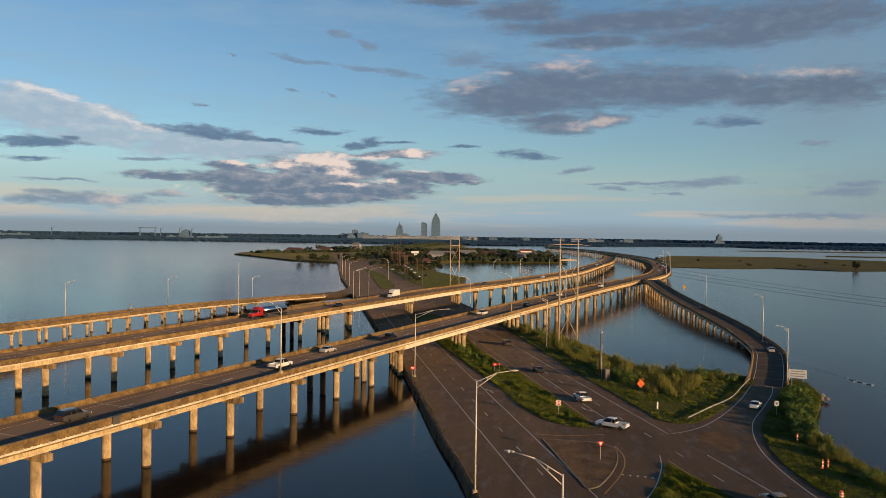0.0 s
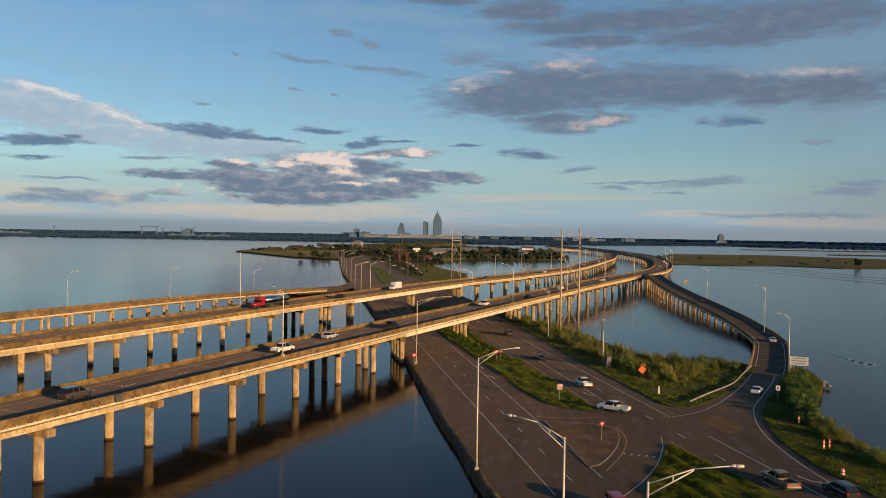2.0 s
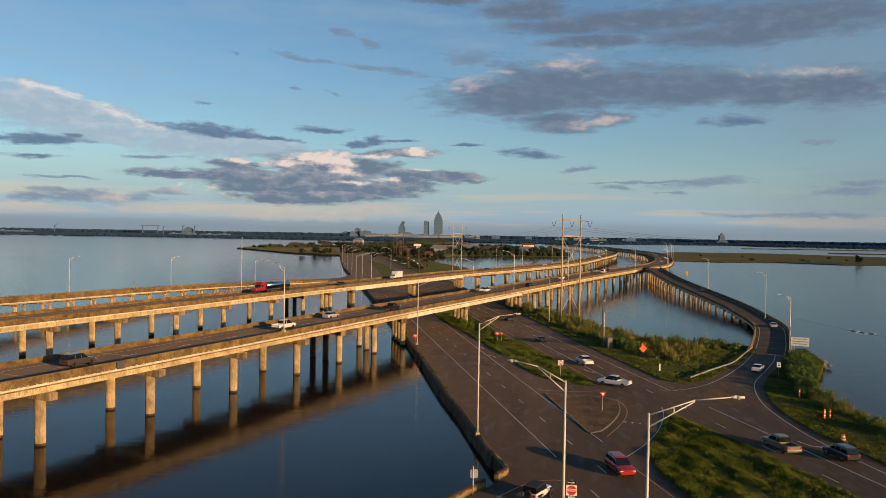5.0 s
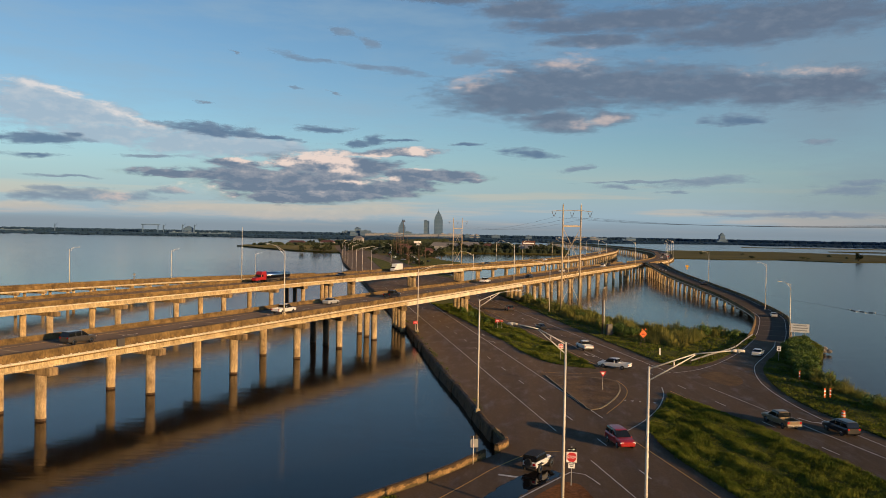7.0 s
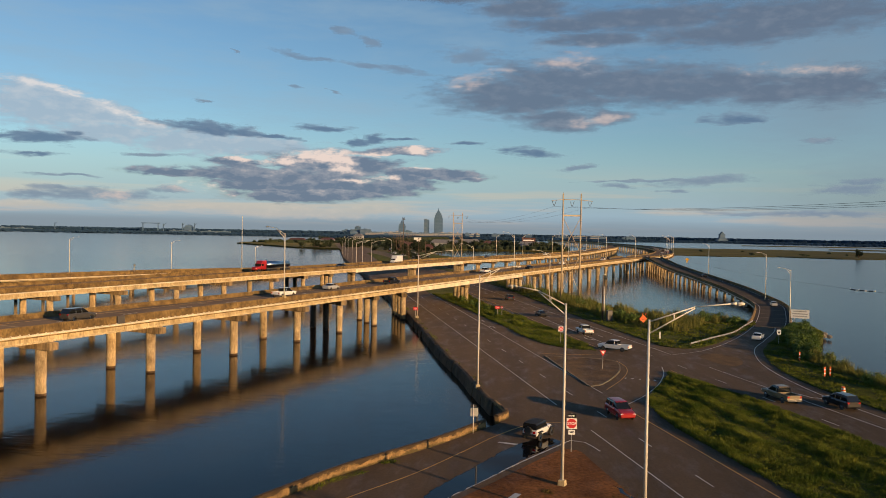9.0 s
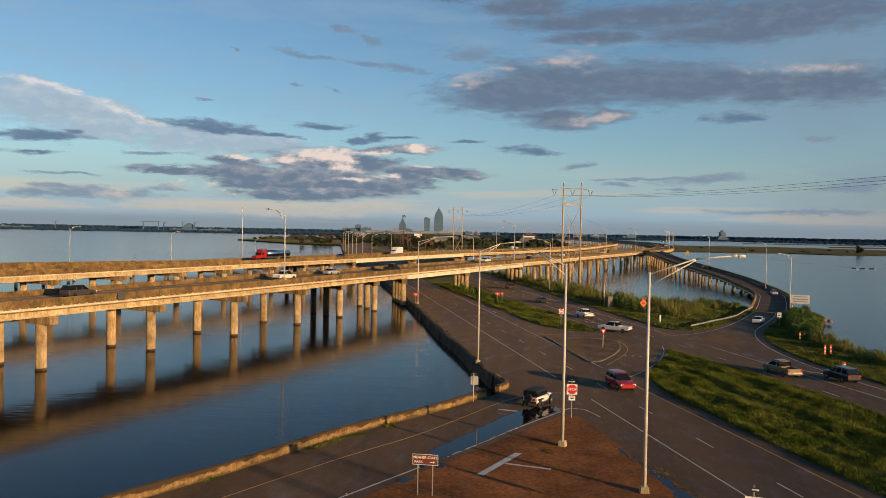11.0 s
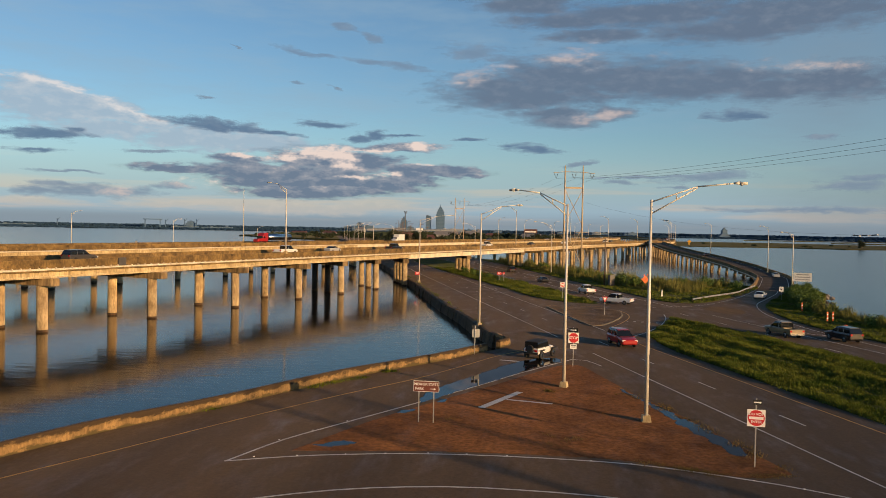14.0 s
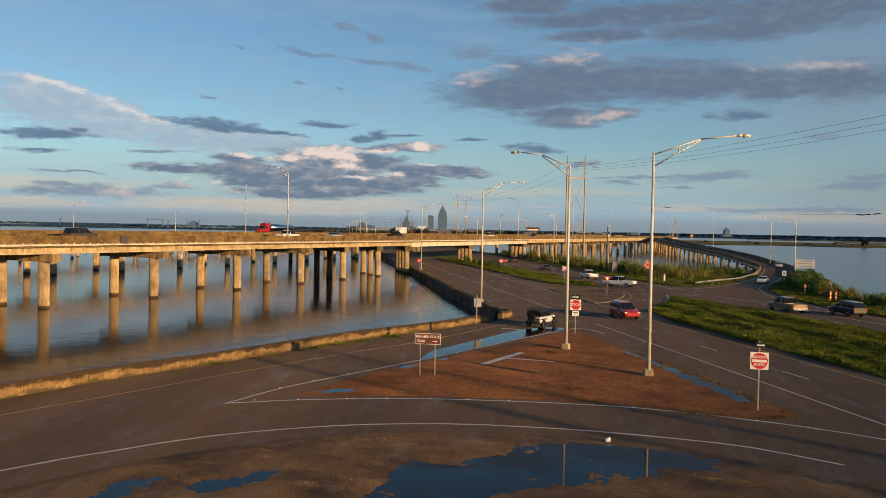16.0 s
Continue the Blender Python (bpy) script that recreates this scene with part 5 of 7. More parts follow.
for x, y, arm, rz in ((-82.6, 393.5, 6, 5), (-84.4, 418, 6, 5), (-77.8, 410, 6, 5), (-106, 492, 5, 10), (-122, 552, 5, 10), (-138, 614, 5, 10), (-155, 680, 5, 10), (9.6, 242.5, 5, 195), (-20, 345, 5, 195), (-92, 560, 5, 190)):
    street_lamp("street_lamp", "galvanised street lamp beside the causeway road", x, y, ROAD_Z, 14.6, arm, rz)


# ---- power line ----
def pylon(x, y, rz, label="tall steel H-frame pylon carrying three lines"):
    th = thing("power_pylon", label, "pylon", (x, y, 1.6), rz, group="power pylons")
    for sx in (-2.9, 2.9):
        bm = bmesh.new()
        tube(bm, (sx, 0, 0), (sx, 0, 33.9), 0.32, 0.2, 12)
        tube(bm, (sx, 0, 33.9), (sx, 0, 34.3), 0.07, 0.04, 6)
        part("pole", bm, PYLON, th)
    for y0 in (-0.22, 0.22):
        bm = bmesh.new()
        tube(bm, (-6.6, y0, 31.7), (-2.9, y0, 32.1), 0.06, 0.09, 6)
        tube(bm, (-2.9, y0, 32.1), (2.9, y0, 32.1), 0.09, 0.09, 6)
        tube(bm, (2.9, y0, 32.1), (6.6, y0, 31.7), 0.09, 0.06, 6)
        part("crossarm", bm, PYLON, th)
    bm = bmesh.new()
    box(bm, (0, 0, 27.1), (5.8, 0.2, 0.5))
    part("crossarm", bm, PYLON, th)
    for z0, z1 in ((15.5, 26.6), (3, 14.5)):
        for a, b in (((-2.9, 0, z0), (2.9, 0, z1)), ((2.9, 0, z0), (-2.9, 0, z1))):
            bm = bmesh.new()
            tube(bm, a, b, 0.09, 0.09, 6)
            part("brace", bm, PYLON, th)
    for sx in (-5.8, 0, 5.8):
        for dx in (-0.75, 0.75):
            bm = bmesh.new()
            tube(bm, (sx + dx, 0, 31.85), (sx, 0, 29.9), 0.035, 0.035, 6)
            for k in range(7):
                f = 0.25 + 0.09 * k
                tube(bm, (sx + dx * (1 - f), 0, 31.85 - 1.95 * f), (sx + dx * (1 - f - 0.04), 0, 31.85 - 1.95 * (f + 0.04)), 0.13, 0.06, 8)
            part("insulator", bm, DARKSTEEL, th)
    return th


# place and turn of each pylon along the line
PYL = [(-40.2, 511, 12), (16.4, 249.5, 12), (86.5, -20, 60)]
for x, y, rz in PYL:
    pylon(x, y, rz)


def wire(name, label, a, b, sag, rad, material=DARKSTEEL):
    bm = bmesh.new()
    a, b = Vector(a), Vector(b)
    pts = [a.lerp(b, k / 24) - Vector((0, 0, 4 * sag * (k / 24) * (1 - k / 24))) for k in range(25)]
    sweep(bm, pts, [(-rad, 0), (0, -rad), (rad, 0), (0, rad)])
    return tagged(part(name, bm, material), label, "power line", group="power lines")


for (x0, y0, r0), (x1, y1, r1) in zip(PYL, PYL[1:]):
    for o in (-5.8, 0, 5.8):
        a = (x0 + o * math.cos(radians(r0)), y0 + o * math.sin(radians(r0)), 31.5)
        b = (x1 + o * math.cos(radians(r1)), y1 + o * math.sin(radians(r1)), 31.5)
        wire("power_line", "thin sagging power conductor between pylons", a, b, 3.6, 0.022)


# a slack messenger cable hung lower on the same pylons, with storage brackets
CABLE = [(19.2, 250.1, 24.5), (87.9, -17.5, 24.5)]
wire("communication_cable", "dark slack cable hung below the power lines", *CABLE, 9.4, 0.012)


def on_cable(y):
    k = (CABLE[0][1] - y) / (CABLE[0][1] - CABLE[1][1])
    return Vector((CABLE[0][0] + k * (CABLE[1][0] - CABLE[0][0]), y, 24.5 - 4 * 9.4 * k * (1 - k)))


for y, n in ((126.2, 3), (193, 2)):
    p = on_cable(y)
    th = thing("cable_bracket", "dark cable storage bars with white ends on the cable", "cable bracket", tuple(p), group="cable brackets")
    for k in range(n):
        a, b = on_cable(y - 1.9 * k) - p, on_cable(y - 1.9 * k - 1.6) - p
        b.z += 0.12 * (k - 1)
        bm = bmesh.new()
        tube(bm, a, b, 0.085, 0.085, 8)
        bar = part("bar", bm, BLACK, th)
        for q, c in ((a, a.lerp(b, 0.14)), (b, b.lerp(a, 0.14))):
            bm = bmesh.new()
            tube(bm, q, c, 0.11, 0.11, 8)
            part("end_cap", bm, SIGN_WHITE, bar, "white end")


def utility_pole(x, y, h, arm=2.4, label="weathered wooden utility pole"):
    th = thing("utility_pole", label, "utility pole", (x, y, ROAD_Z - 0.3), 15, group="utility poles")
    bm = bmesh.new()
    tube(bm, (0, 0, 0), (0, 0, h), 0.2, 0.13, 8)
    part("pole", bm, WOOD, th)
    if arm:
        bm = bmesh.new()
        box(bm, (0, 0.16, h - 0.7), (arm, 0.12, 0.14))
        part("crossarm", bm, WOOD, th)
        for k in (-0.45, 0, 0.45):
            bm = bmesh.new()
            tube(bm, (k * arm, 0.16, h - 0.62), (k * arm, 0.16, h - 0.4), 0.06, 0.03, 6)
            part("insulator", bm, DARKSTEEL, th)
    return th


for x, y, h in ((-72, 560, 17), (-84, 600, 18), (-92, 640, 20), (-66, 520, 17), (-104, 690, 20), (-112, 735, 20), (-126, 800, 22), (-60, 500, 15), (-140, 870, 20), (-150, 960, 20), (-118, 770, 24)):
    utility_pole(x, y, h)
th = utility_pole(20.4, 191.5, 11.5, 0, "grey utility pole with a small lamp by the lagoon")
bm = bmesh.new()
tube(bm, (0.4, 0, 0), (0.4, 0, 8.8), 0.09, 0.07, 8)
part("conduit", bm, STEEL, th)
bm = bmesh.new()
tube(bm, (0, 0, 11.4), (0.5, 0, 11.7), 0.12, 0.16, 8)
part("lamp_head", bm, LENS, th)
th = thing("utility_cabinet", "dark grey utility cabinet in the reeds", "cabinet", (21.9, 190.5, ROAD_Z + 0.1), 20)
bm = bmesh.new()
box(bm, (0, 0, 1.3), (1.3, 1.0, 2.6))
bmesh.ops.bevel(bm, geom=bm.edges[:], offset=0.05, segments=1, affect="EDGES")
cab = part("body", bm, DARKSTEEL, th)
bm = bmesh.new()
box(bm, (0, -0.52, 1.3), (1.1, 0.05, 2.3))
part("door", bm, DARKSTEEL, th)
bm = bmesh.new()
box(bm, (0.42, -0.56, 1.3), (0.04, 0.06, 0.24))
part("handle", bm, STEEL, th)
th = thing("road_sign", "square road sign seen from its grey back at the seawall", "road sign", (-4.3, 80.6, ROAD_Z), 10)
bm = bmesh.new()
tube(bm, (0, 0, 0), (0, 0, 3.0), 0.045, 0.045, 8)
part("post", bm, STEEL, th)
bm = bmesh.new()
box(bm, (0.1, 0.07, 2.2), (0.8, 0.02, 0.9))
bmesh.ops.bevel(bm, geom=[e for e in bm.edges if abs(e.verts[0].co.y - e.verts[1].co.y) > 0.01], offset=0.06, segments=2, affect="EDGES")
part("plate", bm, SIGN_BACK, th, "unpainted grey back of the plate")
bm = bmesh.new()
box(bm, (0, 0.07, 2.85), (0.62, 0.02, 0.26))
part("top_plate", bm, BLACK, th, "small black plate")


# ---- signs ----
def plate(bm, outline, y0, y1):
    f = [bm.verts.new((x, y0, z)) for x, z in outline]
    b = [bm.verts.new((x, y1, z)) for x, z in outline]
    bm.faces.new(f)
    bm.faces.new(b[::-1])
    for i in range(len(f)):
        j = (i + 1) % len(f)
        bm.faces.new((f[i], b[i], b[j], f[j]))


def ngon(n, r, cx=0.0, cz=0.0, turn=0.0):
    return [(cx + r * math.cos(turn + 2 * math.pi * i / n), cz + r * math.sin(turn + 2 * math.pi * i / n)) for i in range(n)]


def rect(cx, cz, w, h):
    return [(cx - w / 2, cz - h / 2), (cx + w / 2, cz - h / 2), (cx + w / 2, cz + h / 2), (cx - w / 2, cz + h / 2)]


def face(name, outlines, y, material, parent, label=""):
    bm = bmesh.new()
    for o in outlines:
        plate(bm, o, y, y + 0.006)
    return part(name, bm, material, parent, label)


def lettering(text, size, x, y, z, material, parent):
    cu = bpy.data.curves.new("lettering", "FONT")
    cu.body, cu.size, cu.align_x, cu.align_y, cu.extrude, cu.offset = text, size, "CENTER", "CENTER", 0.002, size * 0.018
    tmp = new("lettering", cu)
    me = bpy.data.meshes.new_from_object(tmp.evaluated_get(bpy.context.evaluated_depsgraph_get()))
    bpy.data.objects.remove(tmp)
    me.materials.clear()
    me.materials.append(material)
    ob = new("lettering", me)
    ob.parent = parent
    ob.matrix_basis = pose(x, y, z, 90, 0, 0)
    return ob


def post(th, h, x=0.0, w=0.07, material=SIGN_BACK):
    bm = bmesh.new()
    box(bm, (x, 0.05, h / 2), (w, w, h))
    part("post", bm, material, th)


def sign(name, label, x, y, rz, z=None):
    return thing(name, label, "road sign", (x, y, ROAD_Z if z is None else z), rz)


def one_way(th, z, rz=0):
    p = face("one_way_plate", [rect(0, z, 0.8, 0.34)], -0.05, SIGN_BLACK, th)
    face("arrow", [[(-0.32, z - 0.05), (0.14, z - 0.05), (0.14, z - 0.09), (0.31, z), (0.14, z + 0.09), (0.14, z + 0.05), (-0.32, z + 0.05)]], -0.06, SIGN_WHITE, p)
    face("lettering_bar", [rect(-0.08, z, 0.34, 0.04)], -0.066, SIGN_BLACK, p)


th = sign("stop_sign", "red stop sign with a one-way plate above it", 5.4, 75.2, 2)
post(th, 3.75)
face("board", [rect(0, 2.75, 1.0, 1.0)], -0.02, SIGN_WHITE, th)
p = face("stop_face", [ngon(8, 0.485, 0, 2.75, math.pi / 8)], -0.03, SIGN_RED, th)
lettering("STOP", 0.36, 0, -0.034, 2.75, SIGN_WHITE, p)
one_way(th, 3.5)
p = face("plaque", [rect(0, 1.92, 0.62, 0.46)], -0.02, SIGN_WHITE, th, "small white plaque under the stop sign")
face("lettering_bar", [rect(0, 2.02, 0.45, 0.07), rect(0, 1.88, 0.35, 0.07)], -0.028, BLACK, p)


def do_not_enter(x, y, rz, top=True, low=False):
    th = sign("no_entry_sign", "white square no-entry sign with a red disc", x, y, rz)
    post(th, 3.85 if top else 3.2)
    face("board", [rect(0, 2.75, 0.95, 0.95)], -0.02, SIGN_WHITE, th)
    p = face("disc", [ngon(32, 0.44, 0, 2.75)], -0.03, SIGN_RED, th)
    face("bar", [rect(0, 2.75, 0.74, 0.15)], -0.038, SIGN_WHITE, p)
    lettering("DO NOT", 0.19, 0, -0.038, 2.96, SIGN_WHITE, p)
    lettering("ENTER", 0.19, 0, -0.038, 2.54, SIGN_WHITE, p)
    if top:
        p = face("street_plate", [rect(0.05, 3.62, 0.48, 0.26)], -0.02, BLACK, th)
        face("lettering_bar", [rect(0.02, 3.62, 0.3, 0.06), [(0.17, 3.55), (0.27, 3.62), (0.17, 3.69)]], -0.03, SIGN_WHITE, p)


do_not_enter(13.35, 44.5, -8)
do_not_enter(8.3, 150.2, 10, False)
th = sign("park_sign", "brown state park sign on two steel posts", -5.8, 51.3, -3)
for x in (-0.5, 0.5):
    post(th, 2.75, x)
p = face("board", [rect(0, 2.42, 1.72, 0.72)], -0.02, SIGN_WHITE, th)
p = face("panel", [rect(0, 2.42, 1.66, 0.66)], -0.03, SIGN_BROWN, p)
lettering("MEAHER STATE", 0.235, 0, -0.038, 2.56, SIGN_WHITE, p)
lettering("PARK", 0.235, -0.45, -0.038, 2.26, SIGN_WHITE, p)
face("arrow", [[(0.3, 2.245), (0.52, 2.245), (0.52, 2.19), (0.66, 2.27), (0.52, 2.35), (0.52, 2.295), (0.3, 2.295)]], -0.038, SIGN_WHITE, p)

th = sign("yield_sign", "red and white triangular yield sign", 13.3, 122.5, 8)
post(th, 2.9)
face("board", [[(-0.52, 2.95), (0, 2.05), (0.52, 2.95)]], -0.02, SIGN_RED, th)
face("centre", [[(-0.26, 2.8), (0, 2.35), (0.26, 2.8)]], -0.03, SIGN_WHITE, th)
for x, y, rz, label in ((-5.0, 195, 12, "red wrong-way sign on the median"), (-24.4, 186.2, 12, "red wrong-way sign by the lamp post"), (-3.9, 195.6, 12, "red wrong-way sign on the median")):
    th = sign("wrong_way_sign", label, x, y, rz)
    post(th, 2.6)
    p = face("board", [rect(0, 2.25, 1.1 if x != -3.9 else 0.6, 0.75 if x != -3.9 else 0.5)], -0.02, SIGN_RED, th)
    face("lettering_bar", [rect(0, 2.36, 0.7, 0.09), rect(0, 2.14, 0.5, 0.09)] if x != -3.9 else [rect(0, 2.25, 0.4, 0.08)], -0.03, SIGN_WHITE, p)
th = sign("work_zone_sign", "orange diamond work-zone sign on a leaning stand", 27.0, 171.8, 10)
for x in (-0.35, 0.35):
    bm = bmesh.new()
    tube(bm, (x * 1.8, 0.2, 0), (x * 0.3, 0.05, 2.6), 0.05, 0.04, 6)
    part("leg", bm, WOOD, th)
face("board", [ngon(4, 0.86, 0, 2.9)], -0.03, SIGN_ORANGE, th)
face("lettering_bar", [rect(0, 3.05, 0.6, 0.1), rect(0, 2.8, 0.75, 0.1)], -0.04, BLACK, th)
for x in (-0.35, 0.35):
    face("flag", [[(x, 3.6), (x + 0.35, 3.9), (x + 0.05, 4.05)]], 0.02, SIGN_ORANGE, th)
th = sign("marker_post", "short pale marker post on the verge", 28.5, 160, 0)
bm = bmesh.new()
box(bm, (0, 0, 0.8), (0.28, 0.06, 1.6))
part("post", bm, SIGN_WHITE, th)
face("reflector", [rect(0, 1.42, 0.2, 0.2)], -0.045, STEEL, th)
th = sign("guide_sign", "large white guide sign on posts beside the on-ramp", 65.0, 187.8, -22)
for x in (-1.2, 1.2):
    post(th, 4.2, x, 0.14)
p = face("board", [rect(0, 3.35, 3.9, 2.0)], -0.04, SIGN_WHITE, th)
face("lettering_bar", [rect(0, 3.95, 2.8, 0.2), rect(0, 3.38, 3.2, 0.2), rect(0, 2.82, 3.0, 0.2)], -0.05, SIGN_BACK, p)
th = sign("speed_sign", "small white sign at the start of the ramp", 50.9, 158.2, -15)
post(th, 2.9)
p = face("board", [rect(0, 2.45, 0.75, 0.95)], -0.03, SIGN_WHITE, th)
face("lettering_bar", [rect(0, 2.65, 0.5, 0.1), rect(0, 2.35, 0.35, 0.3)], -0.04, DARKSTEEL, p)
th = sign("curve_sign", "yellow diamond warning sign on the ramp parapet", 85.2, 408, -10, 8.6)
post(th, 3.2)
face("board", [ngon(4, 0.95, 0, 2.5)], -0.03, SIGN_YELLOW, th)
face("plaque", [rect(0, 1.25, 0.8, 0.7)], -0.03, SIGN_YELLOW, th)
th = sign("gantry_sign", "small yellow sign assembly on the off-ramp", -144, 282, 10, 5.2)
post(th, 3.4)
face("board", [ngon(4, 0.6, 0, 2.9)], -0.03, SIGN_BACK, th)
face("plaque", [rect(0, 1.6, 0.7, 0.8)], -0.03, SIGN_BACK, th)
for x, y, rz in ((47.9, 138, 0), (46.2, 122.4, 12), (47.2, 122.9, -14)):
    th = thing("delineator_panel", "leaning orange and white barrier panel in the grass", "delineator", (x, y, ROAD_Z + 0.05), rz)
    bm = bmesh.new()
    box(bm, (0, 0, 0.75), (0.22, 0.06, 1.5))
    part("panel", bm, SIGN_ORANGE, th)
    face("stripe", [rect(0, 0.55, 0.22, 0.18), rect(0, 1.1, 0.22, 0.18)], -0.045, SIGN_WHITE, th)
th = thing("traffic_barrel", "orange traffic barrel with white bands", "traffic barrel", (43.6, 109.0, ROAD_Z + 0.1))
for k in range(5):
    bm = bmesh.new()
    tube(bm, (0, 0, 0.05 + 0.19 * k), (0, 0, 0.05 + 0.19 * (k + 1)), 0.31 - 0.02 * k, 0.30 - 0.02 * k, 14)
    part("band", bm, SIGN_ORANGE if k % 2 == 0 else SIGN_WHITE, th)
bm = bmesh.new()
tube(bm, (0, 0, 0), (0, 0, 0.06), 0.42, 0.4, 14)
part("base", bm, BLACK, th)

# guardrail of the on-ramp
th = thing("guardrail", "galvanised guardrail curving along the verge", "guardrail")
rail = smooth_path([(32.6, 151.2, ROAD_Z), (38.6, 160.6, ROAD_Z), (45.8, 171.5, ROAD_Z), (51.4, 184, ROAD_Z), (56.8, 196, ROAD_Z)], 1.9)
bm = bmesh.new()
sweep(bm, rail, [(0, 0.45), (0.05, 0.5), (0, 0.58), (0.05, 0.66), (0, 0.75), (-0.02, 0.75), (0.03, 0.66), (-0.02, 0.58), (0.03, 0.5), (-0.02, 0.45)])
part("rail", bm, SIGN_BACK, th)
for p in rail[::2]:
    bm = bmesh.new()
    box(bm, (p.x, p.y, p.z + 0.32), (0.14, 0.14, 0.78))
    part("post", bm, WOOD, th)
th = thing("guardrail", "guardrail on the narrow median by the bridge pier", "guardrail")
rail = [Vector((*cross(50.5, y), ROAD_Z + 0.1)) for y in range(196, 250, 2)]
bm = bmesh.new()
sweep(bm, rail, [(0, 0.45), (0.05, 0.5), (0, 0.58), (0.05, 0.66), (0, 0.75), (-0.02, 0.75), (0.03, 0.66), (-0.02, 0.58), (0.03, 0.5), (-0.02, 0.45)])
part("rail", bm, SIGN_BACK, th)
for p in rail:
    bm = bmesh.new()
    box(bm, (p.x, p.y, p.z + 0.3), (0.14, 0.14, 0.8))
    part("post", bm, WOOD, th)

# ---- conduit on the near face of the first viaduct ----
for s0, s1 in zip(arc(B1, BENTS1)[1:12], arc(B1, BENTS1)[2:13]):
    bm = bmesh.new()
    run = [at1(s0 + (s1 - s0) * k / 3)[0] for k in range(4)]
    # The dark parapet colour here paints the shadow line below the deck ledge.
    sweep(bm, run, [(1.63, -0.74), (1.75, -0.74), (1.75, -0.62), (1.63, -0.62)])
    part("conduit", bm, PARAPET, bridge1, "conduit coloured dark as the shadow line under the ledge")
    n = int((s1 - s0) / 1.25)
    for k in range(n):
        p, side, d = at1(s0 + (k + 0.5) * (s1 - s0) / n)
        q = p + side * 1.7
        bm = bmesh.new()
        box(bm, (q.x, q.y, p.z - 0.3), (0.28, 0.1, 0.26), math.atan2(side.y, side.x))
        part("bracket", bm, GIRDER, bridge1)
p, side, d = at1(arc(B1, [107])[0])
q = p + side * 1.75
bm = bmesh.new()
box(bm, (q.x, q.y, p.z + 0.25), (0.35, 1.3, 1.1), math.atan2(side.y, side.x))
bmesh.ops.bevel(bm, geom=bm.edges[:], offset=0.03, segments=1, affect="EDGES")
part("junction_box", bm, DARKSTEEL, bridge1, "dark metal junction box")


# ---- vehicles ----
def loft(bm, stations, smooth=True):
    """Rings of half cross-sections (y, z), mirrored, along x."""
    rings = []
    for x, half in stations:
        ring = [(y, z) for y, z in half] + [(-y, z) for y, z in half[::-1]]
        rings.append([bm.verts.new((x, y, z)) for y, z in ring])
    n = len(rings[0])
    for a, b in zip(rings, rings[1:]):
        for i in range(n):
            bm.faces.new((a[i], a[(i + 1) % n], b[(i + 1) % n], b[i]))
    bm.faces.new(rings[0][::-1])
    bm.faces.new(rings[-1])


def wheel(th, x, y, r, w=0.22):
    s = 1 if y > 0 else -1
    bm = bmesh.new()
    tube(bm, (x, y - s * w, r), (x, y, r), r, r, 16)
    t = part("wheel", bm, BLACK, th)
    bm = bmesh.new()
    tube(bm, (x, y - s * 0.02, r), (x, y + s * 0.012, r), r * 0.62, r * 0.5, 12)
    part("rim", bm, CHROME, t)


def lamps(th, xf, xr, y, zf, zr):
    for s in (-1, 1):
        bm = bmesh.new()
        box(bm, (xf, s * y, zf), (0.08, 0.34, 0.15))
        part("headlight", bm, HEAD, th)
        bm = bmesh.new()
        box(bm, (xr, s * y, zr), (0.08, 0.26, 0.22))
        part("taillight", bm, TAIL, th)


def sec(w, z0, z1, z2, t=0.9):
    """Half cross-section: sill, side, shoulder and top."""
    return [(w * 0.9, z0), (w, z0 + 0.12), (w, z1), (w * t, z2), (w * 0.5, z2 + 0.015)]


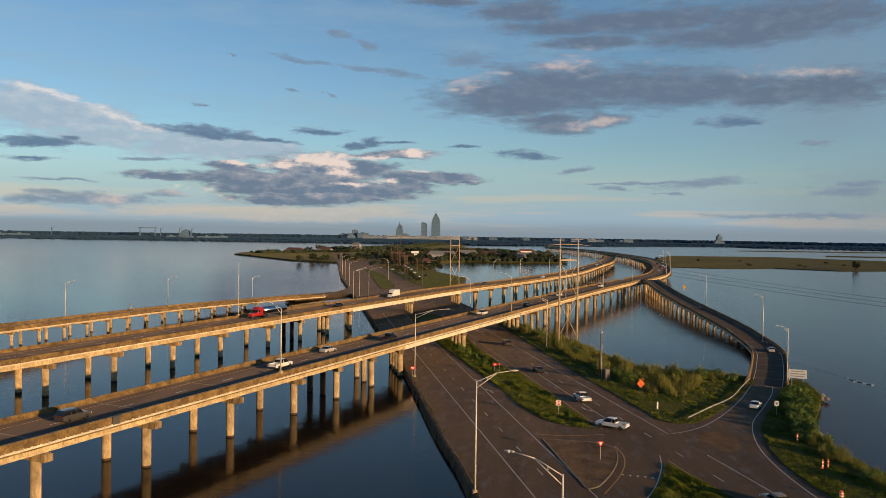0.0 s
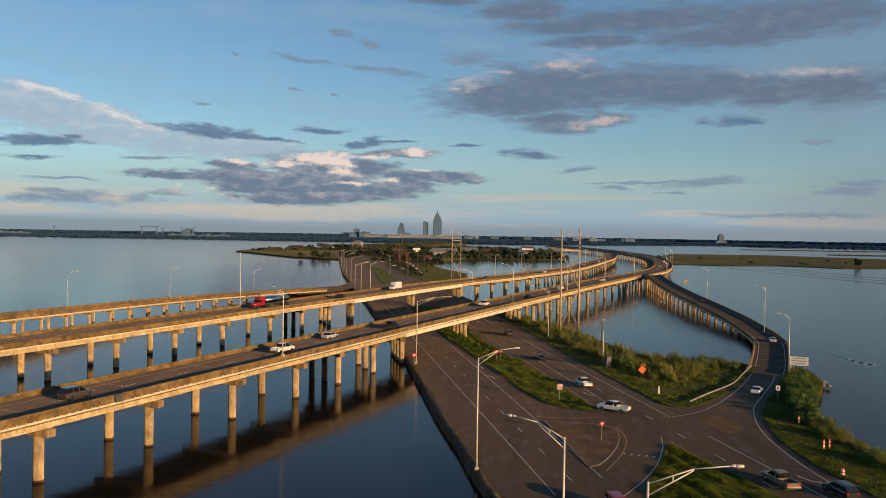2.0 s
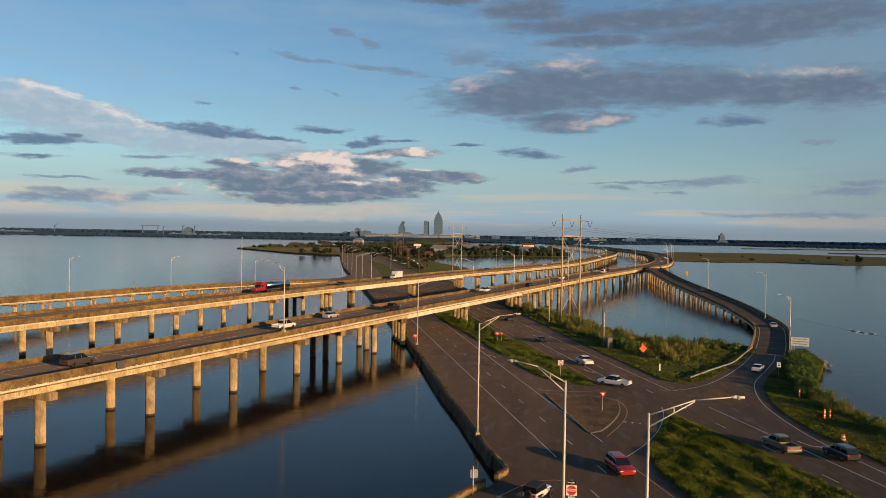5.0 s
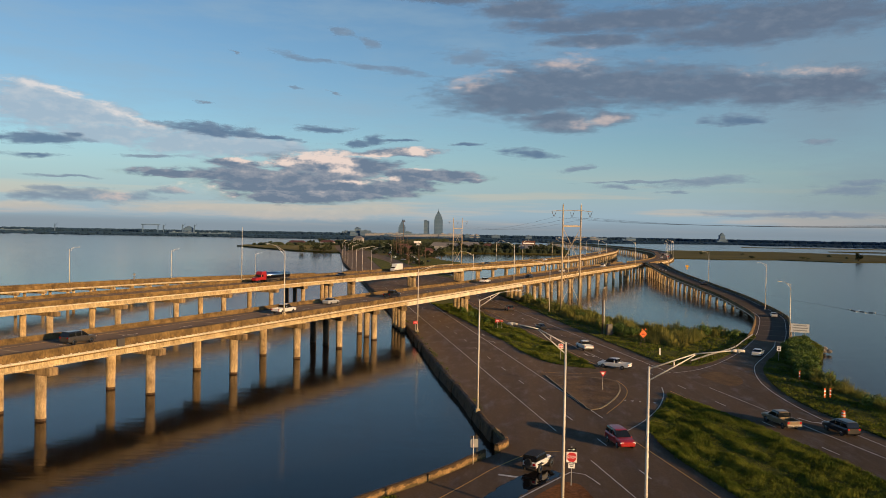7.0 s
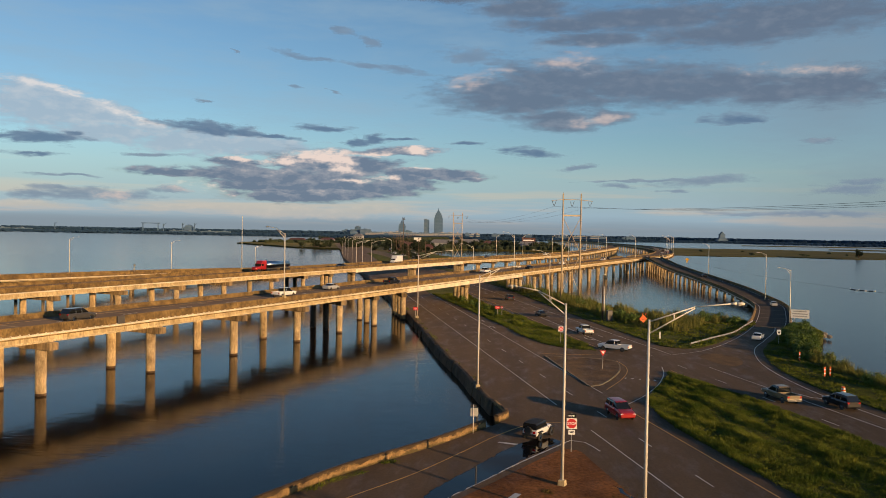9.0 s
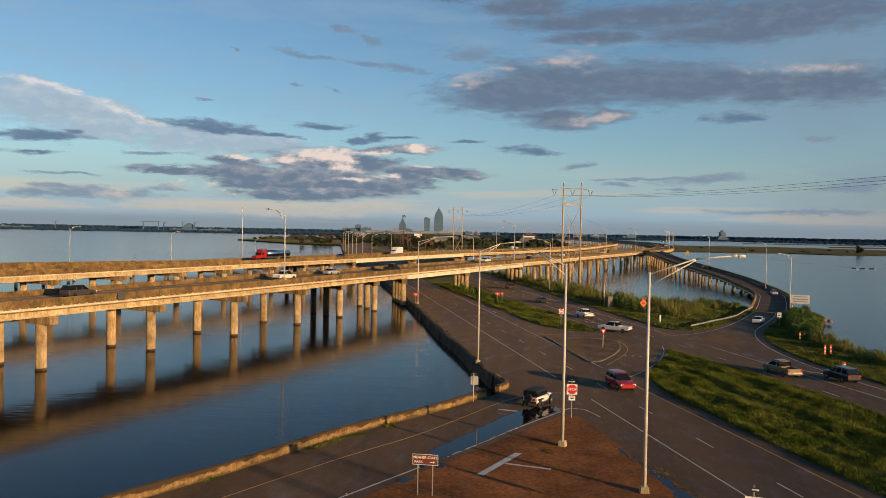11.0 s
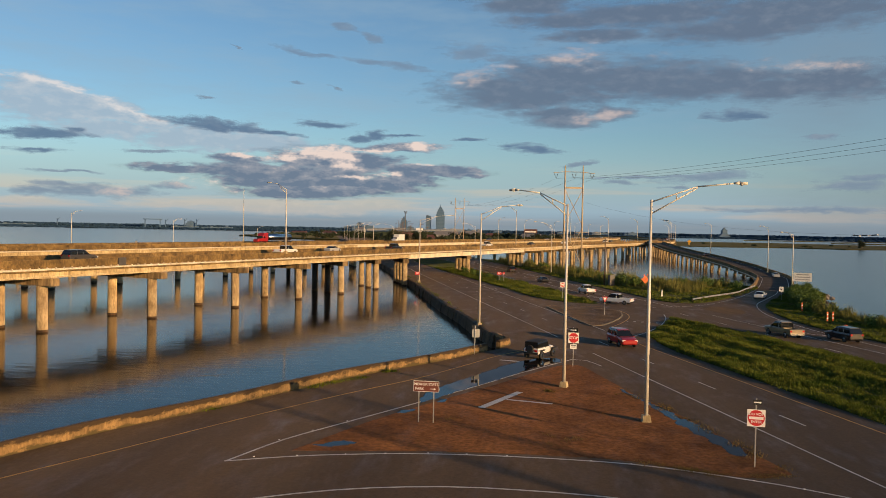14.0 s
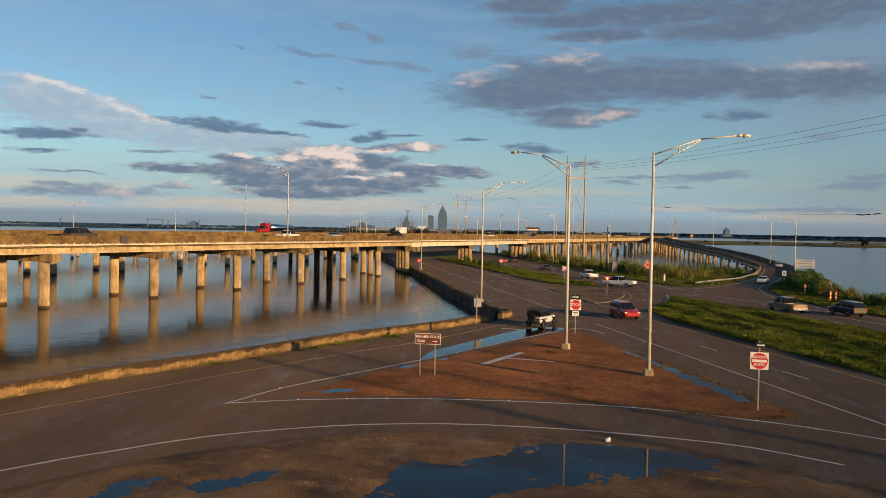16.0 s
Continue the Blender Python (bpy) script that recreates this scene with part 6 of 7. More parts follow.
def car(kind, colour, label, x, y, rz, z=ROAD_Z):
    th = thing(kind, label, "car" if kind != "pickup_truck" else "pickup truck", (x, y, z), rz)
    body, glass = bmesh.new(), bmesh.new()
    if kind == "sedan":
        L, w, r = 2.4, 0.91, 0.32
        loft(body, [(-L, sec(w * 0.86, 0.42, 0.7, 0.9)), (-L + 0.12, sec(w * 0.96, 0.25, 0.8, 0.98)), (-1.5, sec(w, 0.22, 0.82, 1.0)), (0.9, sec(w, 0.22, 0.8, 0.95)), (1.7, sec(w * 0.98, 0.22, 0.72, 0.84)), (L - 0.15, sec(w * 0.92, 0.25, 0.6, 0.7)), (L, sec(w * 0.8, 0.36, 0.5, 0.58))])
        loft(glass, [(-1.75, sec(w * 0.82, 0.9, 0.95, 0.99)), (-1.0, sec(w * 0.78, 0.9, 1.2, 1.36)), (-0.7, sec(w * 0.76, 0.9, 1.25, 1.40)), (0.2, sec(w * 0.76, 0.9, 1.25, 1.40)), (0.45, sec(w * 0.78, 0.9, 1.2, 1.34)), (1.15, sec(w * 0.82, 0.88, 0.92, 0.95))])
        roof = [(-1.02, 1.36), (-0.7, 1.405), (0.2, 1.405), (0.46, 1.345)]
        lamps(th, L - 0.12, -L + 0.06, 0.62, 0.58, 0.78)
        wx = (1.45, -1.4)
    elif kind == "suv":
        L, w, r = 2.45, 0.97, 0.38
        loft(body, [(-L, sec(w * 0.9, 0.5, 0.95, 1.1)), (-L + 0.12, sec(w, 0.32, 1.0, 1.14)), (0.95, sec(w, 0.32, 1.0, 1.14)), (1.9, sec(w * 0.98, 0.32, 0.9, 1.05)), (L - 0.1, sec(w * 0.93, 0.34, 0.78, 0.92)), (L, sec(w * 0.85, 0.45, 0.65, 0.78))])
        loft(glass, [(-L + 0.06, sec(w * 0.86, 1.05, 1.1, 1.14)), (-L + 0.4, sec(w * 0.82, 1.05, 1.6, 1.78)), (0.1, sec(w * 0.82, 1.05, 1.62, 1.80)), (0.35, sec(w * 0.83, 1.05, 1.55, 1.73)), (1.15, sec(w * 0.86, 1.04, 1.1, 1.14))])
        roof = [(-L + 0.38, 1.785), (-1.0, 1.815), (0.1, 1.805), (0.36, 1.735)]
        lamps(th, L - 0.06, -L + 0.03, 0.72, 0.8, 1.0)
        wx = (1.5, -1.45)
    elif kind == "pickup_truck":
        L, w, r = 2.9, 0.99, 0.4
        loft(body, [(-0.75, sec(w, 0.4, 1.05, 1.15)), (1.3, sec(w, 0.4, 1.05, 1.15)), (2.3, sec(w * 0.98, 0.4, 0.98, 1.12)), (L - 0.1, sec(w * 0.95, 0.42, 0.92, 1.04)), (L, sec(w * 0.9, 0.5, 0.8, 0.92))])
        loft(glass, [(-0.74, sec(w * 0.86, 1.06, 1.6, 1.74)), (-0.4, sec(w * 0.83, 1.06, 1.65, 1.86)), (0.6, sec(w * 0.83, 1.06, 1.65, 1.86)), (0.85, sec(w * 0.84, 1.06, 1.6, 1.80)), (1.6, sec(w * 0.88, 1.05, 1.1, 1.15))])
        roof = [(-0.7, 1.77), (-0.4, 1.87), (0.6, 1.87), (0.86, 1.81)]
        bed = bmesh.new()
        for c, s in (((-1.83, 0, 0.68), (2.1, 1.9, 0.12)), ((-1.83, 0.93, 0.83), (2.14, 0.12, 0.66)), ((-1.83, -0.93, 0.83), (2.14, 0.12, 0.66)), ((-2.86, 0, 0.83), (0.1, 1.96, 0.66))):
            box(bed, c, s)
        part("bed", bed, colour, th)
        bm = bmesh.new()
        box(bm, (-2.98, 0, 0.56), (0.16, 1.9, 0.2))
        part("bumper", bm, CHROME, th)
        lamps(th, L - 0.04, -2.9, 0.84, 0.86, 0.95)
        wx = (1.85, -1.85)
    else:
        L, w, r = 1.95, 0.8, 0.41
        loft(body, [(-L, sec(w, 0.5, 1.0, 1.12)), (0.5, sec(w, 0.5, 1.0, 1.12)), (0.55, sec(w * 0.86, 0.5, 0.98, 1.1)), (1.75, sec(w * 0.72, 0.5, 0.95, 1.06)), (L - 0.08, sec(w * 0.7, 0.5, 0.92, 1.02))])
        loft(glass, [(-L + 0.02, sec(w * 0.94, 1.08, 1.6, 1.72)), (0.2, sec(w * 0.94, 1.08, 1.62, 1.78)), (0.52, sec(w * 0.95, 1.08, 1.1, 1.14))])
        roof = [(-L, 1.74), (-0.8, 1.8), (0.22, 1.8)]
        for s in (-1, 1):
            bm = bmesh.new()
            for cx in (1.35, -1.3):
                box(bm, (cx, s * (w + 0.06), 0.9), (0.95, 0.3, 0.09))
            part("fender", bm, BLACK, th)
        bm = bmesh.new()
        tube(bm, (-L - 0.05, 0.1, 1.05), (-L - 0.28, 0.1, 1.05), 0.4, 0.38, 16)
        part("spare_wheel", bm, BLACK, th)
        bm = bmesh.new()
        box(bm, (-L - 0.1, 0, 0.62), (0.14, 1.5, 0.18))
        part("bumper", bm, BLACK, th)
        lamps(th, L - 0.05, -L - 0.02, 0.5, 0.85, 0.88)
        wx = (1.3, -1.3)
    bmesh.ops.bevel(body, geom=body.edges[:], offset=0.025, segments=1, affect="EDGES")
    part("body", body, colour, th)
    part("cabin_glass", glass, GLASS, th)
    bm = bmesh.new()
    top = w * (0.7 if kind != "jeep" else 0.88)
    loft(bm, [(px_, [(top, pz - 0.02), (top, pz + 0.01), (top * 0.6, pz + 0.03)]) for px_, pz in roof])
    part("roof", bm, colour if kind != "jeep" else BLACK, th)
    for s in (-1, 1):
        bm = bmesh.new()
        for k in ((-0.25,) if kind != "suv" else (-0.1, -1.1)):
            tube(bm, (k, s * w * 0.93, 0.98), (k, s * w * 0.74, roof[1][1] - 0.05), 0.05, 0.05, 5)
        part("pillar", bm, colour if kind != "jeep" else BLACK, th)
        bm = bmesh.new()
        box(bm, (wx[0] - 0.75, s * (w + 0.08), 1.05), (0.1, 0.2, 0.15))
        part("mirror", bm, colour, th)
        for cx in wx:
            wheel(th, cx, s * (w + 0.01 + (0.12 if kind == "jeep" else 0)), r)
    return th


def semi(colour, label, x, y, z, rz, trailer):
    th = thing("semi_truck", label, "truck", (x, y, z), rz)
    bm = bmesh.new()
    loft(bm, [(0.2, sec(1.2, 0.9, 3.4, 3.7)), (2.1, sec(1.2, 0.9, 3.3, 3.6)), (2.6, sec(1.18, 0.9, 2.6, 2.75)), (3.0, sec(1.15, 0.9, 1.75, 1.9)), (4.9, sec(0.95, 0.8, 1.5, 1.7)), (5.1, sec(0.85, 0.8, 1.3, 1.45))])
    bmesh.ops.bevel(bm, geom=bm.edges[:], offset=0.05, segments=1, affect="EDGES")
    part("cab", bm, colour, th)
    bm = bmesh.new()
    box(bm, (2.85, 0, 2.3), (0.3, 2.1, 0.75))
    box(bm, (2.2, 0, 2.3), (0.8, 2.44, 0.65))
    part("cabin_glass", bm, GLASS, th)
    bm = bmesh.new()
    box(bm, (-1.2, 0, 0.95), (5.2, 0.9, 0.3))
    part("chassis", bm, DARKSTEEL, th)
    for cx in (4.0, -0.6, -1.9):
        for s in (-1, 1):
            wheel(th, cx, s * 1.2, 0.52, 0.4)
    for s in (-1, 1):
        bm = bmesh.new()
        tube(bm, (0.1, s * 1.05, 1.0), (0.1, s * 1.05, 4.0), 0.09, 0.09, 8)
        part("exhaust_stack", bm, CHROME, th)
    if trailer:
        bm = bmesh.new()
        tube(bm, (-13, 0, 2.2), (-0.4, 0, 2.3), 1.05, 1.05, 18)
        part("tank", bm, CHROME, th, "long polished tank")
        for cx in (-10.8, -12.1):
            for s in (-1, 1):
                wheel(th, cx, s * 1.2, 0.5, 0.4)
        bm = bmesh.new()
        box(bm, (-7, 0, 1.0), (12, 0.8, 0.2))
        part("trailer_frame", bm, DARKSTEEL, th)
    return th


def on_lane(kind, colour, label, at, s, o, back=False):
    p, side, d = at(s)
    q = p + side * o
    return car(kind, colour, label, q.x, q.y, math.degrees(math.atan2(d.y, d.x)) + (180 if back else 0), p.z)


EAST, WEST = 90 + 14.7 + 180, 90 + 14.7
car("jeep", CAR_WHITE, "white open-sided jeep with black top waiting at the stop bar", 2.4, 80.4, 62)
car("suv", CAR_RED, "red sport utility vehicle on the causeway", *cross(35.8, 91), EAST)
car("pickup_truck", CAR_WHITE, "white pickup truck on the crossover", 17.6, 143.4, 150)
car("pickup_truck", CAR_WHITE, "white pickup truck driving away on the causeway", *cross(57.6, 166), WEST)
car("sedan", CAR_BLACK, "black sedan driving away on the causeway", *cross(58.0, 199), WEST)
car("suv", CAR_GREY, "dark grey vehicle on the causeway near the bridge", *cross(61.5, 245), WEST)
car("suv", CAR_BLACK, "black sport utility vehicle in the turning lane", *cross(66.6, 101), WEST)
car("pickup_truck", CAR_TAN, "tan pickup truck on the westbound lanes", *cross(61.2, 104), WEST)
car("sedan", CAR_WHITE, "white hatchback entering the on-ramp", 49.0, 165, 64)
on_lane("sedan", CAR_SILVER, "silver car on the on-ramp", at4, 60, 4.5)
on_lane("sedan", CAR_BLACK, "dark car high on the on-ramp", at4, 160, 4.5)
for s, o, kind, colour, label in ((arc(B1, [105])[0], -4.2, "suv", CAR_GREY, "dark grey sport utility vehicle on the viaduct"), (arc(B1, [152])[0], -3.8, "pickup_truck", CAR_WHITE, "white pickup truck on the viaduct"),
                                 (arc(B1, [173])[0], -6.6, "sedan", CAR_SILVER, "silver sedan on the viaduct"), (arc(B1, [196])[0], -3.8, "pickup_truck", CAR_BLACK, "black pickup truck on the viaduct"),
                                 (arc(B1, [262])[0], -5.5, "pickup_truck", CAR_WHITE, "white pickup truck on the viaduct over the road"), (arc(B1, [300])[0], -3.0, "sedan", CAR_BLACK, "dark sedan on the viaduct"),
                                 (arc(B1, [352])[0], -5.5, "sedan", CAR_WHITE, "white sedan on the far part of the viaduct"), (arc(B1, [420])[0], -4, "suv", CAR_WHITE, "white car near the junction"), (arc(B1, [440])[0], -6.5, "sedan", CAR_GREY, "grey car near the junction")):
    on_lane(kind, colour, label, at1, s, o)
for y, o, kind, colour in ((700, 0, "sedan", CAR_WHITE), (690, -4, "suv", CAR_GREY), (740, -1, "suv", CAR_WHITE), (780, -5, "sedan", CAR_BLACK), (650, 0, "sedan", CAR_RED), (620, -4, "sedan", CAR_SILVER)):
    on_lane(kind, colour, "distant car on the curving viaduct", at3, arc(J1, [y])[0], o)
for y, o, kind, colour in ((500, -3, "sedan", CAR_WHITE), (640, -6, "suv", CAR_SILVER), (720, -3, "suv", CAR_WHITE), (280, -3.4, "sedan", CAR_BLACK), (420, -6, "sedan", CAR_GREY)):
    on_lane(kind, colour, "car coming along the second viaduct", at2, arc(B2, [y])[0], o, True)
p, side, d = at2(arc(B2, [238])[0])
q = p - side * 5
semi(CAR_RED, "red semi truck pulling a polished tank trailer on the second viaduct", q.x, q.y, p.z, math.degrees(math.atan2(d.y, d.x)) + 180, True)
p, side, d = at2(arc(B2, [325])[0])
q = p - side * 5
th = thing("box_truck", "white box truck on the second viaduct", "truck", (q.x, q.y, p.z), math.degrees(math.atan2(d.y, d.x)) + 180)
bm = bmesh.new()
box(bm, (-1.2, 0, 2.05), (5.4, 2.4, 2.5))
bmesh.ops.bevel(bm, geom=bm.edges[:], offset=0.05, segments=1, affect="EDGES")
part("cargo_box", bm, CAR_WHITE, th)
bm = bmesh.new()
loft(bm, [(1.55, sec(1.05, 0.5, 2.1, 2.3)), (2.4, sec(1.05, 0.5, 2.0, 2.25)), (2.9, sec(1.0, 0.5, 1.2, 1.35)), (3.5, sec(0.95, 0.5, 1.1, 1.2))])
part("cab", bm, CAR_WHITE, th)
bm = bmesh.new()
box(bm, (2.55, 0, 1.75), (0.5, 1.9, 0.6))
part("windscreen", bm, GLASS, th)
for cx in (2.7, -2.4):
    for s in (-1, 1):
        wheel(th, cx, s * 1.05, 0.42, 0.3)

# ---- causeway town and far buildings ----
WALL_PALE = mat("pale_siding", (0.26, 0.26, 0.26), 0.8, var=0.2, scale=0.3)
WALL_TAN = mat("tan_stucco", (0.17, 0.12, 0.09), 0.8, var=0.2, scale=0.3)
ROOF_RED = mat("red_roof", (0.085, 0.036, 0.03), 0.7, var=0.3, scale=0.3)
ROOF_GREY = mat("grey_roof", (0.14, 0.14, 0.145), 0.7, var=0.3, scale=0.3)
# Skyline colours with the distance haze mixed in as blue-grey.
CITY = mat("city_haze_blue", (0.085, 0.15, 0.24), 0.84, var=0.2, scale=0.02, second=(0.10, 0.165, 0.255), fine=6, spec=0.1)
BAND = mat("city_haze_band", (0.07, 0.125, 0.205), 0.8, var=0.2, scale=0.02, spec=0.1)
CITY2 = mat("city_haze_pale", (0.10, 0.155, 0.225), 0.84, var=0.2, scale=0.02, second=(0.125, 0.18, 0.245), fine=6, spec=0.1)


def house(x, y, w, d, h, rz, wall, roof, label, z=1.9, pitch=0.35):
    th = thing("house", label, "building", (x, y, z), rz)
    bm = bmesh.new()
    box(bm, (0, 0, h / 2), (w, d, h))
    part("wall", bm, wall, th)
    bm = bmesh.new()
    o = 0.5
    b = [bm.verts.new(v) for v in ((-w / 2 - o, -d / 2 - o, h), (w / 2 + o, -d / 2 - o, h), (w / 2 + o, d / 2 + o, h), (-w / 2 - o, d / 2 + o, h))]
    t = [bm.verts.new(v) for v in ((-w / 2 + d * 0.3, 0, h + d * pitch), (w / 2 - d * 0.3, 0, h + d * pitch))]
    for f in ((b[0], b[1], t[1], t[0]), (b[2], b[3], t[0], t[1]), (b[1], b[2], t[1]), (b[3], b[0], t[0]), (b[3], b[2], b[1], b[0])):
        bm.faces.new(f)
    part("roof", bm, roof, th)
    n = max(2, int(w / 4))
    for fl in range(max(1, int(h / 3.2))):
        for k in range(n):
            bm = bmesh.new()
            box(bm, (-w / 2 + w * (k + 0.5) / n, -d / 2 - 0.02, 1.7 + 3.1 * fl), (w / n * 0.5, 0.08, 1.4))
            part("window", bm, GLASS, th)
    return th


for x, y, w, d, h, rz, wall, roof, label in ((-98, 1040, 40, 14, 6, 4, WALL_PALE, ROOF_GREY, "two-storey waterfront restaurant with a pale roof"), (-66, 1055, 30, 16, 6.5, 4, WALL_TAN, ROOF_GREY, "tan restaurant building beside the pond"), (-128, 905, 22, 12, 4, 12, WALL_TAN, ROOF_RED, "low roadside building with a red roof"),
        (-152, 1010, 24, 12, 4.5, 12, WALL_PALE, ROOF_RED, "low white roadside building"), (-100, 835, 18, 10, 3.8, 10, WALL_TAN, ROOF_RED, "small seafood shack by the pond"), (-330, 1330, 24, 10, 4, -10, WALL_PALE, ROOF_RED, "pale building with red roof on the spit"),
        (-372, 1290, 30, 10, 3, -10, WALL_TAN, ROOF_RED, "low red-roofed hall on the spit"), (-290, 1400, 16, 12, 11, -10, WALL_PALE, ROOF_GREY, "tall white gabled building on the spit"), (15, 1130, 34, 14, 4.5, 0, WALL_PALE, ROOF_GREY, "low pale building beyond the pond"), (-40, 1150, 26, 12, 5, 0, WALL_TAN, ROOF_RED, "brown building beyond the pond")):
    house(x, y, w, d, h, rz, wall, roof, label)

th = thing("billboard", "red and white roadside billboard", "billboard", (12, 1010, 1.9), 0)
for x in (-5, 5):
    bm = bmesh.new()
    box(bm, (x, 0, 6), (0.6, 0.6, 12))
    part("post", bm, DARKSTEEL, th)
bm = bmesh.new()
box(bm, (0, 0, 13), (17, 0.5, 5))
part("board", bm, ROOF_RED, th)
bm = bmesh.new()
box(bm, (0, -0.3, 12.2), (14, 0.1, 1.6))
part("lettering_bar", bm, SIGN_WHITE, th)
th = thing("roadside_sign", "tall white roadside sign with a dark panel", "sign", (-112, 860, 1.9), 0)
bm = bmesh.new()
box(bm, (0, 0, 5), (0.5, 0.5, 10))
part("post", bm, DARKSTEEL, th)
bm = bmesh.new()
box(bm, (0, 0, 13), (8, 0.6, 2.6))
part("board", bm, SIGN_WHITE, th)
bm = bmesh.new()
box(bm, (0.6, 0, 10.4), (3.2, 0.6, 2.0))
part("panel", bm, SIGN_WHITE, th)
th = thing("flood_light_mast", "tall mast with a cluster of lamps", "mast", (-232, 1560, 1.9), 0)
bm = bmesh.new()
tube(bm, (0, 0, 0), (0, 0, 47), 0.9, 0.5, 8)
part("mast", bm, DARKSTEEL, th)
for k in range(6):
    bm = bmesh.new()
    box(bm, (2.2 * math.cos(k * 1.05), 2.2 * math.sin(k * 1.05), 45 + (k % 2) * 2.5), (2.0, 1.2, 1.8))
    part("lamp", bm, DARKSTEEL, th)

r = random.Random(77)


def grove(label, spots, hmin, hmax, seed):
    rr = random.Random(seed)
    for x, y in spots:
        h = rr.uniform(hmin, hmax)
        shrub(x, y, 1.8, h * rr.uniform(0.6, 0.9), h, rr.randrange(10 ** 6), label, TREE, h * 0.09, 420, 2.0)


grove("dark bushy tree on the far causeway", [(r.uniform(-85, 50), r.uniform(1000, 1045)) for _ in range(26)] + [(r.uniform(-130, 40), r.uniform(1080, 1300)) for _ in range(24)], 6, 11, 78)
grove("dark tree beside the causeway road", [(-236 + r.uniform(-16, 16), 900 + r.uniform(-15, 60)) for _ in range(8)] + [(r.uniform(-400, -260), r.uniform(1150, 1400)) for _ in range(16)] + [(r.uniform(-215, -190), r.uniform(880, 1000)) for _ in range(6)] + [(-88, 1005), (-84, 1010), (-80, 1006), (-92, 1012)], 5, 10, 79)
grove("dark tree among the roadside buildings", [(r.uniform(-150, -84), r.uniform(790, 1000)) for _ in range(22)] + [(r.uniform(-95, -72), r.uniform(690, 800)) for _ in range(6)] + [(r.uniform(-235, -178), r.uniform(900, 1300)) for _ in range(14)], 3.5, 8, 80)
def roadside(y, o):
    """A place o metres to the right of the causeway's edge."""
    return (np.interp(y, (497, 540, 629, 742, 907, 1166), (-60.6, -73.7, -97.5, -126, -167.6, -233)) + o, y)


grove("low dark bush beside the causeway road", [roadside(y, r.uniform(7, 13)) for y in range(560, 760, 11)] + [roadside(y, r.uniform(6, 40)) for y in range(760, 1000, 9)], 2.2, 5.5, 81)
grove("tall dark tree among the roadside lots", [roadside(y, r.uniform(24, 60)) for y in range(800, 1150, 16)], 7, 12, 82)
woods("far_woods", "dense dark trees behind the pond", smooth_path([(-95, 1000, 1.9), (-40, 1000, 1.9), (10, 1004, 1.9), (62, 1010, 1.9)], 5), 6.5, 10, 4, 21)
woods("far_woods", "dark trees along the shore of the causeway land", smooth_path([(-200, 1060, 1.9), (-120, 1110, 1.9), (-20, 1180, 1.9), (60, 1160, 1.9)], 6), 7.5, 45, 5, 22)
woods("far_woods", "dark trees on the low spit", smooth_path([(-400, 1180, 1.9), (-330, 1260, 1.9), (-290, 1330, 1.9), (-270, 1440, 1.9)], 7), 5, 22, 5, 23)
for k, y in enumerate(range(575, 900, 22)):
    x = roadside(y, 5 + 9 * (k % 3))[0]
    car(("pickup_truck", "suv", "sedan")[k % 3], (CAR_GREY, CAR_WHITE, CAR_BLACK, CAR_SILVER, CAR_RED)[k % 5], "parked vehicle on the lots beside the causeway", x, y + r.uniform(-5, 5), 105 + r.uniform(-40, 40), 2.12 if y < 760 else 1.95)
for k in range(9):
    utility_pole(-78 - 9 * k + r.uniform(-4, 4), 560 + 48 * k, r.uniform(13, 19), label="thin far utility pole along the causeway")
for k in range(16):
    car(("sedan", "suv")[k % 2], (CAR_WHITE, CAR_GREY, CAR_SILVER, CAR_RED)[k % 4], "parked car among the roadside buildings", -88 - 3.2 * k + r.uniform(-4, 4), 660 + 16 * k, 90 + r.uniform(-20, 20), 1.95)
woods("far_woods", "dark line of trees along the far causeway", smooth_path([(-240, 1500, 2), (-150, 1450, 2), (-60, 1420, 2), (40, 1300, 2)], 9), 9, 24, 7, 12)
woods("far_woods", "trees along the far causeway road", smooth_path([(-330, 1440, 2), (-255, 1700, 2), (-230, 2300, 2)], 12), 8, 20, 8, 13)
woods("marsh_scrub", "scattered low scrub on the marsh island", smooth_path([(200, 1150, 1.2), (500, 1100, 1.2), (900, 1120, 1.2), (1450, 1120, 1.2)], 60), 3.2, 130, 3, 14)
shrub(388, 940, 1.2, 7, 12, 5150, "lone dark tree at the edge of the marsh", TREE, 0.9, 500, 2.0)


def tower(name, label, x, y, tiers, material, mast=0.0):
    """A city tower: stacked tiers of (half width, half depth, bottom, top) with window bands."""
    th = thing(name, label, "tower", (x, y, 2), 8)
    for a, b, z0, z1 in tiers:
        bm = bmesh.new()
        box(bm, (0, 0, (z0 + z1) / 2), (2 * a, 2 * b, z1 - z0), 0, 1.0)
        wall_ = part("wall", bm, material, th)
        n = max(1, int((z1 - z0) / 7))
        for k in range(n):
            bm = bmesh.new()
            box(bm, (0, 0, z0 + (k + 0.5) * (z1 - z0) / n), (2 * a + 0.5, 2 * b + 0.5, (z1 - z0) / n * 0.45))
            part("window_band", bm, BAND, wall_)
    top = tiers[-1][3]
    bm = bmesh.new()
    wide = min(tiers[-1][0], tiers[-1][1])
    tube(bm, (0, 0, top), (0, 0, top + (mast * 0.5 or 4)), wide * 0.8, wide * (0.12 if mast else 0.7), 8)
    if mast:
        tube(bm, (0, 0, top + mast * 0.5), (0, 0, top + mast), 1.0, 0.3, 6)
    part("spire" if mast else "plant_room", bm, material, th)
    return th


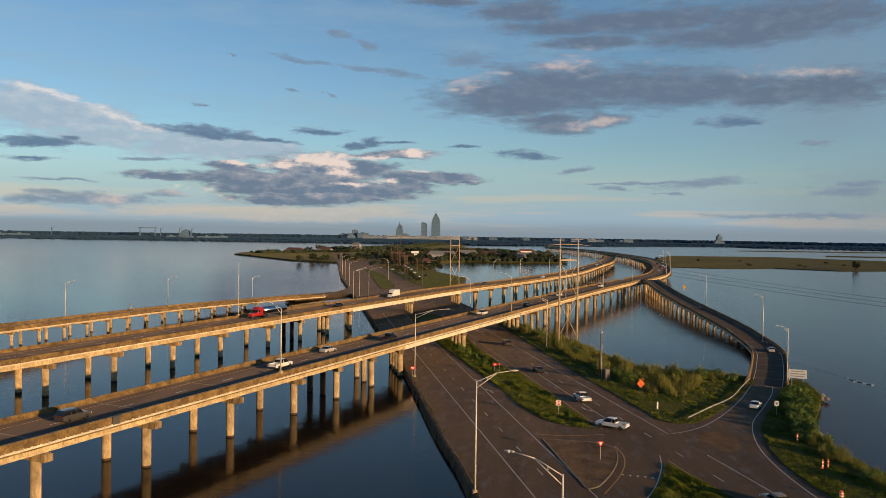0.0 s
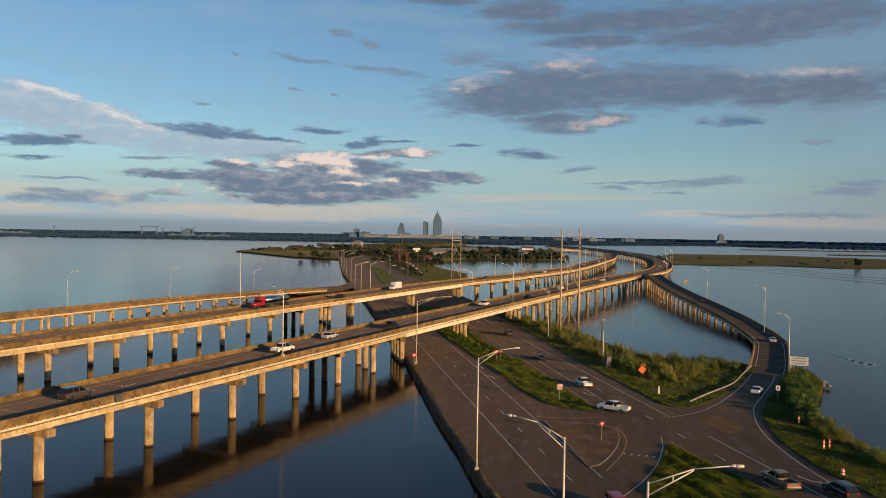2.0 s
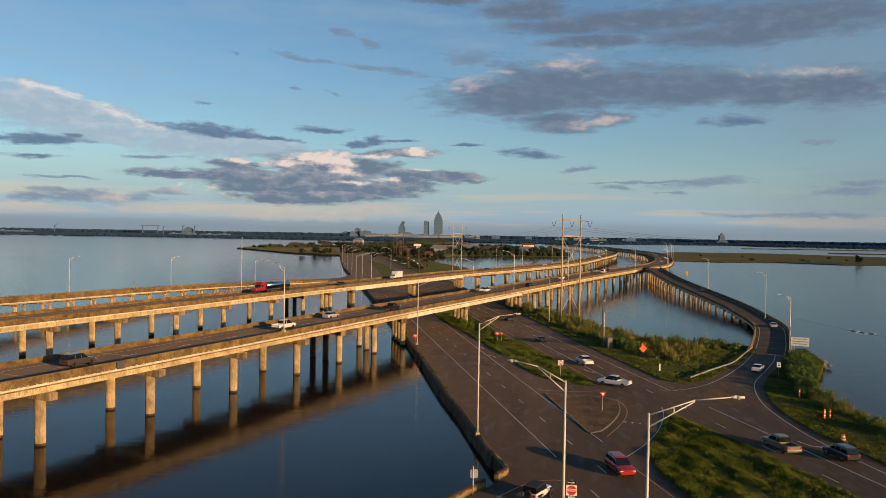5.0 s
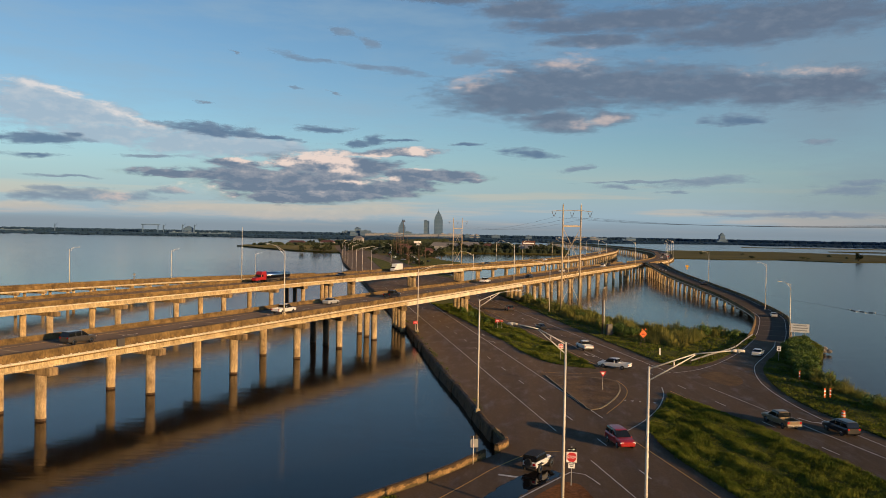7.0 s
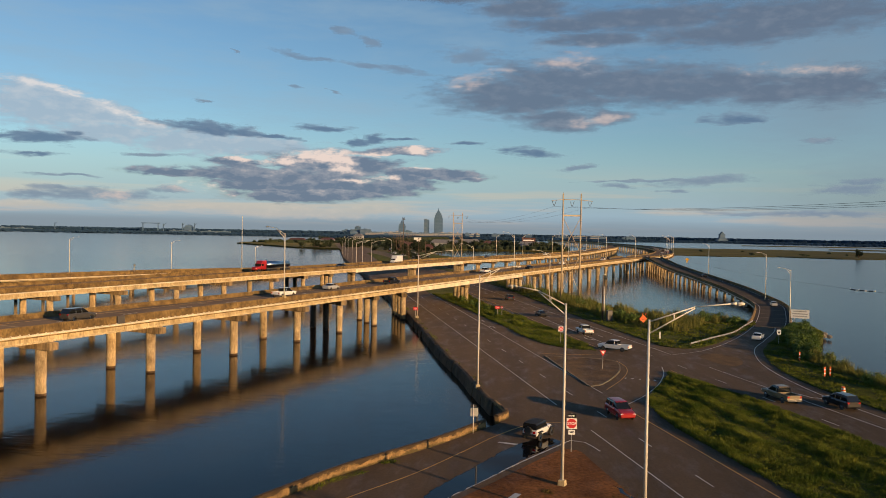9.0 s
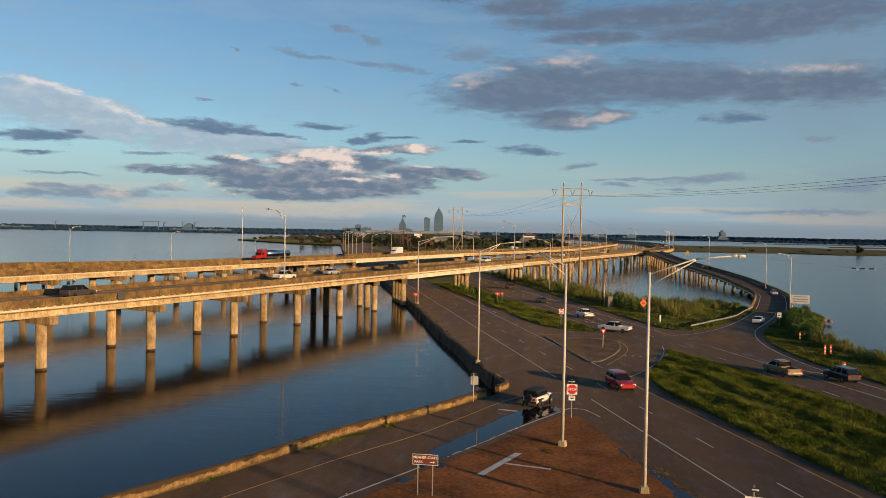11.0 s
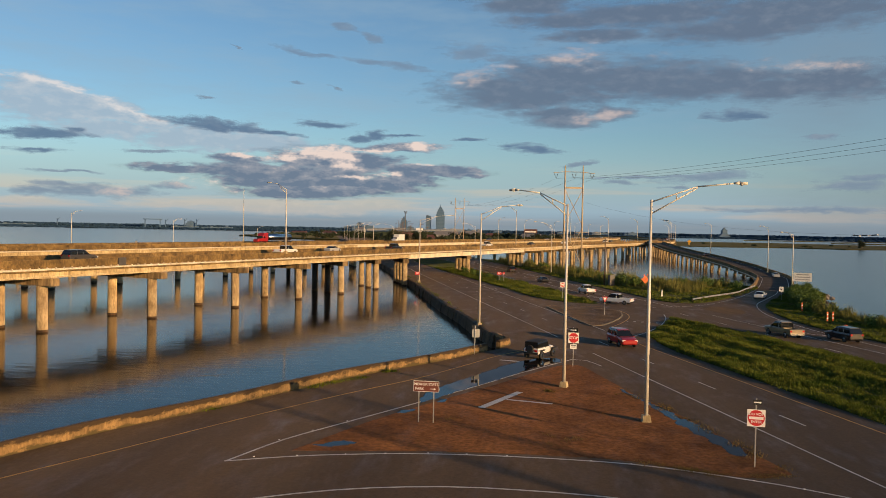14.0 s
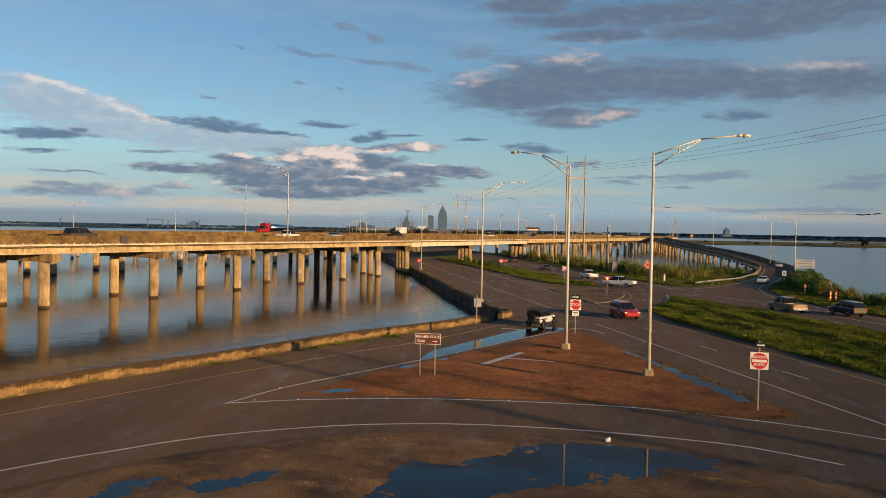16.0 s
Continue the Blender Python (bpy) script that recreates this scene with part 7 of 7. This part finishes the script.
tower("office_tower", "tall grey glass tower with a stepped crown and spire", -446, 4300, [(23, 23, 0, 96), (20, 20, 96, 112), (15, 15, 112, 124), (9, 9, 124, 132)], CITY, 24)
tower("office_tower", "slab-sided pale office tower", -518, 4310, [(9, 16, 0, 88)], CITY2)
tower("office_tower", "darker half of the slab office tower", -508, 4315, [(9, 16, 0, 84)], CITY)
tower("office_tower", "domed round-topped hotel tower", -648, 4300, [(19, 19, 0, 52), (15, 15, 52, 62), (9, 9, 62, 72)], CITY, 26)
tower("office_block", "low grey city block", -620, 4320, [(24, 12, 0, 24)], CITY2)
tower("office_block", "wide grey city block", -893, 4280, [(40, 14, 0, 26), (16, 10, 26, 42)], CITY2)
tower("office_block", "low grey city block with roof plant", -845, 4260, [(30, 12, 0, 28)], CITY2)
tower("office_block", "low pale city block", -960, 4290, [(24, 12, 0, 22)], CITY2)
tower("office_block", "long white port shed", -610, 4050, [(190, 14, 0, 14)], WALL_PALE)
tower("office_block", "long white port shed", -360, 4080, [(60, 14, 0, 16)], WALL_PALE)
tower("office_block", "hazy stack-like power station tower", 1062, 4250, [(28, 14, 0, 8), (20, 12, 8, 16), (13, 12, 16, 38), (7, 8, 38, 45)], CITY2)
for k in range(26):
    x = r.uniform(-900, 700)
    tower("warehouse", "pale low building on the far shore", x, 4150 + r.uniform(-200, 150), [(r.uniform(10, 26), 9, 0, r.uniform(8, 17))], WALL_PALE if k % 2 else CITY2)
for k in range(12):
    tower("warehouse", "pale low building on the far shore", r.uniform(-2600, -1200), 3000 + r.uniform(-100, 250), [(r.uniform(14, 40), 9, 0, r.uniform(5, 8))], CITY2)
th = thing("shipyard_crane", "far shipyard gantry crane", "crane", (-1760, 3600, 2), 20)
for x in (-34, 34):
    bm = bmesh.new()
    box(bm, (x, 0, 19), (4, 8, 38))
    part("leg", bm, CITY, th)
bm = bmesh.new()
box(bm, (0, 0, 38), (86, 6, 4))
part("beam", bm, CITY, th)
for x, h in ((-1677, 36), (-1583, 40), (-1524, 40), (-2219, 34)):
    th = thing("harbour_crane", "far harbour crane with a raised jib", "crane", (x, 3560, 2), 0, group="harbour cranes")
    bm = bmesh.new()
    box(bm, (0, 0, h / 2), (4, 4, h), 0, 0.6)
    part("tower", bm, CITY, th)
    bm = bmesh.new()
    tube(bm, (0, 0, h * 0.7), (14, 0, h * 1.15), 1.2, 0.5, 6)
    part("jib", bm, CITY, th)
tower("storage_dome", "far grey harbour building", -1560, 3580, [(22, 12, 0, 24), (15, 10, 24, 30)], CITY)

# rocks at the water's edge and litter
r = random.Random(31)
for k in range(40):
    a = r.random()
    x, y = (66.5 + r.uniform(-1.5, 2.6), 178 + 12 * a) if k < 30 else (55 + r.uniform(-1, 1), 145 + 9 * a)
    bm = bmesh.new()
    bmesh.ops.create_icosphere(bm, subdivisions=1, radius=r.uniform(0.4, 0.9))
    for v in bm.verts:
        v.co *= 1 + 0.3 * noise.noise(v.co * 2 + Vector((k, 0, 0)))
        v.co.z *= 0.7
    ob = part("rock", bm, ROCK)
    ob.matrix_basis = pose(x, y, r.uniform(0.6, 1.5), 0, 0, r.uniform(0, 360))
    tagged(ob, "grey riprap rock at the water's edge", "rock", group="riprap rocks")
th = thing("litter", "crumpled white litter beside the puddle", "litter", (4.4, 36.5, ROAD_Z + 0.02))
bm = bmesh.new()
bmesh.ops.create_icosphere(bm, subdivisions=2, radius=0.13)
for v in bm.verts:
    v.co *= 1 + 0.5 * noise.noise(v.co * 14)
    v.co.z = max(0, v.co.z + 0.08)
part("wrapper", bm, SIGN_WHITE, th)
for x, y in ((-14.3, 42.2), (-12, 42.8), (-9.4, 43.5), (-7.2, 44.0), (-4.8, 44.45), (-2.6, 44.6), (-0.3, 44.65), (4.4, 44.4), (6.6, 44.2), (9.8, 43.3), (12.6, 42.2), (14.8, 41.2), (-14.0, 45.8), (-12.6, 48.3), (-11.0, 51.0)):
    bm = bmesh.new()
    box(bm, (0, 0, 0.012), (0.1, 0.1, 0.024), 0, 0.7)
    ob = part("road_stud", bm, SIGN_WHITE)
    ob.matrix_basis = pose(x, y - 0.16, ROAD_Z + 0.008)
    tagged(ob, "small white raised road stud on the line", "road stud", group="road studs")
